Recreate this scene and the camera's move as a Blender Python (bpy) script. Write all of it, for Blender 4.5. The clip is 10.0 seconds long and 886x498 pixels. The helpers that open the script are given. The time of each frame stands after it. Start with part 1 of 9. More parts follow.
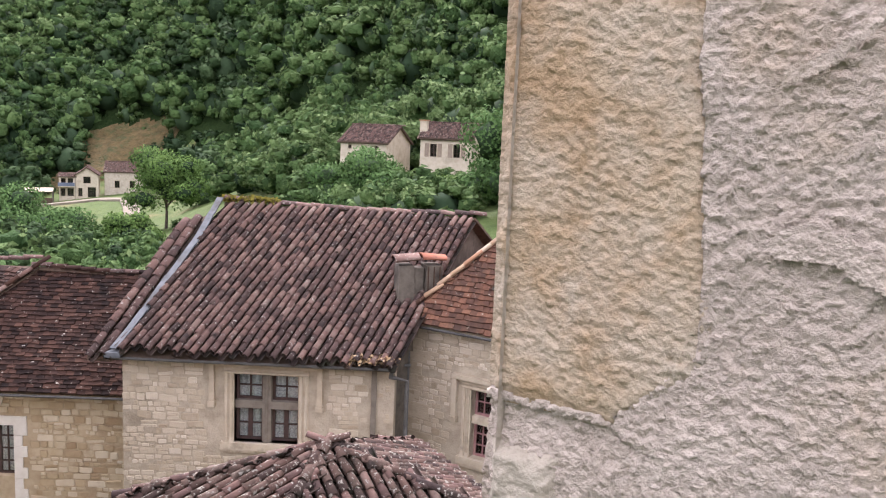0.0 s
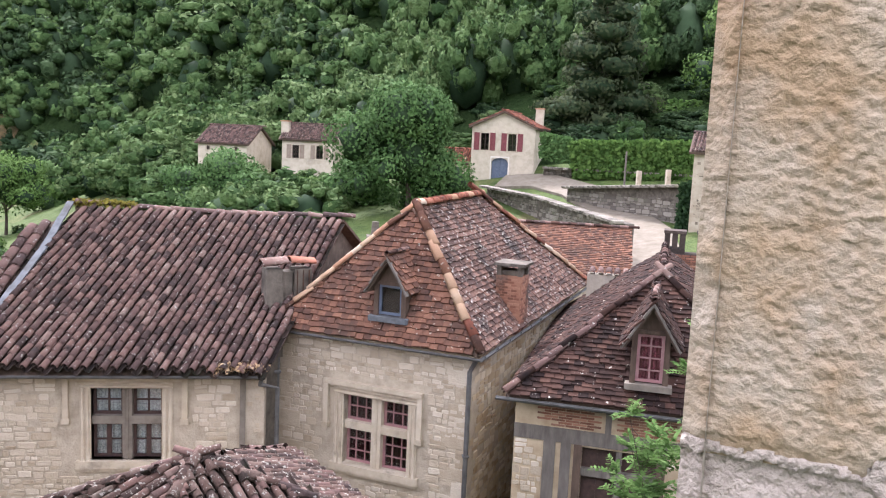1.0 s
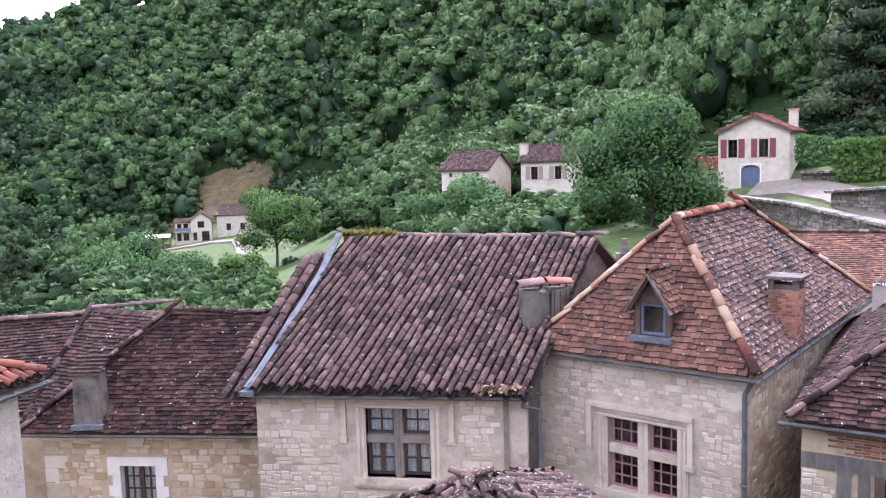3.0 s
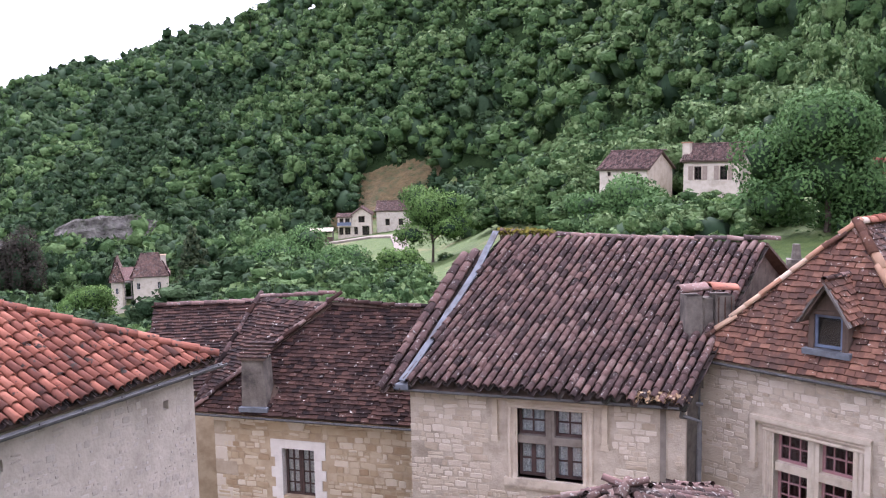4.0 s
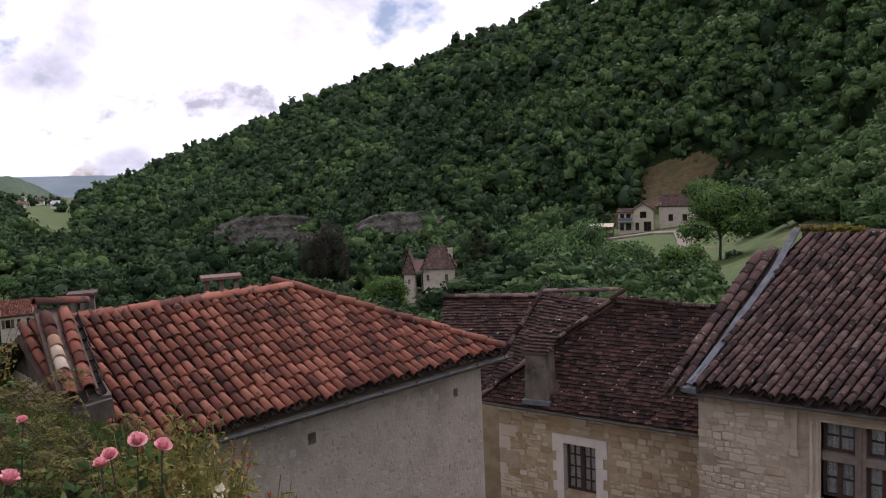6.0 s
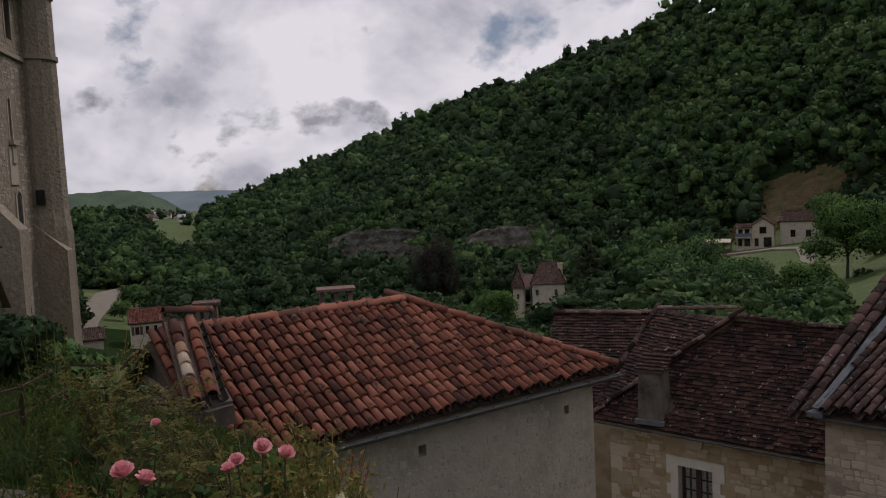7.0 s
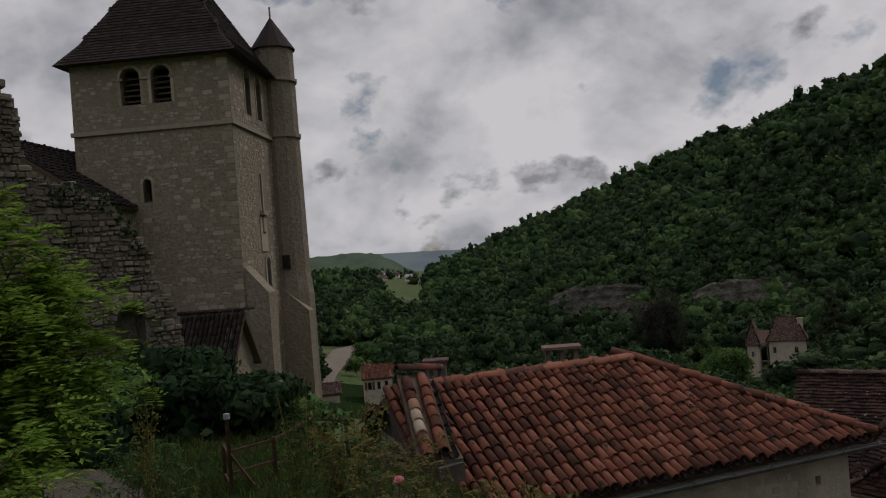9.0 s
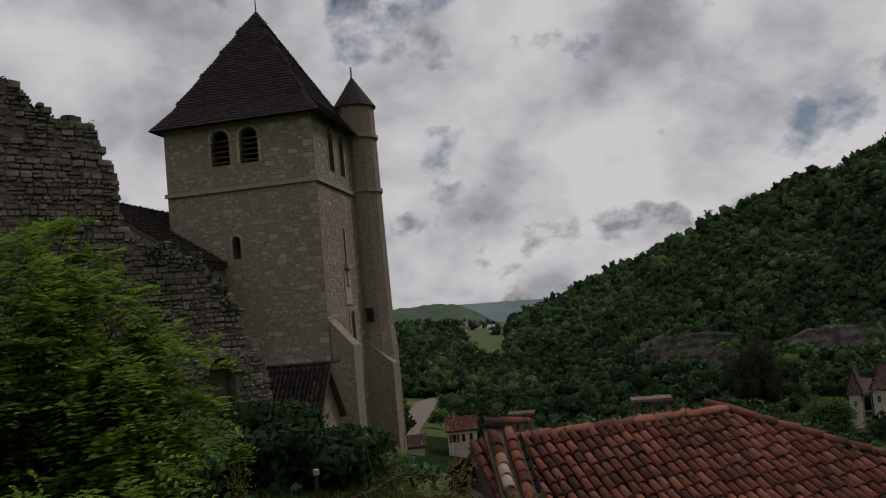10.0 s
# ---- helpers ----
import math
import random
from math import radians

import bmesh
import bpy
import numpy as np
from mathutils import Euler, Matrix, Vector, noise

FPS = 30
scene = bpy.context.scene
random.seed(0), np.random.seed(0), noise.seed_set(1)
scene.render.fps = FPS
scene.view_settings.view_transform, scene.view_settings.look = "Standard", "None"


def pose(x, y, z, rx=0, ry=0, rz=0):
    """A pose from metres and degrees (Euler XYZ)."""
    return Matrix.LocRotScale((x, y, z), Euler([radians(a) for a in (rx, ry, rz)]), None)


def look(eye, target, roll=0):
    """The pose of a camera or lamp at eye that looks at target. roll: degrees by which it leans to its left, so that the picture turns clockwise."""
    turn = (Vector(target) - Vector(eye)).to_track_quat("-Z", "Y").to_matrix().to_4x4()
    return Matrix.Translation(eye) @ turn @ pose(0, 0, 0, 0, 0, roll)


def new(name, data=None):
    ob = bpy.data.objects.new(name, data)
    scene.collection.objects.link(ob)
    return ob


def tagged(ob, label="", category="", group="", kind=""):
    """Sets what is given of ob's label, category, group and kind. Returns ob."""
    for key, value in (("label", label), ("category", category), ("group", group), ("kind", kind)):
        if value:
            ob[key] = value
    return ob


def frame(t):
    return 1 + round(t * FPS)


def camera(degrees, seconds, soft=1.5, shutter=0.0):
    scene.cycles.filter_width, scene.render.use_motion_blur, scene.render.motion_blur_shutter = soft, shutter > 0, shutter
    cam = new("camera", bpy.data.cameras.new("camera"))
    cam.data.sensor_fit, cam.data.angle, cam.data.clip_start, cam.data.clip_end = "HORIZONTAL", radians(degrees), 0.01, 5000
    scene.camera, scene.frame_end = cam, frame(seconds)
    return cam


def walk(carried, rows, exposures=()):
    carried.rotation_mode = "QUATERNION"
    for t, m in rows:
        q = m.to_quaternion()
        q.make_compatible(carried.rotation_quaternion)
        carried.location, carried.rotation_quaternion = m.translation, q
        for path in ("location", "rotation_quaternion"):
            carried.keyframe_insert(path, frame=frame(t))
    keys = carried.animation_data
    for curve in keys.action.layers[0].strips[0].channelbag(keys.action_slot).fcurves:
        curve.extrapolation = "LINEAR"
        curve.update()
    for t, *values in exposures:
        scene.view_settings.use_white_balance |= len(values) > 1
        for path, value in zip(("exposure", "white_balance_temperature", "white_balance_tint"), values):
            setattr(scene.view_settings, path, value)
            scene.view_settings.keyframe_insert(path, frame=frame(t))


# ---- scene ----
cam = camera(55.80, 10.0, soft=1.15)
PATH = [
    (0, pose(0.399, -0.212, 10.037, 82.074, -2.378, 2.280)),
    (0.5, pose(0.351, -0.170, 10.036, 82.210, -3.021, -1.710)),
    (1, pose(0.284, -0.127, 10.027, 82.566, -2.584, -7.071)),
    (1.5, pose(0.156, -0.144, 10.037, 82.829, -1.426, -9.939)),
    (2, pose(0.064, -0.088, 10.023, 82.669, -0.023, -6.328)),
    (2.5, pose(-0.000, -0.000, 10.000, 83.077, 1.467, 1.500)),
    (3, pose(-0.045, 0.069, 10.001, 83.788, 1.680, 8.778)),
    (4.5, pose(-0.138, 0.182, 10.004, 83.740, 1.511, 24.222)),
    (5, pose(-0.168, 0.191, 9.998, 83.712, 2.178, 29.393)),
    (5.5, pose(-0.214, 0.194, 10.003, 83.827, 2.427, 34.132)),
    (7, pose(-0.280, 0.170, 10.009, 85.567, 2.672, 45.827)),
    (7.5, pose(-0.296, 0.157, 10.015, 86.237, 2.950, 49.507)),
    (8, pose(-0.304, 0.142, 10.024, 87.330, 3.371, 53.578)),
    (8.5, pose(-0.326, 0.138, 10.025, 88.701, 3.848, 57.338)),
    (9, pose(-0.321, 0.124, 10.033, 90.372, 4.414, 60.803)),
    (9.5, pose(-0.311, 0.102, 10.045, 92.318, 4.894, 63.741)),
    (10, pose(-0.333, 0.096, 10.064, 94.294, 5.400, 66.415)),
]
walk(cam, PATH, [(0, 1.25, 6300, 25), (1.0, 1.4, 6000, 23), (2.0, 1.0, 5550, 22), (3.0, 1.5, 5450, 32), (4.5, 1.05, 5850, 33), (5.5, 0.22, 6000, 31),
                 (7.0, -1.25, 6350, 21), (7.5, -1.48, 6400, 19), (8.5, -1.55, 6450, 16), (9.5, -1.68, 6480, 15), (10.0, -1.56, 6500, 15)])

# ---- world, sun ----
world = bpy.data.worlds.new("sky")
scene.world = world
world.use_nodes = True
wt = world.node_tree
wt.nodes.clear()


def wn(kind, **inputs):
    n = wt.nodes.new(kind)
    for k, v in inputs.items():
        n.inputs[k].default_value = v
    return n


SUN_AZ, SUN_EL = 12.0, 50.0          # degrees to the left of straight ahead, and up
sky = wn("ShaderNodeTexSky")
sky.sky_type = "NISHITA"
sky.sun_disc = False
sky.sun_elevation = radians(SUN_EL)
sky.sun_rotation = radians(-SUN_AZ)
coord = wn("ShaderNodeTexCoord")
sep = wn("ShaderNodeSeparateXYZ")
wt.links.new(coord.outputs["Generated"], sep.inputs[0])
# project the view of the cloud sheet on a flat ceiling
zmax = wn("ShaderNodeMath"); zmax.operation = "MAXIMUM"; zmax.inputs[1].default_value = 0.0
wt.links.new(sep.outputs["Z"], zmax.inputs[0])
zadd = wn("ShaderNodeMath"); zadd.operation = "ADD"; zadd.inputs[1].default_value = 0.62
wt.links.new(zmax.outputs[0], zadd.inputs[0])
dvx = wn("ShaderNodeMath"); dvx.operation = "DIVIDE"
dvy = wn("ShaderNodeMath"); dvy.operation = "DIVIDE"
for d, ax in ((dvx, "X"), (dvy, "Y")):
    wt.links.new(sep.outputs[ax], d.inputs[0])
    wt.links.new(zadd.outputs[0], d.inputs[1])
flat = wn("ShaderNodeCombineXYZ")
wt.links.new(dvx.outputs[0], flat.inputs[0])
wt.links.new(dvy.outputs[0], flat.inputs[1])
big = wn("ShaderNodeTexNoise", Scale=4.4, Detail=8.0, Roughness=0.55)
fine = wn("ShaderNodeTexNoise", Scale=4.6, Detail=9.0, Roughness=0.55, Distortion=0.1)
puff = wn("ShaderNodeTexNoise", Scale=5.2, Detail=7.0, Roughness=0.52)
for n, at in ((big, (0.0, 0.0, 0.0)), (fine, (3.1, 1.7, 0.4)), (puff, (7.35, 4.1, 1.9))):
    shift = wn("ShaderNodeMapping")
    shift.inputs["Location"].default_value = at
    wt.links.new(flat.outputs[0], shift.inputs["Vector"])
    wt.links.new(shift.outputs[0], n.inputs["Vector"])


def wramp(src, stops):
    r = wn("ShaderNodeValToRGB")
    for i, (p, c) in enumerate(stops):
        e = r.color_ramp.elements[i] if i < 2 else r.color_ramp.elements.new(p)
        e.position, e.color = p, (*c, 1)
    wt.links.new(src, r.inputs[0])
    return r.outputs[0]


def wmix(fac, a, b):
    m = wn("ShaderNodeMix")
    m.data_type = "RGBA"
    wt.links.new(fac, m.inputs["Factor"]); wt.links.new(a, m.inputs["A"]); wt.links.new(b, m.inputs["B"])
    return m.outputs["Result"]


# white broken cloud with grey bellies, dark puffs under it and a few blue gaps
cover = wramp(big.outputs["Fac"], [(0.345, (0, 0, 0)), (0.42, (1, 1, 1))])
tone = wramp(fine.outputs["Fac"], [(0.32, (6.6, 6.9, 7.5)), (0.62, (17.0, 17.0, 17.0)), (0.41, (9.8, 10.1, 10.7)), (0.50, (13.6, 13.8, 14.0))])
dim = wramp(fine.outputs["Fac"], [(0.36, (3.6, 3.8, 4.2)), (0.62, (6.4, 6.6, 7.0))])
under = wramp(puff.outputs["Fac"], [(0.60, (0, 0, 0)), (0.66, (0.9, 0.9, 0.9))])
clouds = wmix(cover, sky.outputs[0], wmix(under, tone, dim))
bg = wn("ShaderNodeBackground", Strength=0.1)
wt.links.new(clouds, bg.inputs["Color"])
wout = wn("ShaderNodeOutputWorld")
wt.links.new(bg.outputs[0], wout.inputs[0])

sun_data = bpy.data.lights.new("sun", "SUN")
sun_data.energy, sun_data.angle, sun_data.color = 3.0, radians(10), (1.0, 0.95, 0.88)
sun = new("sun", sun_data)
az, el = radians(SUN_AZ), radians(SUN_EL)
sun.matrix_world = look((-math.sin(az) * math.cos(el) * 300, math.cos(az) * math.cos(el) * 300, 300 * math.sin(el)), (0, 0, 0))

# ---- materials ----
def ramp_node(t, stops):
    r = t.nodes.new("ShaderNodeValToRGB")
    el = r.color_ramp.elements
    for i, (p, c) in enumerate(stops):
        e = el[i] if i < 2 else el.new(p)
        e.position, e.color = p, (*c, 1)
    return r


def surface(name, stops, scale=6.0, rough=0.9, bump=0.3, fine=60.0, vary=0.0, spots=None, spot_scale=9.0, spot_at=0.66,
            spec=0.25, metal=0.0, stain=None, stain_scale=0.7, stain_at=0.55, glow=0.0, dist=0.01, stretch=(1, 1, 1)):
    """A dry surface: a colour ramp over two scales of noise, a tint for each piece, spots (lichen), stains and fine relief."""
    m = bpy.data.materials.new(name)
    m.use_nodes = True
    t = m.node_tree
    b = t.nodes["Principled BSDF"]
    link = t.links.new
    geo = t.nodes.new("ShaderNodeNewGeometry")
    mp = t.nodes.new("ShaderNodeMapping")
    mp.inputs["Scale"].default_value = stretch
    link(geo.outputs["Position"], mp.inputs["Vector"])
    pos = mp.outputs[0]
    n1 = t.nodes.new("ShaderNodeTexNoise")
    n1.inputs["Scale"].default_value, n1.inputs["Detail"].default_value, n1.inputs["Roughness"].default_value = scale, 6, 0.62
    link(pos, n1.inputs["Vector"])
    fac = n1.outputs["Fac"]
    if vary > 0:
        info = t.nodes.new("ShaderNodeObjectInfo")
        add = t.nodes.new("ShaderNodeMath"); add.operation = "ADD"
        link(info.outputs["Random"], add.inputs[0]); link(geo.outputs["Random Per Island"], add.inputs[1])
        fr = t.nodes.new("ShaderNodeMath"); fr.operation = "FRACT"
        link(add.outputs[0], fr.inputs[0])
        mx = t.nodes.new("ShaderNodeMix")
        mx.inputs["Factor"].default_value = vary
        link(fac, mx.inputs["A"]); link(fr.outputs[0], mx.inputs["B"])
        fac = mx.outputs["Result"]
    r = ramp_node(t, stops)
    link(fac, r.inputs[0])
    col = r.outputs[0]

    def overlay(col, colour, sc, at, soft, detail):
        n = t.nodes.new("ShaderNodeTexNoise")
        n.inputs["Scale"].default_value, n.inputs["Detail"].default_value, n.inputs["Roughness"].default_value = sc, detail, 0.65
        link(geo.outputs["Position"], n.inputs["Vector"])
        k = ramp_node(t, [(at, (0, 0, 0)), (at + soft, (1, 1, 1))])
        link(n.outputs["Fac"], k.inputs[0])
        mx = t.nodes.new("ShaderNodeMix")
        mx.data_type = "RGBA"
        link(k.outputs[0], mx.inputs["Factor"]); link(col, mx.inputs["A"])
        mx.inputs["B"].default_value = (*colour, 1)
        return mx.outputs["Result"]

    if stain:
        col = overlay(col, stain, stain_scale, stain_at, 0.18, 8)
    if spots:
        col = overlay(col, spots, spot_scale, spot_at, 0.05, 3)
    link(col, b.inputs["Base Color"])
    b.inputs["Roughness"].default_value, b.inputs["Metallic"].default_value = rough, metal
    b.inputs["Specular IOR Level"].default_value = spec
    if bump > 0:
        n2 = t.nodes.new("ShaderNodeTexNoise")
        n2.inputs["Scale"].default_value, n2.inputs["Detail"].default_value = fine, 5
        link(geo.outputs["Position"], n2.inputs["Vector"])
        bp = t.nodes.new("ShaderNodeBump")
        bp.inputs["Strength"].default_value, bp.inputs["Distance"].default_value = bump, dist
        link(n2.outputs["Fac"], bp.inputs["Height"]); link(bp.outputs[0], b.inputs["Normal"])
    return m


def leafy(name, stops, scale=0.13, vary=0.45, through_light=0.35, bump=0.0, fine=1.0, dist=0.3):
    """Leaves: hue by leaf and by a broad noise, some light passing through."""
    m = surface(name, stops, scale=scale, rough=0.8, bump=bump, fine=fine, dist=dist, vary=vary, spec=0.07)
    t = m.node_tree
    b = t.nodes["Principled BSDF"]
    tr = t.nodes.new("ShaderNodeBsdfTranslucent")
    src = b.inputs["Base Color"].links[0].from_socket
    t.links.new(src, tr.inputs["Color"])
    mx = t.nodes.new("ShaderNodeMixShader")
    mx.inputs[0].default_value = through_light
    out = t.nodes["Material Output"]
    t.links.new(b.outputs[0], mx.inputs[1]); t.links.new(tr.outputs[0], mx.inputs[2])
    t.links.new(mx.outputs[0], out.inputs["Surface"])
    return m


def glassy(name):
    """Clear window glass: see-through, with a mirror gloss."""
    m = bpy.data.materials.new(name)
    m.use_nodes = True
    t = m.node_tree
    t.nodes.remove(t.nodes["Principled BSDF"])
    a, g = t.nodes.new("ShaderNodeBsdfTransparent"), t.nodes.new("ShaderNodeBsdfGlossy")
    a.inputs["Color"].default_value = (0.86, 0.88, 0.88, 1)
    g.inputs["Roughness"].default_value = 0.04
    f, mx = t.nodes.new("ShaderNodeFresnel"), t.nodes.new("ShaderNodeMixShader")
    f.inputs["IOR"].default_value = 1.5
    t.links.new(f.outputs[0], mx.inputs[0]); t.links.new(a.outputs[0], mx.inputs[1]); t.links.new(g.outputs[0], mx.inputs[2])
    t.links.new(mx.outputs[0], t.nodes["Material Output"].inputs["Surface"])
    return m


MORTAR = surface("lime_mortar", [(0.3, (0.33, 0.28, 0.21)), (0.6, (0.46, 0.40, 0.315))], 4, bump=0.8, fine=26, dist=0.02, stain=(0.26, 0.22, 0.165), stain_scale=1.1, stain_at=0.55)
MORTAR_OCHRE = surface("ochre_mortar", [(0.3, (0.33, 0.25, 0.16)), (0.6, (0.47, 0.38, 0.26))], 3, bump=0.6, fine=40, stain=(0.24, 0.17, 0.11), stain_scale=0.8, stain_at=0.52)
STONE = surface("limestone", [(0.1, (0.33, 0.265, 0.185)), (0.35, (0.46, 0.39, 0.295)), (0.65, (0.53, 0.465, 0.37)), (0.92, (0.63, 0.57, 0.475))], 6, bump=0.7, fine=30, dist=0.02, vary=0.62, stain=(0.33, 0.275, 0.205), stain_scale=1.8, stain_at=0.6)
STONE_OCHRE = surface("ochre_limestone", [(0.1, (0.28, 0.19, 0.11)), (0.4, (0.43, 0.34, 0.22)), (0.65, (0.53, 0.45, 0.33)), (0.9, (0.62, 0.56, 0.45))], 5, bump=0.5, fine=45, vary=0.6, stain=(0.27, 0.18, 0.11), stain_scale=1.3, stain_at=0.6)
DRESSED = surface("dressed_stone", [(0.25, (0.37, 0.31, 0.23)), (0.5, (0.48, 0.415, 0.32)), (0.75, (0.56, 0.50, 0.40))], 4, bump=0.35, fine=50, vary=0.2, stain=(0.22, 0.19, 0.155), stain_scale=2.2, stain_at=0.58)
WHITE_STONE = surface("pale_stone", [(0.3, (0.60, 0.56, 0.50)), (0.7, (0.72, 0.69, 0.63))], 4, bump=0.2, stain=(0.45, 0.42, 0.37), stain_scale=2, stain_at=0.6)
RENDER_GREY = surface("grey_render", [(0.25, (0.355, 0.31, 0.25)), (0.5, (0.46, 0.41, 0.335)), (0.75, (0.54, 0.485, 0.40))], 2.6, bump=0.6, fine=16, dist=0.03, stain=(0.30, 0.265, 0.22), stain_scale=0.7, stain_at=0.54)
RENDER_WHITE = surface("white_render", [(0.25, (0.40, 0.35, 0.27)), (0.6, (0.53, 0.47, 0.375))], 1.8, bump=0.4, fine=20, stain=(0.34, 0.29, 0.22), stain_scale=0.8, stain_at=0.54)
# Soot on chimneys; on the long house gable also painted gap shade.
RENDER_DARK = surface("sooty_shaded_render", [(0.25, (0.060, 0.051, 0.042)), (0.5, (0.125, 0.109, 0.090)), (0.8, (0.215, 0.188, 0.155))], 3.5, bump=0.7, fine=24, stain=(0.040, 0.034, 0.030), stain_scale=2.0, stain_at=0.52)
TILE_BROWN = surface("weathered_canal_tile", [(0.12, (0.034, 0.027, 0.026)), (0.30, (0.080, 0.054, 0.049)), (0.50, (0.136, 0.086, 0.076)), (0.70, (0.182, 0.112, 0.094)), (0.93, (0.26, 0.205, 0.175))], 9, vary=0.6, bump=0.8, fine=35, spots=(0.36, 0.34, 0.31), spot_scale=15, spot_at=0.62, stain=(0.040, 0.035, 0.034), stain_scale=2.6, stain_at=0.56, spec=0.15)
# Channel tiles: grime and moss, with the grooves' shade also in the colour.
TILE_CHANNEL = surface("grimy_shaded_channel_tile", [(0.15, (0.016, 0.014, 0.013)), (0.5, (0.042, 0.031, 0.027)), (0.85, (0.085, 0.060, 0.050))], 9, vary=0.5, bump=0.8, fine=35, stain=(0.022, 0.024, 0.014), stain_scale=3.0, stain_at=0.5, spec=0.1)
TILE_RED = surface("red_canal_tile", [(0.1, (0.050, 0.030, 0.026)), (0.3, (0.150, 0.062, 0.045)), (0.6, (0.265, 0.100, 0.066)), (0.85, (0.36, 0.155, 0.104)), (0.97, (0.46, 0.34, 0.25))], 8, vary=0.62, bump=0.7, fine=35, spots=(0.060, 0.052, 0.044), spot_scale=7, spot_at=0.60, stain=(0.050, 0.043, 0.038), stain_scale=1.0, stain_at=0.555, spec=0.12)
TILE_FLAT = surface("flat_tile", [(0.12, (0.034, 0.024, 0.021)), (0.35, (0.088, 0.048, 0.036)), (0.6, (0.165, 0.082, 0.055)), (0.88, (0.28, 0.148, 0.096))], 7, vary=0.4, bump=0.7, fine=35, spots=(0.42, 0.38, 0.32), spot_scale=13, spot_at=0.645, stain=(0.060, 0.042, 0.034), stain_scale=1.1, stain_at=0.52, spec=0.12)
TILE_FLAT_DARK = surface("dark_flat_tile", [(0.12, (0.009, 0.007, 0.007)), (0.35, (0.026, 0.016, 0.014)), (0.6, (0.052, 0.029, 0.023)), (0.9, (0.10, 0.054, 0.040))], 7, vary=0.5, bump=0.7, fine=35, spots=(0.44, 0.41, 0.36), spot_scale=10, spot_at=0.655, stain=(0.014, 0.012, 0.012), stain_scale=1.3, stain_at=0.53, spec=0.1)
HIP_TILE = surface("pale_hip_tile", [(0.2, (0.34, 0.16, 0.095)), (0.5, (0.48, 0.33, 0.22)), (0.8, (0.60, 0.52, 0.42))], 5, vary=0.7, bump=0.4, spots=(0.20, 0.18, 0.14), spot_scale=8, spot_at=0.64)
BRICK = surface("red_brick", [(0.15, (0.13, 0.062, 0.042)), (0.5, (0.26, 0.12, 0.078)), (0.85, (0.36, 0.20, 0.135))], 9, vary=0.6, bump=0.5, stain=(0.085, 0.065, 0.055), stain_scale=2.0, stain_at=0.52)
ZINC = surface("zinc", [(0.3, (0.085, 0.095, 0.105)), (0.7, (0.16, 0.17, 0.185))], 5, rough=0.8, bump=0.5, fine=12, spec=0.15, metal=0.1, stain=(0.07, 0.068, 0.065), stain_scale=2.2, stain_at=0.52)
LEAD_DARK = surface("dark_gutter_metal", [(0.3, (0.085, 0.084, 0.082)), (0.7, (0.16, 0.158, 0.155))], 5, rough=0.65, bump=0.2, spec=0.3, metal=0.3)
TIMBER = surface("grey_oak", [(0.25, (0.085, 0.075, 0.066)), (0.55, (0.155, 0.138, 0.120)), (0.8, (0.24, 0.21, 0.178))], 9, bump=0.5, fine=70, stretch=(1, 1, 0.25))
TIMBER_BROWN = surface("brown_oak", [(0.25, (0.06, 0.042, 0.032)), (0.6, (0.115, 0.08, 0.06))], 10, bump=0.4, stretch=(1, 1, 0.3))
PAINT_BROWN = surface("dark_brown_paint", [(0.3, (0.045, 0.03, 0.026)), (0.7, (0.085, 0.052, 0.045))], 12, rough=0.6, bump=0.1)
PAINT_MAROON = surface("maroon_paint", [(0.3, (0.135, 0.035, 0.042)), (0.7, (0.20, 0.062, 0.068))], 6, rough=0.6, bump=0.15)
PAINT_BLUE = surface("blue_grey_paint", [(0.3, (0.085, 0.11, 0.16)), (0.7, (0.14, 0.17, 0.23))], 5, rough=0.6, bump=0.15)
PAINT_TAUPE = surface("taupe_paint", [(0.3, (0.22, 0.17, 0.13)), (0.7, (0.31, 0.25, 0.2))], 5, rough=0.7, bump=0.15)
PAINT_ROSE = surface("rose_paint", [(0.3, (0.30, 0.06, 0.09)), (0.7, (0.42, 0.11, 0.15))], 8, rough=0.6, bump=0.1)
PAINT_GREY = surface("grey_paint", [(0.3, (0.33, 0.34, 0.36)), (0.7, (0.46, 0.47, 0.49))], 6, rough=0.5, bump=0.1)
CURTAIN = surface("lace_curtain", [(0.38, (0.48, 0.50, 0.51)), (0.6, (0.86, 0.87, 0.87))], 26, rough=1, bump=0.2, fine=90)
CURTAIN_RED = surface("dark_red_curtain", [(0.35, (0.030, 0.008, 0.011)), (0.65, (0.062, 0.016, 0.02))], 14, rough=1, bump=0.2)
# Near-black colour that stands in for the shade inside rooms and openings.
ROOM_SHADE = surface("unlit_interior_shade", [(0.3, (0.015, 0.014, 0.013)), (0.7, (0.035, 0.032, 0.03))], 3, rough=1, bump=0)
GLASS = glassy("window_glass")
RUST = surface("rusty_iron", [(0.3, (0.035, 0.022, 0.016)), (0.7, (0.10, 0.052, 0.032))], 14, rough=0.8, bump=0.3, metal=0.2)
BARK = surface("bark", [(0.3, (0.045, 0.035, 0.027)), (0.7, (0.12, 0.095, 0.075))], 6, bump=0.9, fine=24, stretch=(1, 1, 0.3))
LEAF = leafy("broad_leaves", [(0.25, (0.042, 0.086, 0.030)), (0.5, (0.076, 0.148, 0.048)), (0.75, (0.125, 0.215, 0.076))], scale=0.4, vary=0.35, through_light=0.25)
LEAF_DARK = leafy("dark_leaves", [(0.25, (0.012, 0.026, 0.012)), (0.5, (0.024, 0.052, 0.022)), (0.75, (0.045, 0.085, 0.034))])
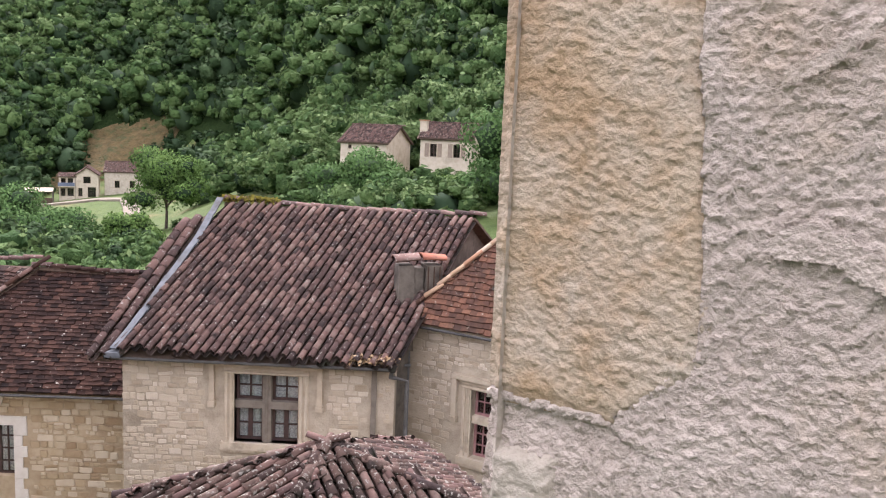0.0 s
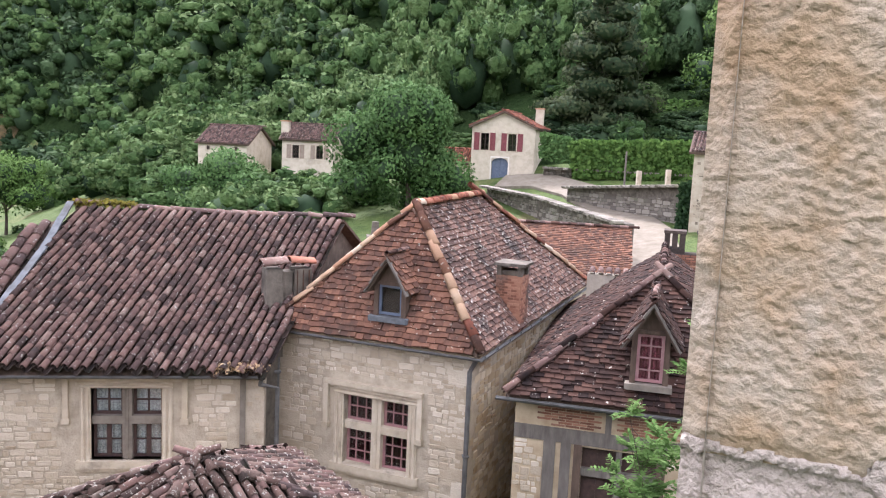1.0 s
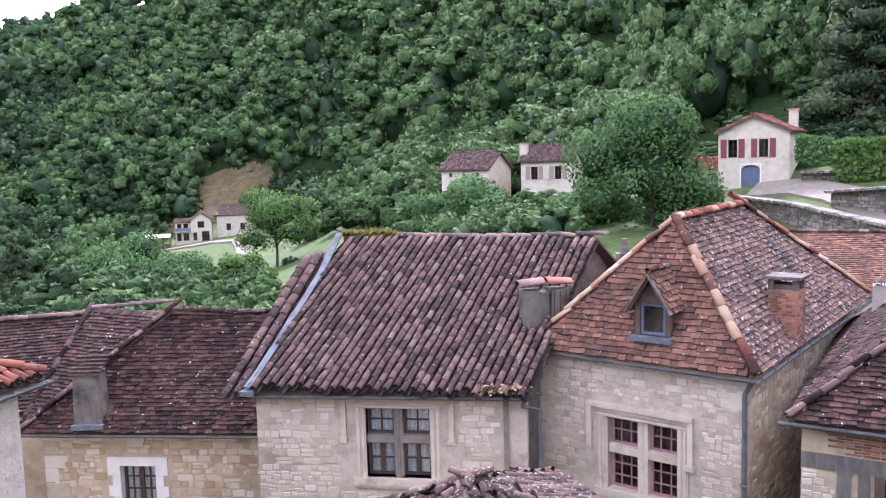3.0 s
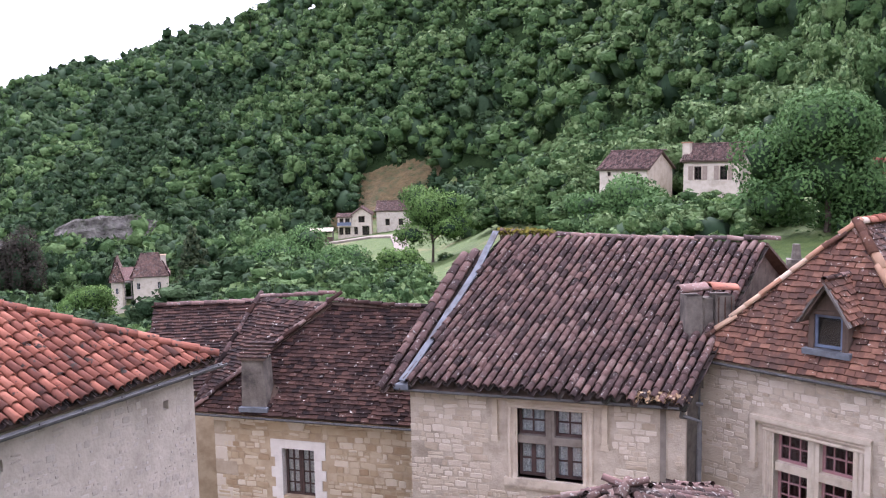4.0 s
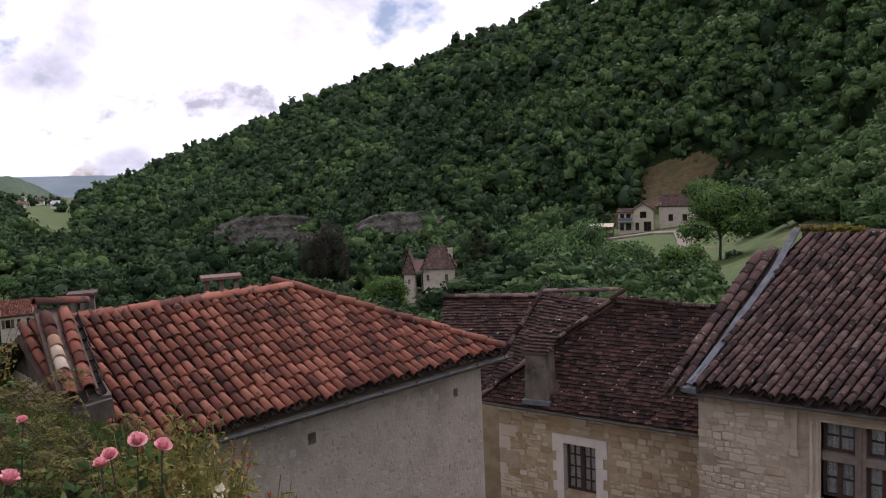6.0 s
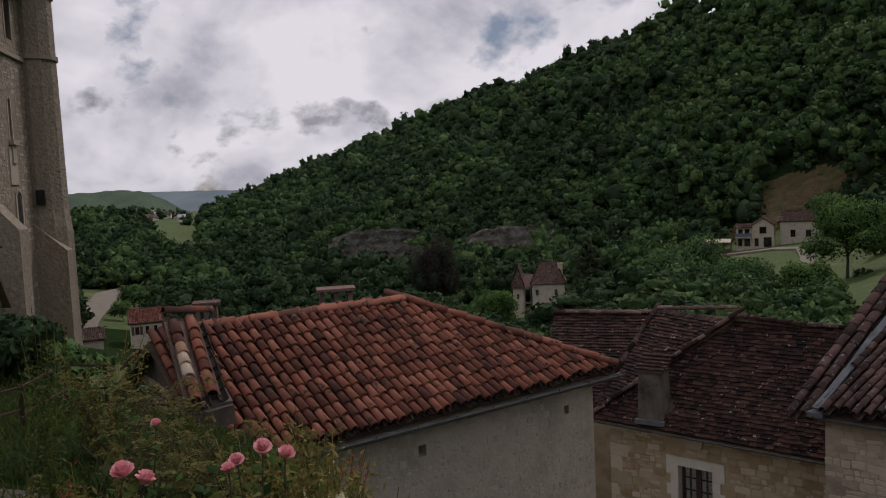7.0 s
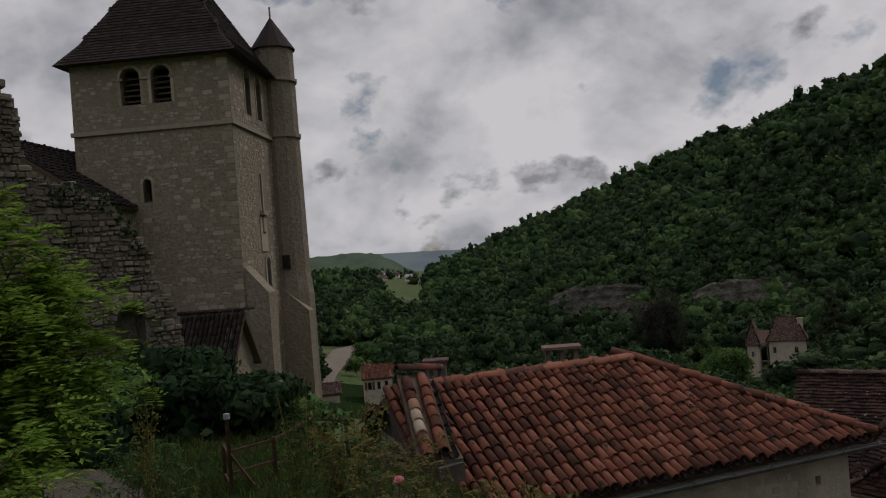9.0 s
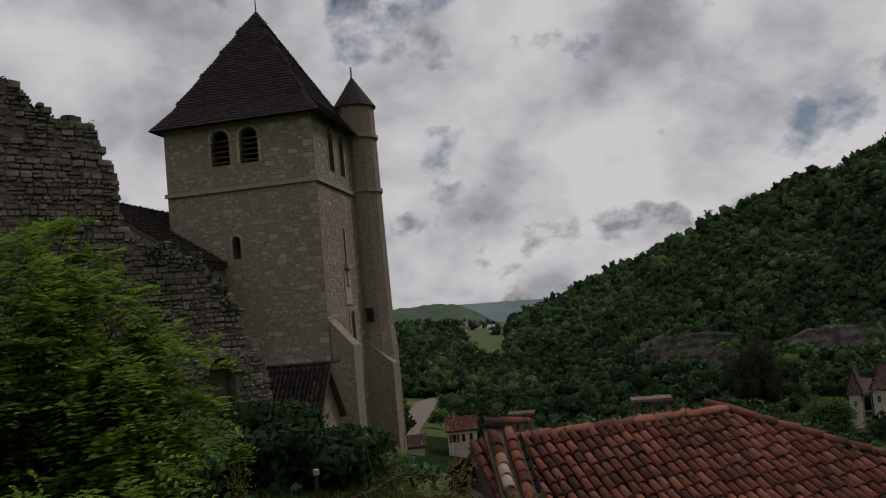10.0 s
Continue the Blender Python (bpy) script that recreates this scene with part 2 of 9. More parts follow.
LEAF_BRIGHT = leafy("bright_leaves", [(0.2, (0.040, 0.085, 0.022)), (0.5, (0.080, 0.150, 0.036)), (0.8, (0.135, 0.225, 0.058))], scale=1.2)
LEAF_PURPLE = leafy("copper_leaves", [(0.25, (0.026, 0.026, 0.020)), (0.75, (0.066, 0.056, 0.042))], scale=0.5)
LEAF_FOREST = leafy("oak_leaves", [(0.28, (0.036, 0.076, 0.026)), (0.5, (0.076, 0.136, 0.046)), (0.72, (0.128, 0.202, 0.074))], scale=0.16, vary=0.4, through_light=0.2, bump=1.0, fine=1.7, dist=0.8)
# Paler leaves; their spread towards the village puts haze into the colour.
LEAF_FOREST_LIGHT = leafy("ash_haze_leaves", [(0.28, (0.060, 0.108, 0.038)), (0.5, (0.116, 0.182, 0.068)), (0.72, (0.176, 0.250, 0.104))], scale=0.16, vary=0.4, through_light=0.2, bump=1.0, fine=1.7, dist=0.8)
# Darker leaves, thickest where cloud shade is put into the colour.
LEAF_FOREST_DARK = leafy("holm_oak_shade_leaves", [(0.28, (0.018, 0.040, 0.017)), (0.5, (0.040, 0.074, 0.030)), (0.72, (0.070, 0.114, 0.050))], scale=0.16, vary=0.4, through_light=0.15, bump=1.0, fine=1.7, dist=0.8)
LEAF_DRY = leafy("dry_leaves", [(0.2, (0.30, 0.19, 0.10)), (0.8, (0.50, 0.38, 0.24))], scale=4)
MEADOW = surface("meadow_ground", [(0.25, (0.034, 0.058, 0.014)), (0.5, (0.062, 0.096, 0.024)), (0.75, (0.100, 0.130, 0.038))], 0.9, bump=0.9, fine=5, dist=0.15, stain=(0.165, 0.135, 0.066), stain_scale=0.12, stain_at=0.55)
ROAD = surface("gravel_road", [(0.3, (0.150, 0.128, 0.098)), (0.7, (0.235, 0.206, 0.164))], 1.5, bump=0.5, fine=14, stain=(0.15, 0.13, 0.095), stain_scale=0.5, stain_at=0.55)
ROCK = surface("cliff_rock", [(0.25, (0.06, 0.055, 0.048)), (0.55, (0.155, 0.143, 0.124)), (0.8, (0.29, 0.27, 0.235))], 0.6, bump=1.0, fine=1.6, dist=0.8, stain=(0.05, 0.066, 0.032), stain_scale=0.25, stain_at=0.50)
SCRUB = surface("dry_slope", [(0.3, (0.060, 0.048, 0.020)), (0.55, (0.115, 0.082, 0.036)), (0.8, (0.165, 0.125, 0.058))], 0.6, bump=1.0, fine=1.8, dist=0.6, stain=(0.050, 0.060, 0.022), stain_scale=0.4, stain_at=0.48)
# Litter and soil, darkened: the shade beneath plants is in the colour.
FOREST_FLOOR_SHADED = surface("shaded_forest_floor", [(0.3, (0.012, 0.024, 0.009)), (0.7, (0.030, 0.050, 0.018))], 1.2, bump=1.0, fine=4, dist=0.4, spec=0.0)
# Pale blue tint: the haze of distance is put into this colour.
FAR_HILL_HAZE = surface("far_hills", [(0.35, (0.10, 0.14, 0.16)), (0.65, (0.15, 0.19, 0.20))], 0.004, bump=0)
DRESSED_DARK = surface("weathered_dressed_stone", [(0.25, (0.13, 0.112, 0.09)), (0.75, (0.24, 0.21, 0.175))], 5, bump=0.35, fine=50)
BARN_MORTAR = surface("barn_mortar", [(0.3, (0.31, 0.262, 0.195)), (0.6, (0.43, 0.374, 0.294))], 2.4, bump=0.6, fine=20, dist=0.02, stain=(0.32, 0.265, 0.19), stain_scale=0.9, stain_at=0.54)
BARN_STONE = surface("barn_stone", [(0.1, (0.12, 0.10, 0.078)), (0.5, (0.22, 0.182, 0.136)), (0.9, (0.36, 0.31, 0.245))], 5, vary=0.7, bump=0.6, fine=25)
BAR_PINK = surface("faded_rose_paint", [(0.3, (0.27, 0.13, 0.135)), (0.7, (0.36, 0.21, 0.21))], 8, rough=0.7, bump=0.1)
LEAF_BRIGHT_TREE = leafy("fresh_leaves", [(0.25, (0.045, 0.090, 0.024)), (0.5, (0.085, 0.155, 0.040)), (0.75, (0.135, 0.22, 0.062))], scale=0.4, vary=0.35, through_light=0.25)
# Darker leaf colour for crown cores: their self-shading is painted in.
LEAF_INNER_SHADE = leafy("inner_leaf_shade", [(0.25, (0.020, 0.040, 0.020)), (0.75, (0.050, 0.084, 0.042))], scale=1.5, through_light=0.1)
SOOT = surface("sooty_brick", [(0.25, (0.030, 0.024, 0.021)), (0.55, (0.062, 0.047, 0.040)), (0.85, (0.115, 0.088, 0.072))], 6, vary=0.4, bump=0.8, fine=26, stain=(0.022, 0.019, 0.018), stain_scale=2.0, stain_at=0.5)
TILE_FLAT_GREY = surface("lichened_flat_tile", [(0.12, (0.034, 0.025, 0.023)), (0.35, (0.080, 0.050, 0.042)), (0.6, (0.145, 0.085, 0.066)), (0.88, (0.22, 0.14, 0.105))], 7, vary=0.5, bump=0.7, fine=35, spots=(0.44, 0.42, 0.38), spot_scale=12, spot_at=0.60, stain=(0.040, 0.033, 0.031), stain_scale=1.2, stain_at=0.50, spec=0.12)
RENDER_STONE = surface("rubble_under_render", [(0.1, (0.35, 0.31, 0.255)), (0.5, (0.445, 0.40, 0.34)), (0.9, (0.54, 0.49, 0.42))], 6, vary=0.55, bump=0.7, fine=18, dist=0.03)
PATH_EARTH = surface("trodden_earth", [(0.3, (0.060, 0.050, 0.038)), (0.7, (0.115, 0.098, 0.076))], 5, bump=1.0, fine=30, dist=0.03, stain=(0.045, 0.050, 0.024), stain_scale=2.5, stain_at=0.50)
CURTAIN_ROSE = surface("rose_curtain", [(0.35, (0.30, 0.075, 0.105)), (0.65, (0.42, 0.14, 0.17))], 14, rough=1, bump=0.2)
MOSS = leafy("yellow_moss", [(0.2, (0.10, 0.09, 0.018)), (0.8, (0.24, 0.21, 0.045))], scale=6)

# ---- building helpers ----
class Shape:
    """Collects faces of one mesh in world metres."""

    def __init__(self):
        self.v, self.f = [], []

    def add(self, verts, faces):
        k = len(self.v)
        self.v += [tuple(p) for p in verts]
        self.f += [tuple(i + k for i in q) for q in faces]
        return self

    def box(self, o, a, b, c):
        """A box from corner o along the edges a, b, c."""
        o, a, b, c = Vector(o), Vector(a), Vector(b), Vector(c)
        p = [o, o + a, o + a + b, o + b]
        return self.add(p + [q + c for q in p], [(3, 2, 1, 0), (4, 5, 6, 7), (0, 1, 5, 4), (1, 2, 6, 5), (2, 3, 7, 6), (3, 0, 4, 7)])

    def prism(self, poly, away):
        """A polygon thickened by the vector away."""
        n = len(poly)
        p = [Vector(q) for q in poly]
        w = Vector(away)
        return self.add(p + [q + w for q in p], [tuple(range(n)), tuple(reversed(range(n, 2 * n)))] + [(i, i + n, (i + 1) % n + n, (i + 1) % n) for i in range(n)])

    def beam(self, a, b, w, h, up=(0, 0, 1)):
        a, b, up = Vector(a), Vector(b), Vector(up)
        d = (b - a).normalized()
        s = d.cross(up).normalized() * w
        u = s.cross(d).normalized() * h
        return self.box(a - s / 2 - u / 2, b - a, s, u)

    def tube(self, pts, r, sides=8, r2=None, caps=True):
        pts = [Vector(p) for p in pts]
        n = len(pts)
        rings = []
        for i, p in enumerate(pts):
            d = (pts[min(i + 1, n - 1)] - pts[max(i - 1, 0)]).normalized()
            s = d.cross(Vector((0.31, 0.17, 0.93))).normalized()
            u = s.cross(d)
            rr = r if r2 is None else r + (r2 - r) * i / max(n - 1, 1)
            rings.append([p + (s * math.cos(2 * math.pi * k / sides) + u * math.sin(2 * math.pi * k / sides)) * rr for k in range(sides)])
        faces = [(i * sides + k, i * sides + (k + 1) % sides, (i + 1) * sides + (k + 1) % sides, (i + 1) * sides + k) for i in range(n - 1) for k in range(sides)]
        if caps:
            faces += [tuple(reversed(range(sides))), tuple(range((n - 1) * sides, n * sides))]
        return self.add([q for ring in rings for q in ring], faces)

    def trough(self, a, b, r, sides=6):
        """A half-round gutter from a to b."""
        a, b = Vector(a), Vector(b)
        s = (b - a).normalized().cross(Vector((0, 0, 1))).normalized()
        ring = []
        for rr in (r, r * 0.86):
            ring.append([s * (rr * math.cos(math.pi + math.pi * k / sides)) + Vector((0, 0, rr * math.sin(math.pi + math.pi * k / sides))) for k in range(sides + 1)])
        loop = ring[0] + ring[1][::-1]
        n = len(loop)
        return self.add([a + q for q in loop] + [b + q for q in loop], [(i, (i + 1) % n, (i + 1) % n + n, i + n) for i in range(n)] + [tuple(reversed(range(n))), tuple(range(n, 2 * n))])

    def mesh(self, name):
        me = bpy.data.meshes.new(name)
        me.from_pydata(self.v, [], self.f)
        me.update()
        return me


def thing(name, at, label, category, group="", kind=""):
    ob = new(name)
    ob.location = at
    ob.empty_display_size = 0.2
    return tagged(ob, label, category, group, kind)


def part(name, shape, material, parent=None, label="", kind="", smooth=False):
    """Links a shape as one mesh object, under a thing or a part."""
    me = shape.mesh(name) if isinstance(shape, Shape) else shape
    if not me.materials:
        me.materials.append(material)
    if smooth:
        me.polygons.foreach_set("use_smooth", [True] * len(me.polygons))
    ob = new(name, me)
    if parent is not None:
        ob.parent = parent
        if parent.type == "EMPTY":
            ob.matrix_parent_inverse = Matrix.Translation(-Vector(parent.location))
    return tagged(ob, label, kind=kind)


class Face:
    """A wall's own axes: u along it, w into it, z up."""

    def __init__(self, o, e):
        self.o = Vector((o[0], o[1], 0))
        self.e = Vector((e[0], e[1], 0)).normalized()
        self.n = Vector((-self.e.y, self.e.x, 0))

    def p(self, u, w, z):
        return self.o + self.e * u + self.n * w + Vector((0, 0, z))


def panel(s, fr, u0, u1, z0, z1, holes=(), w0=0.0, w1=0.45):
    """A wall from u0 to u1 and z0 to z1 with openings (u0, u1, z0, z1) that go through it."""
    us = sorted({u0, u1, *[h[i] for h in holes for i in (0, 1) if u0 < h[i] < u1]})
    for a, b in zip(us, us[1:]):
        zs = sorted([(max(h[2], z0), min(h[3], z1)) for h in holes if h[0] <= a + 1e-6 and h[1] >= b - 1e-6])
        z = z0
        for lo, hi in zs + [(z1, z1)]:
            if lo > z + 1e-6:
                s.box(fr.p(a, w0, z), fr.e * (b - a), fr.n * (w1 - w0), (0, 0, lo - z))
            z = hi
    return s


LATER = []     # the small repeated pieces are laid last


def canal_mesh(name, material, length=0.46, r0=0.088, r1=0.072, seg=6):
    v, f = [], []
    for x, r in ((0.0, r0), (length, r1)):
        for k in range(seg + 1):
            a = math.pi * k / seg
            v.append((-math.cos(a) * r, x, math.sin(a) * r * 1.08))
        for k in range(seg + 1):
            a = math.pi * k / seg
            v.append((-math.cos(a) * (r - 0.014), x, math.sin(a) * (r - 0.014) * 1.08))
    n = seg + 1
    for k in range(seg):
        f.append((k, 2 * n + k, 2 * n + k + 1, k + 1))
        f.append((k, k + 1, n + k + 1, n + k))
    f += [(0, n, 3 * n, 2 * n), (seg, 2 * n + seg, 3 * n + seg, n + seg)]
    me = bpy.data.meshes.new(name)
    me.from_pydata(v, [], f)
    me.materials.append(material)
    me.polygons.foreach_set("use_smooth", [i < 2 * seg and i % 2 == 0 for i in range(len(f))])
    return me


def slab_mesh(name, material, w=0.165, l=0.26, h=0.016, skew=0.0):
    v = [(-w / 2, 0, 0), (w / 2, skew, 0), (w / 2, l, 0), (-w / 2, l, 0), (-w / 2, 0.004, h), (w / 2, skew + 0.004, h), (w / 2, l, h), (-w / 2, l, h)]
    f = [(3, 2, 1, 0), (4, 5, 6, 7), (0, 1, 5, 4), (1, 2, 6, 5), (2, 3, 7, 6), (3, 0, 4, 7)]
    me = bpy.data.meshes.new(name)
    me.from_pydata(v, [], f)
    me.materials.append(material)
    return me


def stone_mesh(name, material, seed):
    """A rubble stone of about 1 x 1 with blunt corners and a swelling face, 1 deep."""
    rnd = random.Random(seed)
    pts = []
    for cx, cy in ((-1, -1), (1, -1), (1, 1), (-1, 1)):
        a, b = rnd.uniform(0.1, 0.34), rnd.uniform(0.1, 0.34)
        two = [(cx * (0.5 - a * 0.5), cy * 0.5), (cx * 0.5, cy * (0.5 - b * 0.5))]
        pts += two if (cx * cy < 0) == (False) else two[::-1]
    pts.sort(key=lambda p: math.atan2(p[1], p[0]))
    pts = [(x * rnd.uniform(0.88, 1.0), y * rnd.uniform(0.88, 1.0)) for x, y in pts]
    n = len(pts)
    v = [(x, 0, y) for x, y in pts] + [(x, -0.72, y) for x, y in pts] + [(x * 0.84, -1 + rnd.uniform(-0.1, 0.1), y * 0.82) for x, y in pts]
    f = [(i, (i + 1) % n, n + (i + 1) % n, n + i) for i in range(n)] + [(n + i, n + (i + 1) % n, 2 * n + (i + 1) % n, 2 * n + i) for i in range(n)] + [tuple(range(2 * n, 3 * n))]
    me = bpy.data.meshes.new(name)
    me.from_pydata(v, [], f)
    me.materials.append(material)
    return me


def block_mesh(name, material):
    """A squared block or brick of 1 x 1 with bevelled edges, 1 deep."""
    v = [(x, 0, z) for x, z in ((-.5, -.5), (.5, -.5), (.5, .5), (-.5, .5))] + [(x, -0.7, z) for x, z in ((-.5, -.5), (.5, -.5), (.5, .5), (-.5, .5))] + [(x * 0.93, -1, z * 0.86) for x, z in ((-.5, -.5), (.5, -.5), (.5, .5), (-.5, .5))]
    f = [(0, 1, 5, 4), (1, 2, 6, 5), (2, 3, 7, 6), (3, 0, 4, 7), (4, 5, 9, 8), (5, 6, 10, 9), (6, 7, 11, 10), (7, 4, 8, 11), (8, 9, 10, 11)]
    me = bpy.data.meshes.new(name)
    me.from_pydata(v, [], f)
    me.materials.append(material)
    return me


def joined(name, pieces):
    """One mesh out of (mesh, matrix) pairs."""
    cache, vs, ls, starts, sm = {}, [], [], [], []
    nv = nl = 0
    mats = []
    mi = []
    for me, m in pieces:
        if me.name not in cache:
            a = np.empty(len(me.vertices) * 3); me.vertices.foreach_get("co", a)
            lo = np.empty(len(me.loops), dtype=np.int32); me.loops.foreach_get("vertex_index", lo)
            st = np.empty(len(me.polygons), dtype=np.int32); me.polygons.foreach_get("loop_start", st)
            ss = np.empty(len(me.polygons), dtype=bool); me.polygons.foreach_get("use_smooth", ss)
            if me.materials[0] not in mats:
                mats.append(me.materials[0])
            cache[me.name] = (a.reshape(-1, 3), lo, st, ss, mats.index(me.materials[0]))
        a, lo, st, ss, k = cache[me.name]
        q = np.array(m)
        vs.append(a @ q[:3, :3].T + q[:3, 3])
        ls.append(lo + nv); starts.append(st + nl); sm.append(ss); mi.append(np.full(len(st), k, dtype=np.int32))
        nv += len(a); nl += len(lo)
    out = bpy.data.meshes.new(name)
    v, l, s = np.concatenate(vs), np.concatenate(ls), np.concatenate(starts)
    out.vertices.add(len(v)); out.vertices.foreach_set("co", v.ravel())
    out.loops.add(len(l)); out.loops.foreach_set("vertex_index", l)
    out.polygons.add(len(s)); out.polygons.foreach_set("loop_start", s)
    out.polygons.foreach_set("use_smooth", np.concatenate(sm))
    for m in mats:
        out.materials.append(m)
    out.polygons.foreach_set("material_index", np.concatenate(mi))
    out.update(calc_edges=True)
    return out


def lay(parent, name, rest, pieces, single=300, label=""):
    """Notes pieces to be laid at the end: the first ones as objects of their own, the others joined."""
    LATER.append((parent, name, rest, pieces, single, label))


def lay_all():
    for parent, name, rest, pieces, single, label in LATER:
        inv = Matrix.Translation(-Vector(parent.location)) if parent.type == "EMPTY" else Matrix()
        for me, m in pieces[:single]:
            ob = new(name, me)
            ob.parent = parent
            ob.matrix_basis = inv @ m
        if len(pieces) > single:
            part(rest, joined(rest, pieces[single:]), None, parent, label, kind="stuff")


def axes(o, x, y, z):
    return Matrix(((x[0], y[0], z[0], o[0]), (x[1], y[1], z[1], o[1]), (x[2], y[2], z[2], o[2]), (0, 0, 0, 1)))


def inside(poly, x, y):
    c = False
    for (x0, y0), (x1, y1) in zip(poly, poly[1:] + poly[:1]):
        if (y0 > y) != (y1 > y) and x < (x1 - x0) * (y - y0) / (y1 - y0) + x0:
            c = not c
    return c


def roof_face(poly, meshes, rnd, pitch, course, lift, canal=False, stagger=True, loose=0.02):
    """Tiles for one flat roof face; poly begins with the two ends of the eave. Laid from the eave up."""
    P = [Vector(p) for p in poly]
    u = (P[1] - P[0]).normalized()
    nrm = u.cross(P[2] - P[0]).normalized()
    if nrm.z < 0:
        nrm = -nrm
    v = nrm.cross(u)
    if v.z < 0:
        v = -v
    flat = [((p - P[0]).dot(u), (p - P[0]).dot(v)) for p in P]
    top = max(q[1] for q in flat)
    left, right = min(q[0] for q in flat), max(q[0] for q in flat)
    out = []
    for j in range(int(top / course) + 1):
        y = j * course
        off = (pitch / 2 if (stagger and j % 2) else 0) + (0 if canal else rnd.uniform(-0.02, 0.02))
        for i in range(int((right - left) / pitch) + 2):
            x = left + i * pitch + off
            if canal:
                y = (j + 0.35 * ((i * 37) % 11) / 11) * course
            if not inside(flat, x, y + course * 0.45):
                continue
            a = rnd.gauss(0, loose)
            tilt = (0.085 if canal else 0.24) + rnd.gauss(0, 0.012)
            d = u * math.cos(a) + v * math.sin(a)
            e = (v * math.cos(a) - u * math.sin(a))
            e2 = e * math.cos(tilt) - nrm * math.sin(tilt)
            n2 = nrm * math.cos(tilt) + e * math.sin(tilt)
            o = P[0] + u * (x + rnd.gauss(0, 0.004)) + v * (y - 0.03 + rnd.gauss(0, 0.008)) + nrm * (lift + rnd.uniform(0, 0.008))
            out.append((rnd.choice(meshes), axes(o, d, e2, n2)))
    return out


def roof_quad(E0, E1, R0, R1, meshes, rnd, pitch, course, lift):
    """Canal tiles on a slightly twisted face: columns from the eave E0-E1 to the ridge R0-R1."""
    E0, E1, R0, R1 = map(Vector, (E0, E1, R0, R1))
    cols = max(int((E1 - E0).length / pitch), 1)
    out, under = [], []
    for i in range(cols):
        s = (i + 0.5) / cols
        a, b = E0.lerp(E1, s), R0.lerp(R1, s)
        across = (E1 - E0).normalized().lerp((R1 - R0).normalized(), 0.5)
        length = (b - a).length
        v = (b - a) / length
        nrm = across.cross(v).normalized()
        if nrm.z < 0:
            nrm = -nrm
        x = v.cross(nrm).normalized()
        wide = (E1 - E0).length / cols
        wide_top = (R1 - R0).length / cols
        rows = int(length / course)
        for j in range(rows + 1):
            y = (j + 0.8 * ((i * 37) % 11) / 11 - 0.4) * course + rnd.gauss(0, 0.012)
            if y + 0.3 > length:
                continue
            k = 1 + (wide_top / wide - 1) * y / length
            ang, tilt = rnd.gauss(0, 0.025), 0.075 + rnd.gauss(0, 0.015)
            d = x * math.cos(ang) + v * math.sin(ang)
            e = v * math.cos(ang) - x * math.sin(ang)
            e2 = e * math.cos(tilt) - nrm * math.sin(tilt)
            n2 = nrm * math.cos(tilt) + e * math.sin(tilt)
            o = a + v * (y - 0.05) + nrm * (lift + rnd.uniform(0, 0.012)) + x * rnd.gauss(0, 0.005)
            out.append((rnd.choice(meshes), axes(o, d * k, e2, n2)))
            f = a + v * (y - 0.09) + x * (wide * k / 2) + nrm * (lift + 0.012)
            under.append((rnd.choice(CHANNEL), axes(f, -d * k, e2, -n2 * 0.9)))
    return out, under


def ridge_row(A, B, meshes, rnd, course=0.36, lift=0.02, sag=0.0, size=1.25):
    A, B = Vector(A), Vector(B)
    L = (B - A).length
    v = (B - A) / L
    x = v.cross(Vector((0, 0, 1))).normalized()
    n = x.cross(v).normalized()
    out = []
    for j in range(int(L / course) + 1):
        s = j * course / L
        tilt = 0.03 + rnd.gauss(0, 0.025)
        e2 = v * math.cos(tilt) - n * math.sin(tilt)
        n2 = n * math.cos(tilt) + v * math.sin(tilt)
        o = A + v * (j * course) + n * lift - Vector((0, 0, sag * 4 * s * (1 - s))) + x * rnd.gauss(0, 0.012)
        out.append((rnd.choice(meshes), axes(o, x * size, e2, n2 * size)))
    return out


def rubble(fr, u0, u1, z0, z1, holes, meshes, rnd, low=0.10, high=0.21, proud=0.012, gap=0.022, aspect=(0.9, 2.3), keep=1.0, w=0.0):
    """Roughly coursed stones over a wall's face, around its openings."""
    out = []
    z = z0
    while z < z1:
        h = rnd.uniform(low, high)
        u = u0 - rnd.uniform(0, 0.1)
        while u < u1:
            b = h * rnd.uniform(*aspect)
            hh = h
            dz = rnd.uniform(-0.02, 0.02)
            if rnd.random() < 0.22 and h > 0.13:
                hh = h * 0.5
            for k in range(2 if hh < h else 1):
                c = (u + b / 2, z + hh * (k + 0.5) + dz)
                bad = c[0] - b / 2 < u0 - 0.02 or c[0] + b / 2 > u1 + 0.02 or c[1] + hh / 2 > z1 + 0.03
                bad = bad or any(c[0] + b / 2 > q[0] and c[0] - b / 2 < q[1] and c[1] + hh / 2 > q[2] and c[1] - hh / 2 < q[3] for q in holes)
                if not bad and rnd.random() < keep:
                    a = rnd.gauss(0, 0.06)
                    x = fr.e * math.cos(a) + Vector((0, 0, math.sin(a)))
                    y = Vector((0, 0, math.cos(a))) - fr.e * math.sin(a)
                    d = proud * rnd.uniform(0.5, 1.5)
                    out.append((rnd.choice(meshes), axes(fr.p(c[0], w, c[1]), x * (b - gap), fr.n * d, y * (hh - gap))))
            u += b
        z += h
    return out


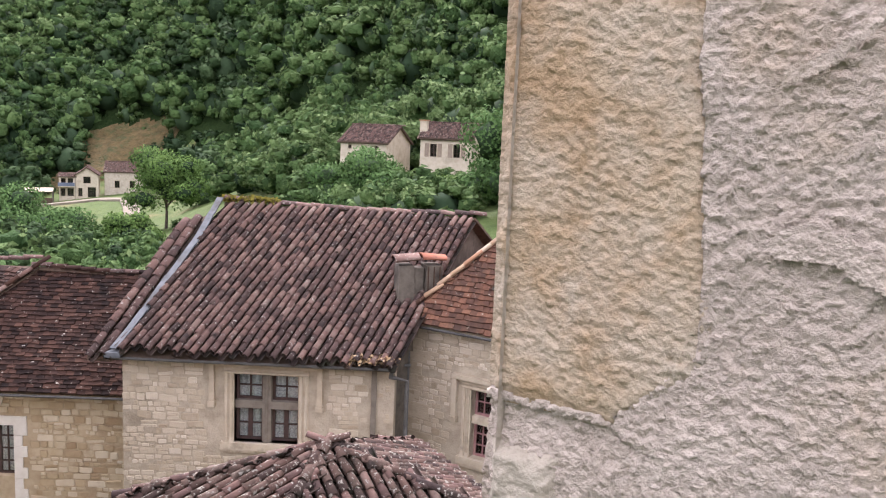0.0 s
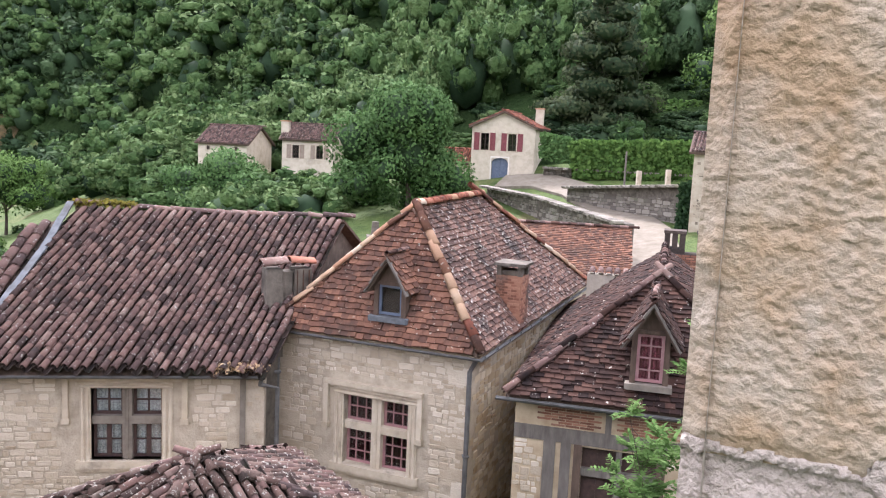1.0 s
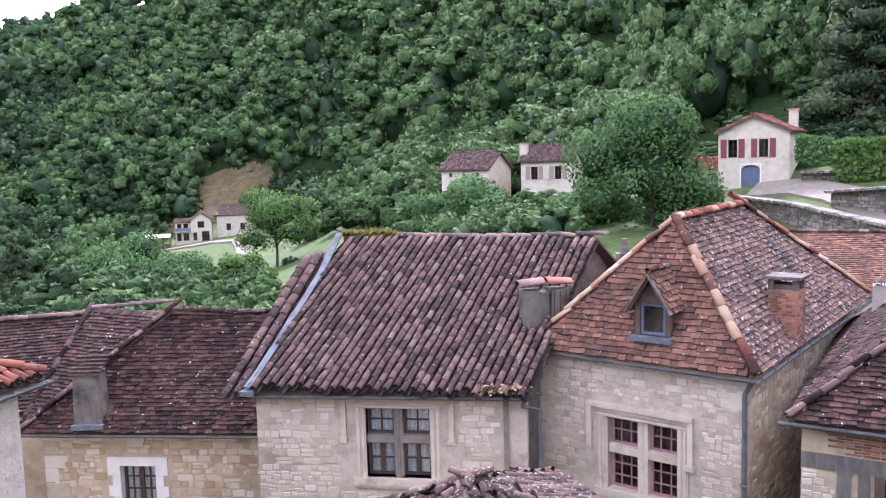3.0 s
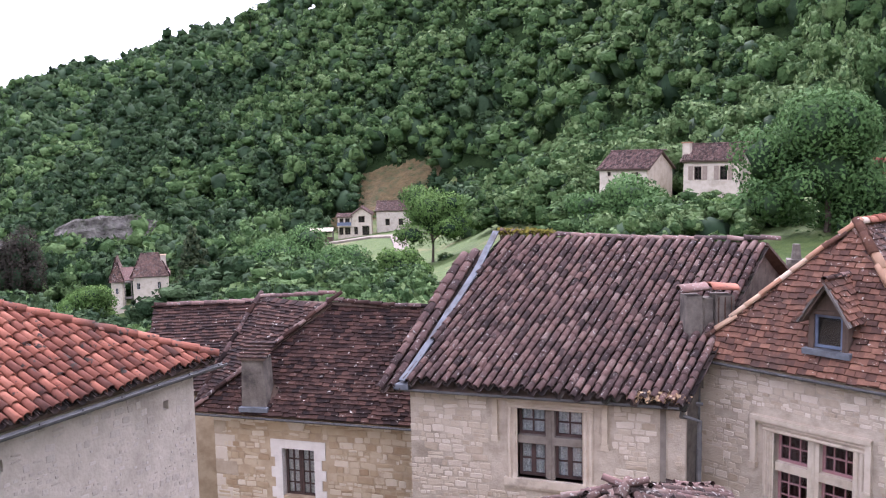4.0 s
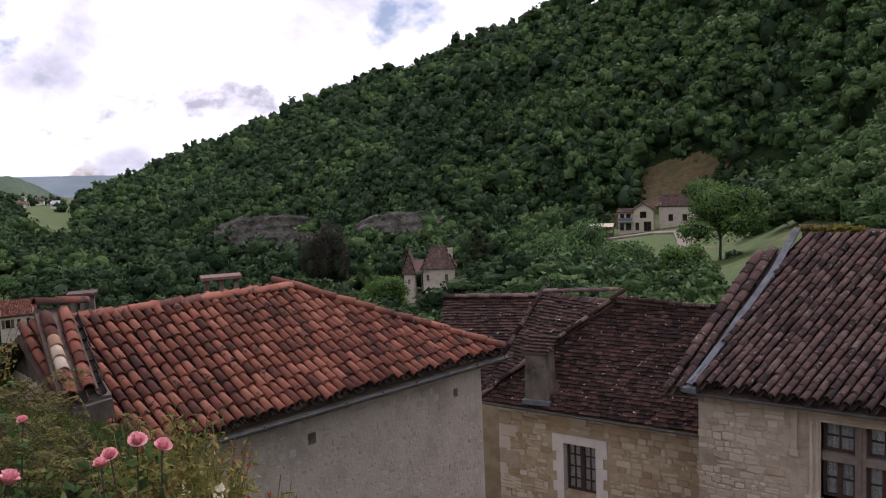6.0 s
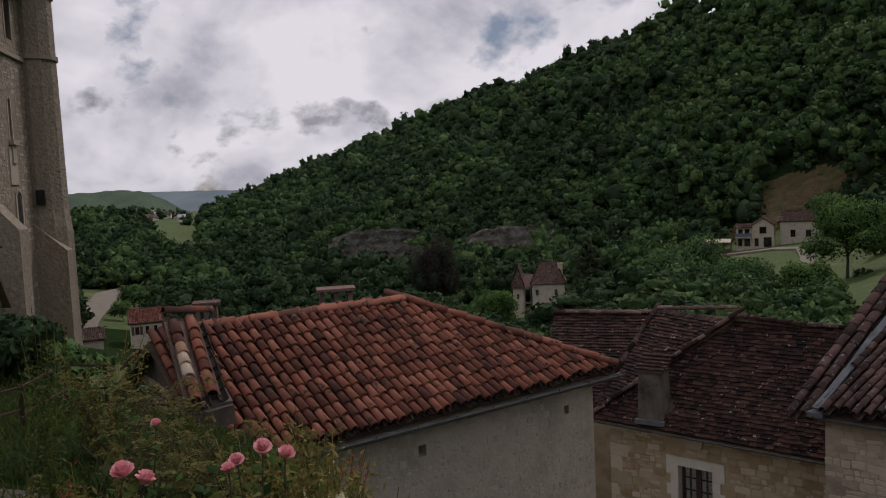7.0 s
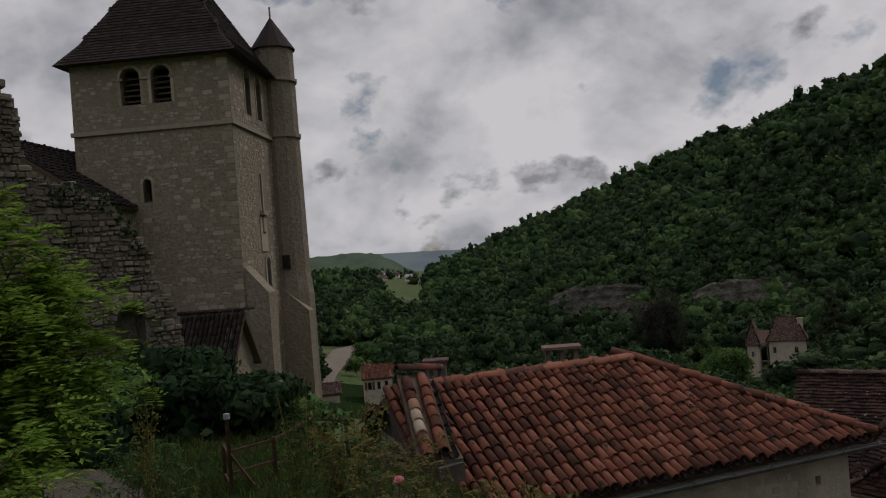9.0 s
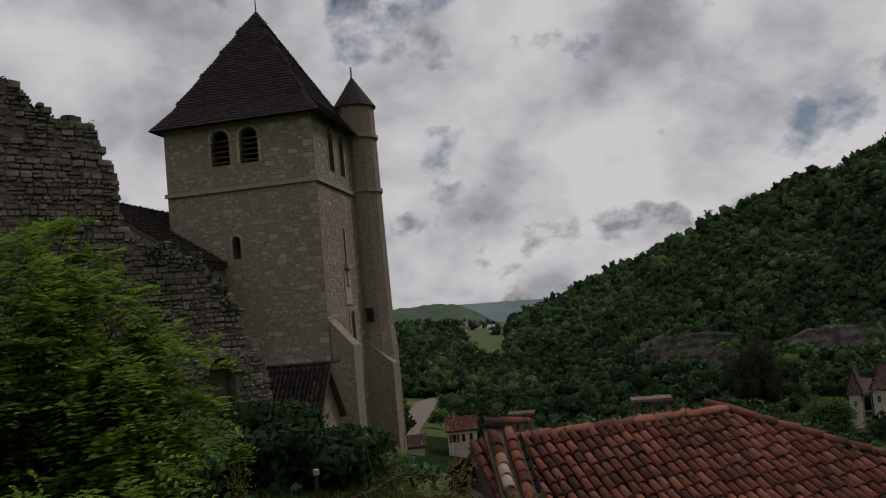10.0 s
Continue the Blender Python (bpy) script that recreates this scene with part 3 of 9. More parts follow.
def quoins(fr, u, side, z0, z1, meshes, rnd, proud=0.012):
    """Squared corner blocks, long and short in turn."""
    out, z, k = [], z0, 0
    while z < z1:
        h = rnd.uniform(0.24, 0.36)
        if z + h > z1 + 0.1:
            break
        b = rnd.uniform(0.42, 0.6) if k % 2 else rnd.uniform(0.24, 0.34)
        out.append((rnd.choice(meshes), axes(fr.p(u + side * b / 2, 0, z + h / 2), fr.e * (b - 0.012), fr.n * proud * rnd.uniform(0.7, 1.3), Vector((0, 0, h - 0.014)))))
        z += h
        k += 1
    return out


def bricks(fr, u0, u1, z0, z1, holes, meshes, rnd, bw=0.23, bh=0.052, proud=0.008, w=0.0):
    out, j = [], 0
    z = z0
    while z + bh <= z1:
        u = u0 + (bw / 2 if j % 2 else 0)
        while u + bw <= u1 + 0.02:
            if not any(u + bw > q[0] and u < q[1] and z + bh > q[2] and z < q[3] for q in holes):
                out.append((rnd.choice(meshes), axes(fr.p(u + bw / 2, w, z + bh / 2), fr.e * (bw - 0.012), fr.n * proud * rnd.uniform(0.5, 1.4), Vector((0, 0, bh - 0.011)))))
            u += bw
        z += bh
        j += 1
    return out


STONES = [stone_mesh("stone", STONE, i) for i in range(10)]
STONES_OCHRE = [stone_mesh("stone", STONE_OCHRE, 20 + i) for i in range(10)]
BLOCKS = [block_mesh("block", STONE)]
BLOCKS_PALE = [block_mesh("block", WHITE_STONE)]
BRICKS = [block_mesh("brick", BRICK)]
CANAL = [canal_mesh("tile", TILE_BROWN, r0=0.080 + 0.004 * i) for i in range(3)]
TILE_LICHEN = surface("lichened_canal_tile", [(0.12, (0.030, 0.024, 0.022)), (0.32, (0.075, 0.052, 0.045)), (0.55, (0.128, 0.080, 0.066)), (0.75, (0.165, 0.118, 0.098)), (0.94, (0.30, 0.25, 0.21))], 10, vary=0.55, bump=0.8, fine=35, spots=(0.34, 0.32, 0.28), spot_scale=18, spot_at=0.58, stain=(0.034, 0.032, 0.026), stain_scale=3.0, stain_at=0.52, spec=0.12)
CANAL_LOW = [canal_mesh("tile", TILE_LICHEN, 0.36, 0.064 + 0.003 * i, 0.054) for i in range(4)] + [canal_mesh("tile", TILE_BROWN, 0.36, 0.066, 0.055)]
CANAL_FINE = [canal_mesh("tile", TILE_BROWN, 0.40, 0.066 + 0.003 * i, 0.056) for i in range(3)]
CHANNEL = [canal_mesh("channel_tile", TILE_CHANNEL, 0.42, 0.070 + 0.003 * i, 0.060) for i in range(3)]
CANAL_RED = [canal_mesh("tile", TILE_RED, r0=0.080 + 0.003 * i) for i in range(3)]
RED_FINE = [canal_mesh("tile", TILE_RED, 0.37, 0.069 + 0.003 * i, 0.055) for i in range(3)]
FLAT = [slab_mesh("tile", TILE_FLAT, 0.155 + 0.005 * i, 0.20, 0.030 + 0.004 * i, 0.006 * (i - 1)) for i in range(4)]
FLAT_DARK = [slab_mesh("tile", TILE_FLAT_DARK, 0.155 + 0.005 * i, 0.20, 0.022 + 0.004 * i, 0.006 * (i - 1)) for i in range(4)]
FLAT_GREY = [slab_mesh("tile", TILE_FLAT_GREY, 0.155 + 0.005 * i, 0.20, 0.030 + 0.004 * i, 0.006 * (i - 1)) for i in range(4)]
HIPS = [canal_mesh("hip_tile", HIP_TILE, r0=0.085), canal_mesh("hip_tile", TILE_RED, r0=0.085)]
HIPS_PALE = [HIPS[0], HIPS[0], canal_mesh("hip_tile", TILE_FLAT, r0=0.085), HIPS[1]]
HIPS_DARK = [canal_mesh("hip_tile", TILE_BROWN, r0=0.085), canal_mesh("hip_tile", TILE_FLAT_DARK, r0=0.085)]

# ---- land ----
AZ = (-180, -90, -35, -14, 0, 20, 38, 52, 62, 75, 100, 180)
LAND_R = (0, 26, 45, 62, 90, 130, 190, 300)
LAND_Z = ((2, 2, 0, 0, 0, 0, 0, 0, 0, 2, 6, 2),
          (9, 9, 3, 0.5, 0, 0, -1, -1, 1, 5, 8, 9),
          (14, 14, 4.6, 2.6, 2, -1, -3, -4, 0, 4, 8, 14),
          (20, 20, 7, 5.6, 4, -2, -6, -8, -4, 2, 8, 20),
          (28, 26, 18, 13, 5.5, -2.5, -8, -10, -8, -2, 8, 28),
          (40, 40, 34, 28, 16, -4.5, -12, -14, -15, -8, 8, 40))
CREST_R = (600, 600, 230, 240, 260, 330, 430, 640, 1500, 1800, 900, 600)
CREST_EL = (12, 16, 24, 24, 22, 14.0, 7.5, 2.2, -0.8, -0.2, 5, 12)
FOOT_R = (130, 130, 112, 112, 122, 201, 212, 245, 290, 300, 160, 130)


def smooth(a, b, x):
    t = max(0.0, min(1.0, (x - a) / (b - a)))
    return t * t * (3 - 2 * t)


def garden_edge(x):
    return float(np.interp(x, (-14, -9.4, -6, -3, -1, 0.3), (5.0, 4.9, 3.9, 2.5, 1.5, 1.15)))


def garden_height(x, y):
    z = float(np.interp(x, (-40, -24, -14, -10, -8.3, -5, -3, -1), (2.5, 7.4, 7.7, 7.75, 7.95, 8.2, 8.3, 8.45)))
    return z - 0.18 * max(0.0, min(y, 6) - 2.4) * smooth(-4, -8, x)


def land(x, y):
    """Height of the ground."""
    r = math.hypot(x, y)
    az = math.degrees(math.atan2(-x, y))
    rows = [float(np.interp(az, AZ, row)) for row in LAND_Z]
    cr, ce = float(np.interp(az, AZ, CREST_R)), float(np.interp(az, AZ, CREST_EL))
    foot = float(np.interp(az, AZ, FOOT_R))
    if r <= foot:
        z = float(np.interp(r, LAND_R[:6], rows))
    else:
        top = 10 + cr * math.tan(radians(ce)) - 5
        s = (r - foot) / (cr - foot)
        low = float(np.interp(foot, LAND_R[:6], rows))
        z = low + (top - low) * (s ** 0.95) if s <= 1 else top - (r - cr) * 0.12
        z += 0.03 * min(r - foot, 150) * noise.noise((x * 0.012, y * 0.012, 3.1))
    g = smooth(0.5, -0.35, y - garden_edge(x)) * smooth(-52, -38, x) * smooth(60, 30, abs(y))
    if x > 0.2:
        g *= smooth(3.6, 2.4, x) if y > -0.4 else 1
    if g > 0:
        z = z + (max(garden_height(x, y), z) - z) * g + 0.05 * g * noise.noise((x * 0.9, y * 0.9, 0))
    return z + 0.12 * min(1, r / 40) * noise.noise((x * 0.15, y * 0.15, 7))


def clearing(x, y, r, az):
    """Where no trees stand."""
    if -1.5 < az < 10 and 60 < r < 83 and math.hypot(x + 8.5, y - 71.5) > 4.5:
        return az < 0.5
    if -45 < az < 9 and r < 76 + 16 * smooth(-12, 2, az):
        return True
    if az < -6 and r < 97:
        return True
    if 6 < az < 20.5 and 40 < r < 132:
        return r < 70 or (land(x, y) - 10) / r < -0.0765
    if az > 61.8 and r > 320:
        return noise.noise((x * 0.02, y * 0.02, 4)) < 0.28
    if 19 < az < 29 and 146 < r < 203:
        return True
    if 20 < az < 23.5 and 95 < r < 150 and abs(r - (150 - 18 * (az - 20))) < 16:
        return True
    if 63 < az and r < 60:
        return True
    for cx, cy, q in ((-89, 107, 9), (-104, 39, 6), (-65, 35, 6)):
        if math.hypot(x - cx, y - cy) < q:
            return True
    return 64.6 < az < 70.6 and r < 222


def dry_bank(x, y, r, az):
    """The bare slope above the road."""
    u, w = (az - 23.9) / 3.7, (r - 212 + 1.5 * (az - 23.9)) / 10.5
    return u * u + w * w < 1 + 0.95 * noise.noise((x * 0.09, y * 0.09, 9)) + 0.4 * noise.noise((x * 0.3, y * 0.3, 2))


def build_ground():
    s = Shape()
    radii = [0.0]
    r = 0.35
    while r < 4200:
        radii.append(r)
        r *= 1.045
    n = 260
    # finer steps over the valley, coarser behind
    angs = [radians(a) for a in np.concatenate([np.arange(-45, 115, 0.8), np.arange(115, 315, 4.0)])]
    k = len(angs)
    s.v.append((0, 0, land(0, 0)))
    for r in radii[1:]:
        for a in angs:
            x, y = -math.sin(a) * r, math.cos(a) * r
            s.v.append((x, y, land(x, y)))
    for i in range(k):
        s.f.append((0, 1 + (i + 1) % k, 1 + i))
    for j in range(len(radii) - 2):
        for i in range(k):
            a, b = 1 + j * k + i, 1 + j * k + (i + 1) % k
            s.f.append((a, b, b + k, a + k))
    ob = part("ground", s, MEADOW, smooth=True)
    # Under woods, garden and thickets the ground takes the darker, shade-tinted colour.
    ob.data.materials.append(FOREST_FLOOR_SHADED)
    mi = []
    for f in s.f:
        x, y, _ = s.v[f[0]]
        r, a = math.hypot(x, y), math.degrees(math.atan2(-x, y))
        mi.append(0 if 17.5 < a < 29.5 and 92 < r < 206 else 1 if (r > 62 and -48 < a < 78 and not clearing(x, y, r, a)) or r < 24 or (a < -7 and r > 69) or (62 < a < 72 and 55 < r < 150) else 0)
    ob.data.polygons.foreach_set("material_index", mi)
    return tagged(ob, "grassy valley ground sloping between village, meadow and wooded hill", "ground", kind="structure")


ground = build_ground()

# ---- parts that houses share ----
def stone_cross_window(house, fr, u0, u1, z0, z1, zt, hood, name, paint, grid, cloth, cloth_label, mull=0.18, jamb=0.2, deep=0.16, label="", cross=None):
    """A stone window divided by a mullion and a transom, with hood mould, glazed casements and cloth behind."""
    s = Shape()
    um = (u0 + u1) / 2
    wl = -0.03
    def bar(a, b, c, d, w0=wl, w1=deep + 0.1):
        s.box(fr.p(a, w0, c), fr.e * (b - a), fr.n * (w1 - w0), (0, 0, d - c))
    bar(u0 - jamb, u0, z0, z1)
    bar(u1, u1 + jamb, z0, z1)
    bar(u0 - jamb, u1 + jamb, z1, z1 + 0.16)
    bar(u0 - jamb - 0.06, u1 + jamb + 0.06, z0 - 0.15, z0, -0.09)
    bar(u0 - jamb - 0.02, u1 + jamb + 0.02, z0 - 0.21, z0 - 0.15, -0.055)
    # rounded mouldings down the jambs and the mullion
    for u, w in ((u0 - 0.055, -0.035), (u0 - jamb + 0.05, -0.035), (u1 + 0.055, -0.035), (u1 + jamb - 0.05, -0.035)):
        s.tube([fr.p(u, w, z0 + 0.02), fr.p(u, w, z1)], 0.032, 8)
        s.tube([fr.p(u, w, z0), fr.p(u, w, z0 + 0.1)], 0.055, 8, 0.034)
    for z in (z1 + 0.02, z1 + 0.1):
        s.tube([fr.p(u0 - jamb, -0.035, z), fr.p(u1 + jamb, -0.035, z)], 0.028, 8)
    a, b, top, low = hood
    s.box(fr.p(a, -0.11, top - 0.09), fr.e * (b - a), fr.n * 0.12, (0, 0, 0.09))
    s.box(fr.p(a + 0.03, -0.06, top - 0.14), fr.e * (b - a - 0.06), fr.n * 0.07, (0, 0, 0.05))
    for u in (a, b - 0.1):
        s.box(fr.p(u, -0.09, low), fr.e * 0.1, fr.n * 0.1, (0, 0, top - 0.09 - low))
        s.box(fr.p(u - 0.02, -0.11, low - 0.09), fr.e * 0.14, fr.n * 0.12, (0, 0, 0.1))
    win = part(name, s, DRESSED, house, label)
    c = Shape().box(fr.p(um - mull / 2, 0.03, z0), fr.e * mull, fr.n * (deep + 0.07), (0, 0, z1 - z0))
    c.tube([fr.p(um, 0.03, z0), fr.p(um, 0.03, z1)], 0.032, 8)
    part("mullion", c, cross or DRESSED, win)
    for a in (u0, um + mull / 2):
        part("transom", Shape().box(fr.p(a, 0.035, zt - 0.075), fr.e * (um - mull / 2 - u0), fr.n * (deep + 0.065), (0, 0, 0.15)), cross or DRESSED, win)
    lights = [(u0, um - mull / 2, zt + 0.075, z1, True), (um + mull / 2, u1, zt + 0.075, z1, True),
              (u0, um - mull / 2, z0, zt - 0.075, False), (um + mull / 2, u1, z0, zt - 0.075, False)]
    for a, b, c, d, upper in lights:
        casement(win, fr, a, b, c, d, deep, paint, grid[0 if upper else 1], cloth, cloth_label)
    return win


def casement(win, fr, a, b, c, d, deep, paint, grid, cloth, cloth_label, rail=0.05):
    s = Shape()
    def bar(p, q, r, t, w0=deep, w1=deep + 0.045):
        s.box(fr.p(p, w0, r), fr.e * (q - p), fr.n * (w1 - w0), (0, 0, t - r))
    bar(a, a + rail, c, d); bar(b - rail, b, c, d)
    bar(a + rail, b - rail, c, c + rail); bar(a + rail, b - rail, d - rail, d)
    nx, nz, thick = grid
    for i in range(1, nx):
        u = a + (b - a) * i / nx
        bar(u - thick / 2, u + thick / 2, c + rail, d - rail, deep + 0.008)
    for j in range(1, nz):
        z = c + (d - c) * j / nz
        for i in range(nx):
            l = a + (b - a) * i / nx + (rail if i == 0 else thick / 2)
            r = a + (b - a) * (i + 1) / nx - (rail if i == nx - 1 else thick / 2)
            bar(l, r, z - 0.013, z + 0.013, deep + 0.012)
    part("casement", s, paint, win)
    g = Shape().box(fr.p(a + 0.01, deep + 0.022, c + 0.01), fr.e * (b - a - 0.02), fr.n * 0.005, (0, 0, d - c - 0.02))
    pane = part("pane", g, GLASS, win)
    pane.visible_shadow = False
    if cloth:
        k = Shape()
        n = 18
        v = []
        for i in range(n + 1):
            u = a + 0.02 + (b - a - 0.04) * i / n
            w = deep + 0.07 + 0.014 * math.sin(i * 1.9)
            v += [fr.p(u, w, c + 0.02), fr.p(u, w, d - 0.02)]
        k.add(v, [(2 * i, 2 * i + 2, 2 * i + 3, 2 * i + 1) for i in range(n)])
        part("curtain", k, cloth, win, cloth_label)
    # Near-black sheet behind the glass; the room's shade is its colour.
    part("dark_room", Shape().box(fr.p(a - 0.02, deep + 0.3, c - 0.02), fr.e * (b - a + 0.04), fr.n * 0.05, (0, 0, d - c + 0.04)), ROOM_SHADE, win)


def roof_deck(house, polys, thick=0.07, name="roof", mat=None):
    s = Shape()
    for p in polys:
        P = [Vector(q) for q in p]
        n = (P[1] - P[0]).cross(P[2] - P[0]).normalized()
        if n.z < 0:
            n = -n
        s.prism([q - n * 0.02 for q in P], -n * thick)
    return part(name, s, mat or TIMBER_BROWN, house)


def gutter(house, a, b, down=None, r=0.045, mat=None):
    a, b = Vector(a), Vector(b)
    g = Shape().trough(a, b, r)
    L = (b - a).length
    for i in range(int(L / 0.7) + 1):
        p = a.lerp(b, (i + 0.3) * 0.7 / L if (i + 0.3) * 0.7 < L else 1)
        g.box(p + Vector((-0.012, -0.012, -r - 0.005)), (0.024, 0, 0), (0, 0.024, 0), (0, 0, r + 0.02))
    gut = part("gutter", g, mat or LEAD_DARK, house, smooth=False)
    if down:
        d = Shape().tube([Vector(p) for p in down], 0.045, 8)
        for p in down[2:]:
            q = Vector(p)
            d.box(q + Vector((-0.06, -0.06, 0.3)), (0.12, 0, 0), (0, 0.12, 0), (0, 0, 0.03))
        part("downpipe", d, mat or LEAD_DARK, house)
    return gut


def small_dormer(house, fr, u0, u1, z0, z1, apex, back, wall_mat, paint, tiles, rnd, cloth, label, over=0.13, grid=(2, 3, 0.03)):
    """A gabled dormer: cheeks, front with window, two tiled slopes and barge boards."""
    um = (u0 + u1) / 2
    s = Shape()
    s.box(fr.p(u0 - 0.09, 0, z0 - 0.1), fr.e * 0.09, fr.n * back, (0, 0, z1 - z0 + 0.1))
    s.box(fr.p(u1, 0, z0 - 0.1), fr.e * 0.09, fr.n * back, (0, 0, z1 - z0 + 0.1))
    s.prism([fr.p(u0 - 0.09, 0.03, z1), fr.p(u1 + 0.09, 0.03, z1), fr.p(um, 0.03, apex - 0.1)], fr.n * 0.06)
    s.box(fr.p(u0, 0, z1 - 0.07), fr.e * (u1 - u0), fr.n * 0.09, (0, 0, 0.07))
    dorm = part("dormer", s, wall_mat, house, label)
    part("sill", Shape().box(fr.p(u0 - 0.16, -0.09, z0 - 0.12), fr.e * (u1 - u0 + 0.32), fr.n * 0.2, (0, 0, 0.1)), ZINC if cloth is None else DRESSED_DARK, dorm)
    casement(dorm, fr, u0, u1, z0, z1 - 0.07, 0.05, paint, grid, cloth, "")
    slope = (apex - z1) / (um - u0 + 0.09)
    ev = z1 - slope * over
    a = Shape()
    polys = []
    for sd in (-1, 1):
        ue = um + sd * (um - u0 + 0.09 + over)
        poly = [fr.p(ue, -0.16, ev), fr.p(ue, back + 0.15, ev), fr.p(um, back + 0.75, apex), fr.p(um, -0.16, apex)]
        if sd > 0:
            poly = [poly[1], poly[0], poly[3], poly[2]]
        polys.append(poly)
    roof_deck(dorm, polys, 0.05)
    b = Shape()
    for sd in (-1, 1):
        ue = um + sd * (um - u0 + 0.09 + over)
        b.beam(fr.p(ue, -0.17, ev - 0.03), fr.p(um, -0.17, apex - 0.02), 0.035, 0.1, fr.n)
    part("bargeboard", b, TIMBER, dorm)
    pcs = []
    for poly in polys:
        pcs += roof_face(poly, tiles, rnd, 0.165, 0.1, 0.012)
    lay(dorm, "tile", "tiling", pcs, 60)
    lay(dorm, "ridge_tile", "ridge", ridge_row(fr.p(um, -0.2, apex + 0.02), fr.p(um, back + 0.6, apex + 0.02), HIPS_DARK, rnd, 0.3, size=0.68), 20)
    return dorm


# ---- the long house with canal tiles ----
def long_house():
    rnd = random.Random(11)
    at = (-3.4, 17, 0)
    house = thing("house", at, "long stone house with brown canal tile roof and cross window", "house", "village houses")
    fr = Face((-6.25, 15.3), (1, 0))
    E0, E1, R0, R1 = (-6.2, 15.02, 5.66), (-0.92, 15.02, 5.68), (-5.29, 18.72, 8.27), (0.47, 18.72, 8.17)
    hole = (2.2, 3.45, 3.90, 5.28)
    s = panel(Shape(), fr, 0.0, 5.3, -0.5, 5.55, [hole])
    # gable end, its top following the roof
    s.prism([(-6.25, 15.75, -0.5), (-6.25, 24, -0.5), (-6.0, 23, 5.5), (-5.6, 18.7, 7.8), (-6.25, 15.4, 5.55)], (0.4, 0, 0))
    s.box((-6.25, 23.8, -0.5), (7, 0, 0), (0, 0.4, 0), (0, 0, 6))
    part("wall", s, MORTAR, house)
    # Dark grey render whose colour also carries the shade of the narrow gap.
    s = Shape()
    s.prism([(-1.22, 15.76, -0.5), (0.14, 18.72, -0.5), (0.30, 18.72, 8.02), (-1.10, 15.55, 5.80)], (-0.4, 0.16, 0))
    s.prism([(0.14, 18.73, -0.5), (2.0, 22.6, -0.5), (2.0, 22.6, 5.4), (0.30, 18.73, 8.02)], (-0.4, 0.16, 0))
    part("gable", s, RENDER_DARK, house, "dark grey rendered gable wall, shade of the gap in its colour")
    low = Vector((0, 0, -0.09))
    roof_deck(house, [[Vector(E0) + low, Vector(E1) + low, Vector(R0) + low * 2.2], [Vector(E1) + low, Vector(R1) + low, Vector(R0) + low * 2.2], [(-5.6, 23.4, 5.4), R0, R1, (2.4, 22.8, 5.5)]])
    over, under = roof_quad(Vector(R0) - (Vector(R1) - Vector(E1)), E1, R0, R1, CANAL_FINE, rnd, 0.168, 0.215, 0.045)
    def right_of_flashing(q):
        t = (q.y - 14.93) / 3.62
        return q.x > -6.22 + 0.89 * t + 0.09 * math.sin(t * 2.6)
    over = [q for q in over if right_of_flashing(q[1].translation)]
    under = [q for q in under if right_of_flashing(q[1].translation)]
    lay(house, "tile", "tiling", over, 330)
    lay(house, "channel_tile", "channel_tiling", under, 0)
    lay(house, "ridge_tile", "ridge", ridge_row(R0, R1, CANAL_FINE, rnd, 0.33, 0.06, sag=0.07, size=1.3), 60)
    # narrow raised strip of tiles past the flashing
    A0, A1, B0, B1 = (-6.80, 15.0, 5.62), (-6.33, 15.0, 5.62), (-6.10, 17.95, 7.74), (-5.56, 18.3, 7.98)
    strip, under2 = roof_quad(A0, A1, B0, B1, CANAL, rnd, 0.19, 0.30, 0.07)
    lay(house, "tile", "verge_tiling", strip, 60)
    lay(house, "channel_tile", "verge_channel", under2, 0)
    s = Shape().prism([A0, A1, B1, B0], (0, 0, -0.16))
    part("verge", s, TIMBER_BROWN, house)
    z = Shape()
    n = 9
    for i in range(n):
        def along(t):
            return Vector((-6.27, 14.93, 5.74)).lerp(Vector((-5.38, 18.55, 8.33)), t) + Vector((0.09 * math.sin(t * 2.6) + 0.02 * math.sin(t * 11), 0, -0.05 * math.sin(math.pi * t)))
        a, b = along(i / n), along((i + 1.06) / n)
        z.beam(a + Vector((0, 0, 0.012 * (i % 2))), b + Vector((0, 0, 0.012 * (i % 2) + 0.012)), 0.15, 0.03)
    z.box((-6.42, 14.86, 5.58), (0.3, 0, 0), (0, 0.22, 0.03), (0, 0, 0.10))
    part("flashing", z, ZINC, house, "zinc flashing strip")
    gutter(house, (-6.45, 14.97, 5.56), (-0.95, 14.97, 5.6), [(-0.98, 15.05, 5.55), (-1.02, 15.15, 5.4), (-0.72, 15.42, 5.25), (-0.72, 15.42, 2.0)])
    # shallow pier at the end of the wall
    part("pier", Shape().box(fr.p(4.86, -0.05, -0.5), fr.e * 0.10, fr.n * 0.05, (0, 0, 5.95)), DRESSED_DARK, house)
    stone_cross_window(house, fr, *hole, 4.65, (1.72, 3.92, 5.55, 4.70), "window", PAINT_BROWN, ((2, 2, 0.03), (2, 2, 0.085)), CURTAIN, "pale lace curtain", mull=0.17, cross=DRESSED_DARK, label="carved stone cross window, curtained")
    pcs = rubble(fr, 0.0, 5.28, 2.9, 5.5, [(1.68, 3.98, 3.66, 5.6), (4.84, 4.98, 0, 6)], STONES, rnd, 0.075, 0.17, keep=0.97, proud=0.013, gap=0.017, aspect=(0.7, 2.5))
    low = rubble(fr, 0.0, 5.3, 0.0, 2.9, [], STONES, rnd, 0.14, 0.26, keep=0.85)
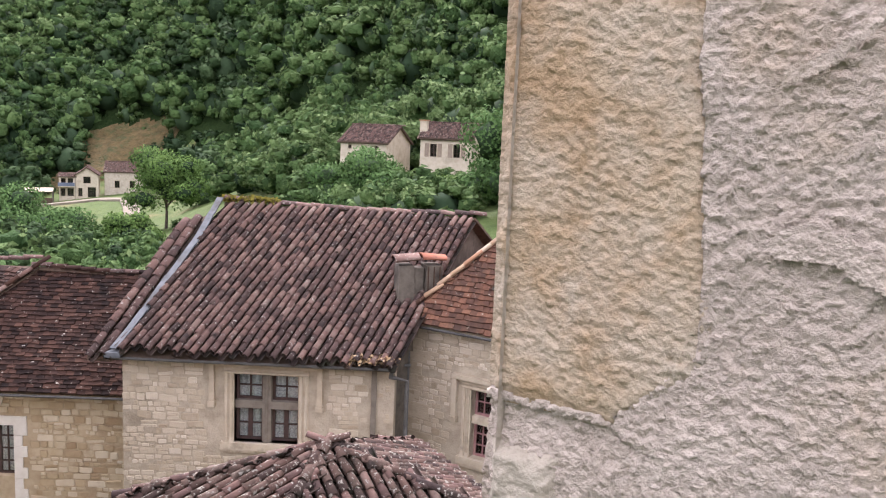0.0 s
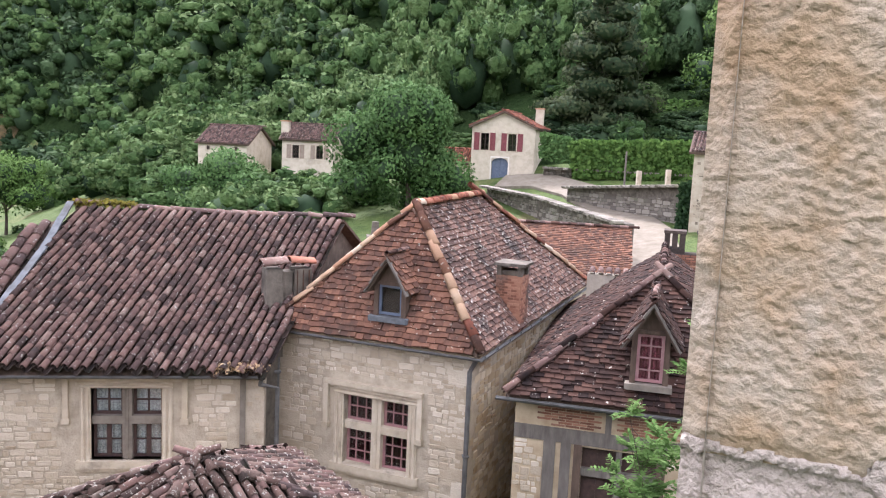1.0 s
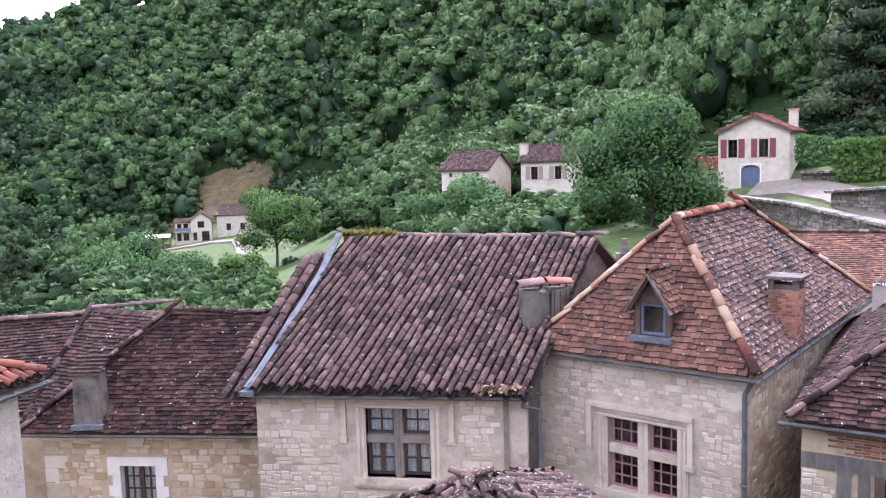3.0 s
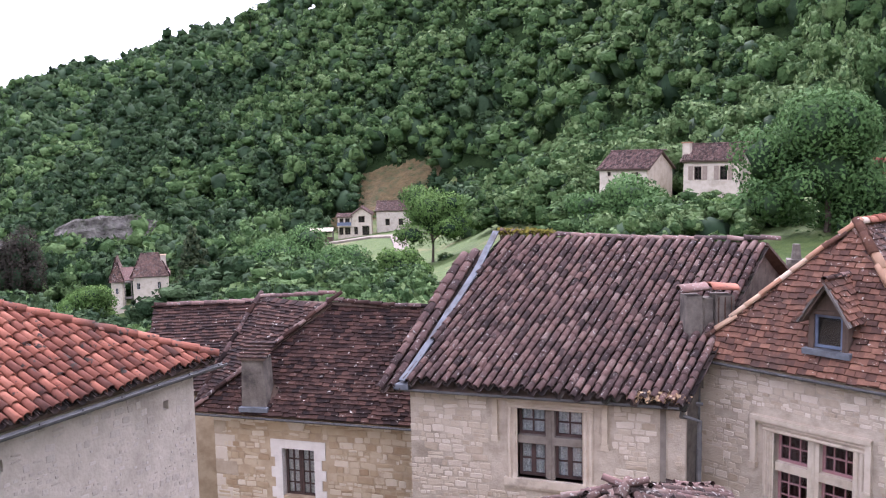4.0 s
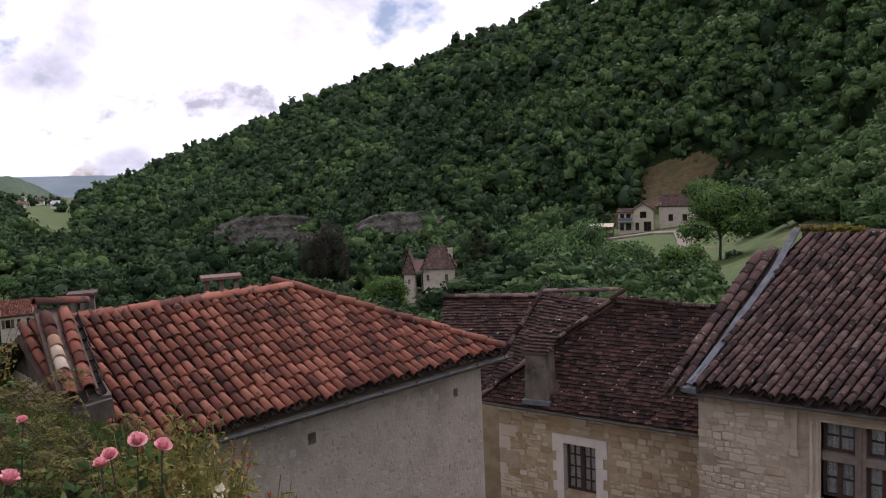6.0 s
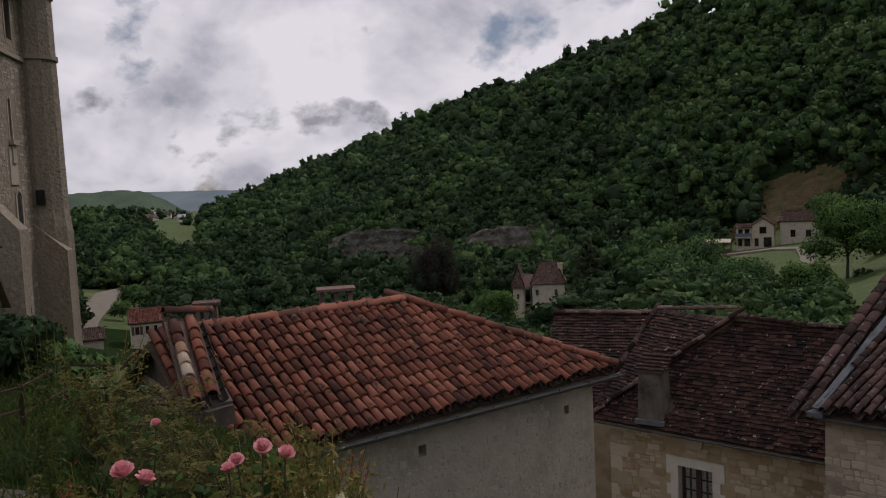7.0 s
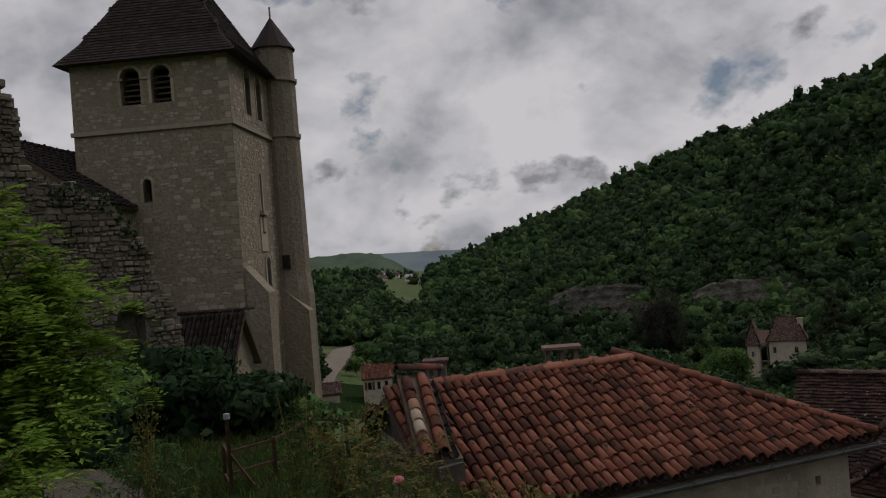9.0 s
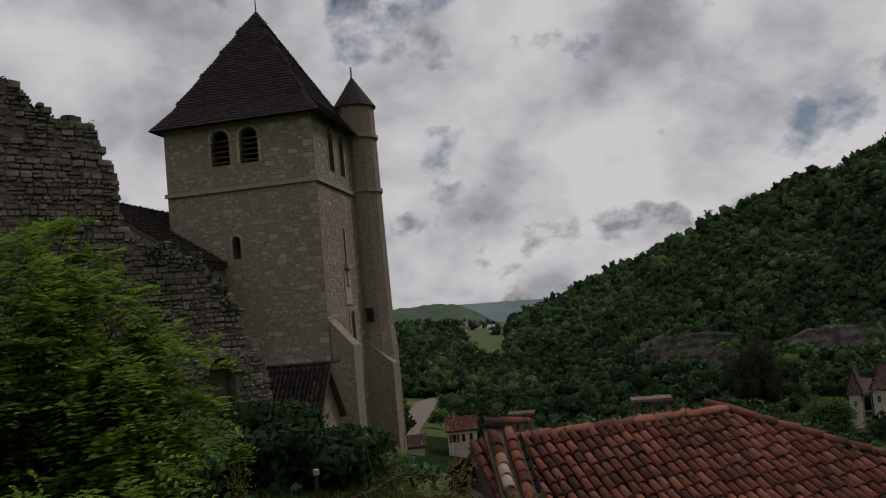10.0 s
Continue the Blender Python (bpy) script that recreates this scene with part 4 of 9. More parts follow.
    q = quoins(fr, 4.8, -1, 2.9, 5.4, BLOCKS, rnd, 0.008)
    lay(house, "stone", "stonework", pcs + low, 330)
    cf = Face((-1.03, 16.25), (0.94, 0.34))
    for k, (a, b) in enumerate(((0.0, 0.36), (0.56, 0.96))):
        ch = part("chimney", Shape().prism([cf.p(a, 0, 5.6), cf.p(b, 0, 5.6), cf.p(b - 0.03, 0.02, 7.36), cf.p(a + 0.03, 0.02, 7.36)], cf.n * 0.42), RENDER_DARK, house, "stained rendered chimney under curved tiles")
        lay(ch, "cap_tile", "cap", [(CANAL_RED[k] if k else CANAL[0], axes(cf.p(a - 0.06, 0.2, 7.38 + (0.06 if k == 0 else 0.1)), cf.n * 2.8, (cf.e + Vector((0, 0, 0.18 if k == 0 else -0.12))) * 1.12, Vector((0, 0, 1)) * 1.4))], 5)
    part("flue_wall", Shape().box(cf.p(0.362, 0.1, 5.6), cf.e * 0.196, cf.n * 0.3, (0, 0, 1.7)), RENDER_DARK, house)
    for k in range(3):
        part("bar", Shape().tube([cf.p(0.62 + 0.12 * k, -0.03, 6.7), cf.p(0.62 + 0.12 * k, -0.03, 7.34)], 0.012, 5), RUST, house)
    return house


long_house()


# ---- the hipped corner house with flat tiles ----
def corner_house():
    rnd = random.Random(12)
    e, n = Vector((0.868, -0.497, 0)), Vector((0.497, 0.868, 0))
    L = Vector((-0.95, 16.34, 0))
    house = thing("house", (2.8, 17.6, 0), "hipped stone house with red flat tile roof and dormer", "house", "village houses")
    fr = Face(L + n * 0.18, (e.x, e.y))
    W, DEEP, ZE, ZR = 4.39, 8.6, 6.26, 8.68
    def P(u, w, z):
        return L + e * u + n * w + Vector((0, 0, z))
    hole = (1.62, 3.0, 3.68, 5.08)
    s = panel(Shape(), fr, 0.12, 4.24, -0.5, 6.2, [hole])
    side = Face(fr.p(4.24, 0, 0), (n.x, n.y))
    s.box(side.p(0.45, 0, -0.5), side.e * (DEEP - 0.9), side.n * 0.45, (0, 0, 6.7))
    s.box(fr.p(0.12, 0.45, -0.5), fr.n * (DEEP - 0.9), fr.e * 0.45, (0, 0, 6.7))
    s.box(fr.p(0.12, DEEP - 0.45, -0.5), fr.e * 4.1, fr.n * 0.4, (0, 0, 6.7))
    part("wall", s, MORTAR, house)
    A, B = P(2.44, 1.36, ZR), P(2.44, 5.0, ZR + 0.05)
    f0, f1, b1, b0 = P(0, 0, ZE), P(W, 0, ZE), P(W + 0.05, DEEP - 0.4, ZE + 0.14), P(0, DEEP - 0.4, ZE + 0.1)
    faces = [[f0, f1, A], [f1, b1, B, A], [b0, f0, A, B], [b1, b0, B]]
    roof_deck(house, faces)
    front = roof_face(faces[0], FLAT, rnd, 0.168, 0.112, 0.02, loose=0.012)
    right = roof_face(faces[1], FLAT_GREY, rnd, 0.168, 0.112, 0.02, loose=0.012)
    back = roof_face(faces[2], FLAT, rnd, 0.168, 0.11, 0.02) + roof_face(faces[3], FLAT, rnd, 0.168, 0.11, 0.02)
    def clear(p, boxes):
        q = p[1].translation
        return not any((q - c).length < r for c, r in boxes)
    dorm_c = [(P(2.52, 0.32, 6.85), 0.40)]
    lay(house, "tile", "tiling", [p for p in front if clear(p, dorm_c)] + right + back, 420)
    lay(house, "hip_tile", "hip", ridge_row(f1 + n * 0.02, A, HIPS_PALE, rnd, 0.34, 0.06, size=1.2) + ridge_row(f0, A, HIPS_PALE, rnd, 0.34, 0.05, size=0.95) + ridge_row(A, B, HIPS, rnd, 0.34, 0.06) + ridge_row(b1, B, HIPS, rnd, 0.34, 0.05), 90)
    gutter(house, f0 - n * 0.05 - e * 0.1 + Vector((0, 0, -0.06)), f1 - n * 0.05 + e * 0.06 + Vector((0, 0, -0.06)), [fr.p(4.30, -0.05, 6.1), fr.p(4.2, -0.06, 5.9), fr.p(4.2, -0.06, 4.0), fr.p(4.2, -0.06, 0.5)], mat=LEAD_DARK)
    gutter(house, f1 + e * 0.06 + Vector((0, 0, -0.07)), b1 + e * 0.06 + Vector((0, 0, -0.07)), mat=LEAD_DARK)
    part("downpipe", Shape().tube([fr.p(-0.1, -0.2, 6.1), fr.p(0.02, -0.08, 5.75), fr.p(0.12, -0.06, 5.6), fr.p(0.12, -0.06, 0.5)], 0.045, 8), LEAD_DARK, house)
    part("hopper", Shape().box(fr.p(-0.25, -0.25, 5.95), fr.e * 0.22, fr.n * 0.2, (0, 0, 0.14)), ZINC, house)
    stone_cross_window(house, fr, *hole, 4.45, (1.2, 3.3, 5.34, 4.45), "window", BAR_PINK, ((3, 2, 0.022), (3, 3, 0.022)), CURTAIN_RED, "", mull=0.2, label="carved stone cross window with small panes")
    dfr = Face(L + n * 0.17, (e.x, e.y))
    small_dormer(house, dfr, 2.28, 2.76, 6.72, 7.36, 7.87, 0.55, TIMBER_BROWN, PAINT_BLUE, FLAT, rnd, None, "small gabled timber dormer", over=0.11, grid=(1, 1, 0.03))
    # brick chimney on the street slope
    c = P(4.12, 2.62, 0)
    ch = Face(c, (e.x, e.y))
    s = Shape().box(ch.p(-0.27, -0.25, 6.15), ch.e * 0.54, ch.n * 0.5, (0, 0, 1.2))
    chim = part("chimney", s, BRICK, house, "red brick chimney with stone slab")
    s = Shape()
    for u, w in ((-0.27, -0.25), (0.17, -0.25), (-0.27, 0.15), (0.17, 0.15)):
        s.box(ch.p(u, w, 7.35), ch.e * 0.1, ch.n * 0.1, (0, 0, 0.2))
    s.box(ch.p(-0.2, -0.18, 7.351), ch.e * 0.4, ch.n * 0.36, (0, 0, 0.1))
    part("vent", s, RENDER_DARK, chim)
    part("slab", Shape().box(ch.p(-0.33, -0.31, 7.55), ch.e * 0.66, ch.n * 0.62, (0.02, 0, 0.06)), RENDER_DARK, chim)
    pc = []
    for k, (o, d) in enumerate(((ch.p(-0.27, -0.25, 0), e), (ch.p(0.27, -0.25, 0), n))):
        pc += bricks(Face(o, (d.x, d.y)), 0, 0.52, 6.2, 7.34, [], BRICKS, rnd, 0.13, 0.055)
    lay(chim, "brick", "brickwork", pc, 200)
    pcs = rubble(fr, 0.14, 4.22, 3.0, 6.15, [(1.16, 3.34, 3.4, 5.42)], STONES, rnd, 0.07, 0.17, keep=0.97, proud=0.013, gap=0.017, aspect=(0.7, 2.5)) + quoins(fr, 4.24, -1, 2.8, 6.0, BLOCKS, rnd, 0.014) + quoins(fr, 0.12, 1, 2.8, 6.0, BLOCKS, rnd, 0.014)
    low = rubble(fr, 0.14, 4.22, 0, 3.0, [], STONES, rnd, 0.14, 0.24, keep=0.9)
    sides = rubble(side, 0.02, DEEP - 0.6, 2.5, 6.2, [], STONES_OCHRE, rnd, 0.1, 0.2, keep=0.92, proud=0.014)
    lay(house, "stone", "stonework", pcs + sides + low, 400)
    return house


corner_house()


# ---- the timber-framed house with the gabled dormer ----
def timber_house():
    rnd = random.Random(13)
    e, n = Vector((0.925, -0.381, 0)), Vector((0.381, 0.925, 0))
    L = Vector((3.17, 13.15, 0))
    house = thing("house", (6.2, 14.4, 0), "timber-framed stone and brick house with dark tile roof", "house", "village houses")
    fr = Face(L + n * 0.22 + e * 0.0, (e.x, e.y))
    def P(u, w, z):
        return L + e * u + n * w + Vector((0, 0, z))
    ZE, ZR, W = 5.88, 7.78, 4.75
    win = (1.3, 2.52, 3.6, 5.06)
    s = panel(Shape(), fr, 0.15, 4.6, -0.5, 5.8, [win])
    s.box(fr.p(0.15, 0.45, -0.5), fr.e * 0.4, fr.n * 7, (0, 0, 6.3))
    s.box(fr.p(4.2, 0.45, -0.5), fr.e * 0.4, fr.n * 7, (0, 0, 6.3))
    part("wall", s, MORTAR_OCHRE, house)
    A, B = P(2.37, 2.37, ZR), P(2.37, 6.0, ZR + 0.06)
    f0, f1, b1, b0 = P(0, 0, ZE), P(W, 0, ZE), P(W, 8, ZE), P(0, 8, ZE)
    faces = [[f0, f1, A], [f1, b1, B, A], [b0, f0, A, B]]
    roof_deck(house, faces)
    front = roof_face(faces[0], FLAT_DARK, rnd, 0.172, 0.105, 0.02, loose=0.035)
    rest = roof_face(faces[1], FLAT_DARK, rnd, 0.172, 0.11, 0.02, loose=0.03) + roof_face(faces[2], FLAT_DARK, rnd, 0.172, 0.11, 0.02, loose=0.03)
    c = P(2.3, 0.5, 6.6)
    front = [p for p in front if (p[1].translation - c).length > 0.46]
    lay(house, "tile", "tiling", front + rest, 420)
    lay(house, "hip_tile", "hip", ridge_row(f0, A, HIPS_DARK, rnd, 0.33, 0.04, size=0.9) + ridge_row(f1, A, HIPS_DARK, rnd, 0.33, 0.04, size=0.9) + ridge_row(A, B, HIPS_DARK, rnd, 0.33, 0.04, size=0.9), 60)
    gutter(house, f0 - n * 0.05 - e * 0.16 + Vector((0, 0, -0.05)), f1 - n * 0.05 + Vector((0, 0, -0.05)), r=0.055)
    dfr = Face(L + n * 0.24, (e.x, e.y))
    small_dormer(house, dfr, 2.07, 2.50, 6.27, 7.14, 7.62, 0.95, TIMBER_BROWN, BAR_PINK, FLAT_DARK, rnd, CURTAIN_ROSE, "gabled dormer with rose-painted window", over=0.16, grid=(2, 4, 0.03))
    # frame: tie beam, posts and studs, brick panels above
    def timber(a, b, c, d, mat=TIMBER, name="beam"):
        part(name, Shape().box(fr.p(a, -0.03, c), fr.e * (b - a), fr.n * 0.06, (0, 0, d - c)), mat, house)
    timber(0.15, 4.6, 5.10, 5.34)
    timber(0.66, 0.86, -0.4, 5.10, name="post")
    timber(0.95, 1.12, -0.4, 5.10, name="post")
    timber(1.66, 1.76, 5.34, 5.78, name="stud")
    timber(3.05, 3.18, 5.34, 5.78, name="stud")
    timber(1.17, 1.30, 3.4, 5.10, TIMBER_BROWN, "window_post")
    timber(2.52, 2.66, 3.4, 5.10, TIMBER_BROWN, "window_post")
    timber(3.0, 3.2, -0.4, 5.10, name="post")
    w = Shape()
    um = 1.91
    w.box(fr.p(um - 0.05, 0.02, 3.6), fr.e * 0.1, fr.n * 0.12, (0, 0, 1.46))
    for a, b in ((1.3, um - 0.05), (um + 0.05, 2.52)):
        w.box(fr.p(a, 0.02, 4.56), fr.e * (b - a), fr.n * 0.12, (0, 0, 0.12))
    wn_ = part("window", w, TIMBER, house, "shuttered window with wooden cross bars")
    for a, b in ((1.3, um - 0.05), (um + 0.05, 2.52)):
        for c_, d_ in ((3.6, 4.56), (4.68, 5.06)):
            q = Shape().box(fr.p(a, 0.13, c_), fr.e * (b - a), fr.n * 0.03, (0, 0, d_ - c_))
            m = (a + b) / 2
            for l, r in ((a + 0.05, m - 0.025), (m + 0.025, b - 0.05)):
                q.box(fr.p(l, 0.115, c_ + 0.07), fr.e * (r - l), fr.n * 0.015, (0, 0, d_ - c_ - 0.14))
            part("shutter", q, PAINT_BROWN, wn_)
    # chimney with two notched stacks behind
    cf = Face((8.2, 19.2), (e.x, e.y))
    chim = part("chimney", Shape().box(cf.p(0, 0, 5.6), cf.e * 1.27, cf.n * 0.55, (0, 0, 1.95)), SOOT, house, "wide sooty brick chimney with two notched stacks")
    for a in (0.0, 0.78):
        q = Shape().box(cf.p(a, 0.02, 7.551), cf.e * 0.49, cf.n * 0.5, (0, 0, 0.12))
        for b in (0.0, 0.18, 0.36):
            q.box(cf.p(a + b, 0.03, 7.67), cf.e * 0.13, cf.n * 0.46, (0, 0, 0.36))
        q.box(cf.p(a - 0.02, 0.01, 8.03), cf.e * 0.53, cf.n * 0.52, (0, 0, 0.07))
        part("stack", q, SOOT, chim)
    lay(chim, "brick", "brickwork", bricks(cf, 0.0, 1.26, 6.4, 7.54, [], BRICKS, rnd, 0.21, 0.06), 160)
    st = rubble(fr, 0.16, 0.64, 2.6, 5.08, [], STONES, rnd, 0.09, 0.17, keep=1.0, aspect=(0.7, 1.6), gap=0.017) + rubble(fr, 1.13, 1.17, 2.6, 5.1, [], STONES, rnd) + rubble(fr, 2.68, 4.6, 2.2, 5.08, [(2.98, 3.22, 0, 6)], STONES, rnd, 0.09, 0.18, keep=0.98, aspect=(0.7, 1.8), gap=0.017) + rubble(fr, 0.15, 0.5, 5.36, 5.78, [], BLOCKS, rnd, 0.17, 0.21)
    lay(house, "stone", "stonework", st, 250)
    lay(house, "brick", "brickwork", bricks(fr, 0.52, 4.55, 5.36, 5.78, [(1.62, 1.8, 5, 6), (3.02, 3.2, 5, 6), (0.6, 0.68, 5.35, 5.44)], BRICKS, rnd, 0.24, 0.045, proud=0.012), 260)
    return house


timber_house()


# ---- the house with the dark hipped roof ----
def dark_roof_house():
    rnd = random.Random(14)
    house = thing("house", (-9, 18, 0), "old stone house with dark flat tile roof and chimney", "house", "village houses")
    fr = Face((-12.0, 16.4), (1, 0.05))
    hole = (2.05, 2.86, 2.36, 3.5)
    s = panel(Shape(), fr, 0.3, 5.8, -1, 4.3, [hole])
    s.box(fr.p(0.3, 0.45, -1), fr.e * 0.4, fr.n * 6, (0, 0, 5.3))
    part("wall", s, MORTAR_OCHRE, house)
    C, R = Vector((-12.0, 16.05, 4.35)), Vector((-6.5, 16.33, 4.36))
    T0, T1 = Vector((-9.45, 18.35, 6.62)), Vector((-6.2, 18.55, 6.5))
    S = Vector((-11.95, 19.0, 6.5))
    T0b = Vector((-10.0, 19.25, 6.58))
    faces = [[C, R, T1, T0], [C, T0, T0b, S], [C + Vector((-0.1, 3.2, -0.1)), C, S], [T1 + Vector((0, 3, -2)), T0 + Vector((0, 3, -2)), T0, T1]]
    roof_deck(house, [[C, R, T1 - Vector((0, 0, 0.04)), T0 - Vector((0, 0, 0.22))], [C, T0, S], [T0, T0b - Vector((0, 0, 0.15)), S - Vector((0, 0, 0.1))], faces[2], faces[3]])
    tiles = roof_face(faces[0], FLAT_DARK, rnd, 0.172, 0.105, 0.02, loose=0.03)
    tiles = [p for p in tiles if (p[1].translation - Vector((-10.45, 16.5, 4.75))).length > 0.42]
    u = (T0 - C)
    tri = [Vector(C), Vector((C.x + 2.6, C.y + 0.2, C.z)), T0, S]
    # second slope, tiled level as the first
    nrm = (T0 - C).cross(S - C).normalized()
    lev = Vector((nrm.y, -nrm.x, 0)).normalized()
    if lev.x < 0:
        lev = -lev
    low = C - lev * 1.5
    second = roof_face([low, low + lev * 6, low + lev * 6 + (S - C), low + (S - C)], FLAT_DARK, rnd, 0.172, 0.105, 0.02, loose=0.03)
    def in_tri(q, a, b, c):
        d1, d2, d3 = [((y.x - x.x) * (q.y - x.y) - (y.y - x.y) * (q.x - x.x)) for x, y in ((a, b), (b, c), (c, a))]
        return (d1 >= 0) == (d2 >= 0) == (d3 >= 0)
    second = [p for p in second if in_tri(p[1].translation, C, T0, S) or in_tri(p[1].translation, T0, T0b, S)]
    lay(house, "tile", "tiling", tiles + second, 420)
    lay(house, "ridge_tile", "ridge", ridge_row(T1, T0, HIPS_DARK, rnd, 0.33, 0.05, sag=0.05, size=0.95) + ridge_row(C, T0, HIPS_DARK, rnd, 0.33, 0.05, size=0.95) + ridge_row(C + Vector((-0.05, 0.1, 0)), S, HIPS_DARK, rnd, 0.33, 0.05, size=0.95) + ridge_row(S, Vector((-10.1, 19.3, 6.62)), HIPS_DARK, rnd, 0.33, 0.03, size=0.95), 60)
    gutter(house, C + Vector((-0.15, -0.06, -0.05)), R + Vector((0.3, -0.06, -0.05)), [(-6.45, 16.2, 4.3), (-6.4, 16.25, 4.1), (-6.38, 16.27, 3.6), (-6.38, 16.27, 0.2)])
    # chimney near the eave
    cf = Face((-10.72, 16.15), (0.98, 0.16))
    cs = Shape().prism([cf.p(-0.02, 0, 4.5), cf.p(0.58, 0, 4.5), cf.p(0.53, 0, 5.62), cf.p(0.02, 0, 5.62)], cf.n * 0.5)
    chim = part("chimney", cs, RENDER_DARK, house, "rendered chimney under a tiled cap")
    part("apron", Shape().box(cf.p(-0.05, -0.12, 4.42), cf.e * 0.68, cf.n * 0.16, (0, 0, 0.1)), ZINC, chim)
    lay(chim, "tile", "cap_tiling", [(rnd.choice(FLAT_DARK), axes(cf.p(0.02 + 0.11 * i, -0.06 + 0.12 * j, 5.66 + 0.055 * j), cf.e, cf.n, Vector((0, 0, 1)))) for i in range(6) for j in range(5)], 30)
    part("cap", Shape().prism([cf.p(-0.05, -0.05, 5.6), cf.p(0.6, -0.05, 5.6), cf.p(0.6, 0.55, 5.86), cf.p(-0.05, 0.55, 5.86)], (0, 0, 0.05)), TIMBER_BROWN, chim)
    # window with pale quoined surround
    w = Shape()
    k = 0
    for side, u in ((-1, hole[0]), (1, hole[1])):
        z = 1.6
        k = 0
        while z < 3.5:
            b = 0.28 if k % 2 else 0.18
            a0 = u - b if side < 0 else u
            w.box(fr.p(a0, -0.03, z), fr.e * b, fr.n * 0.3, (0, 0, 0.235))
            z += 0.24
            k += 1
    w.box(fr.p(hole[0] - 0.28, -0.035, 3.5), fr.e * (hole[1] - hole[0] + 0.56), fr.n * 0.3, (0, 0, 0.2))
    wn_ = part("window", w, WHITE_STONE, house, "tall window in a pale quoined surround")
    casement(wn_, fr, 2.07, 2.45, 2.36, 3.48, 0.14, PAINT_BROWN, (2, 4, 0.025), CURTAIN, "pale curtain")
    casement(wn_, fr, 2.46, 2.84, 2.36, 3.48, 0.14, PAINT_BROWN, (2, 4, 0.025), CURTAIN, "pale curtain")
    part("door_panel", Shape().box(fr.p(2.05, 0.1, 1.2), fr.e * 0.81, fr.n * 0.06, (0, 0, 1.14)), TIMBER_BROWN, wn_)
    part("relief", Shape().prism([fr.p(2.3, -0.06, 3.95), fr.p(2.62, -0.06, 3.95), fr.p(2.7, -0.06, 4.2), fr.p(2.2, -0.06, 4.2)], fr.n * 0.08), DRESSED, house)
    st = rubble(fr, 0.3, 5.6, 1.2, 4.28, [(1.74, 3.16, 1.0, 3.74)], STONES_OCHRE, rnd, 0.08, 0.19, keep=0.96, proud=0.015, gap=0.017, aspect=(0.7, 2.5))
    lay(house, "stone", "stonework", st, 330)
    lay(house, "corner_block", "corner", quoins(fr, 0.3, 1, 0.8, 4.2, BLOCKS, rnd, 0.018), 30)
    return house


dark_roof_house()


# ---- the rendered house with the red canal tile roof ----
def red_roof_house():
    rnd = random.Random(15)
    house = thing("house", (-10.8, 8.6, 3), "rendered house with red canal tile roof beside garden", "house", "village houses")
    e = Vector((0.72, 5.9, 0)).normalized()
    fr = Face((-9.5, 6.17), (e.x, e.y))
    holes = [(1.99, 2.13, 6.03, 6.2), (5.0, 5.11, 6.05, 6.2)]
    s = panel(Shape(), fr, -2.0, 5.7, -1, 6.55, holes)
    s.box(fr.p(5.25, 0.45, -1), fr.e * 0.45, fr.n * 4, (0, 0, 7.5))
    part("wall", s, RENDER_GREY, house)
    for h in holes:
        part("vent_hole", Shape().box(fr.p(h[0] - 0.02, 0.2, h[2] - 0.02), fr.e * (h[1] - h[0] + 0.04), fr.n * 0.05, (0, 0, h[3] - h[2] + 0.04)), ROOM_SHADE, house)
    E0, E1 = Vector((-9.40, 4.9, 6.70)), Vector((-8.52, 12.1, 6.70))
    R0, A = Vector((-11.75, 5.3, 7.98)), Vector((-11.05, 9.6, 7.98))
    # street slope: columns square to the eave, cut by the hip
    faces = [[E0, E1, A, R0]]
    B1 = Vector((-13.7, 12.7, 6.7))
    back0 = Vector((-14.2, 5.6, 6.7))
    deck = [[E0, E1, A, R0], [E1, B1, A], [B1, back0, R0, A]]
    roof_deck(house, deck)
    front = roof_face(deck[0], RED_FINE, rnd, 0.156, 0.265, 0.048, canal=True, stagger=False, loose=0.02)
    hip = roof_face(deck[1], RED_FINE, rnd, 0.156, 0.265, 0.048, canal=True, stagger=False)
    back = roof_face(deck[2], RED_FINE, rnd, 0.156, 0.265, 0.03, canal=True, stagger=False)
    hip = [p for p in hip if p[1].translation.z < 7.80]
    back = [p for p in back if p[1].translation.z < 7.70]
    front.sort(key=lambda p: p[1].translation.y)
    lay(house, "tile", "tiling", front + hip + back, 460)
    und = []
    for me, m in front + hip:
        q = m.copy()
        x = Vector((q[0][0], q[1][0], q[2][0])); y = Vector((q[0][1], q[1][1], q[2][1])); z = Vector((q[0][2], q[1][2], q[2][2]))
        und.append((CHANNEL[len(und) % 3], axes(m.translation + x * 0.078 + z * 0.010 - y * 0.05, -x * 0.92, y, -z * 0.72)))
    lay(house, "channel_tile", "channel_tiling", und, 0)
    lay(house, "ridge_tile", "ridge", ridge_row(A, R0.lerp(A, 0.12), CANAL_RED, rnd, 0.34, 0.075, size=1.3) + ridge_row(E1, A, CANAL_RED, rnd, 0.34, 0.075, size=1.2), 60)
    gutter(house, E0 + Vector((0.10, 0, -0.08)), E1 + Vector((0.10, 0.1, -0.08)), r=0.065)
    # raised end strip over the garden gable
    s0, s1, t0, t1 = Vector((-10.0, 4.92, 7.49)), Vector((-9.95, 5.41, 7.45)), Vector((-11.8, 5.57, 8.27)), Vector((-11.75, 6.07, 8.22))
    over, under = roof_quad(s0, s1, t0, t1, CANAL_RED, rnd, 0.166, 0.27, 0.035)
    over = [((HIPS[0] if k in (2, 3, 4) else me), m) for k, (me, m) in enumerate(over)]
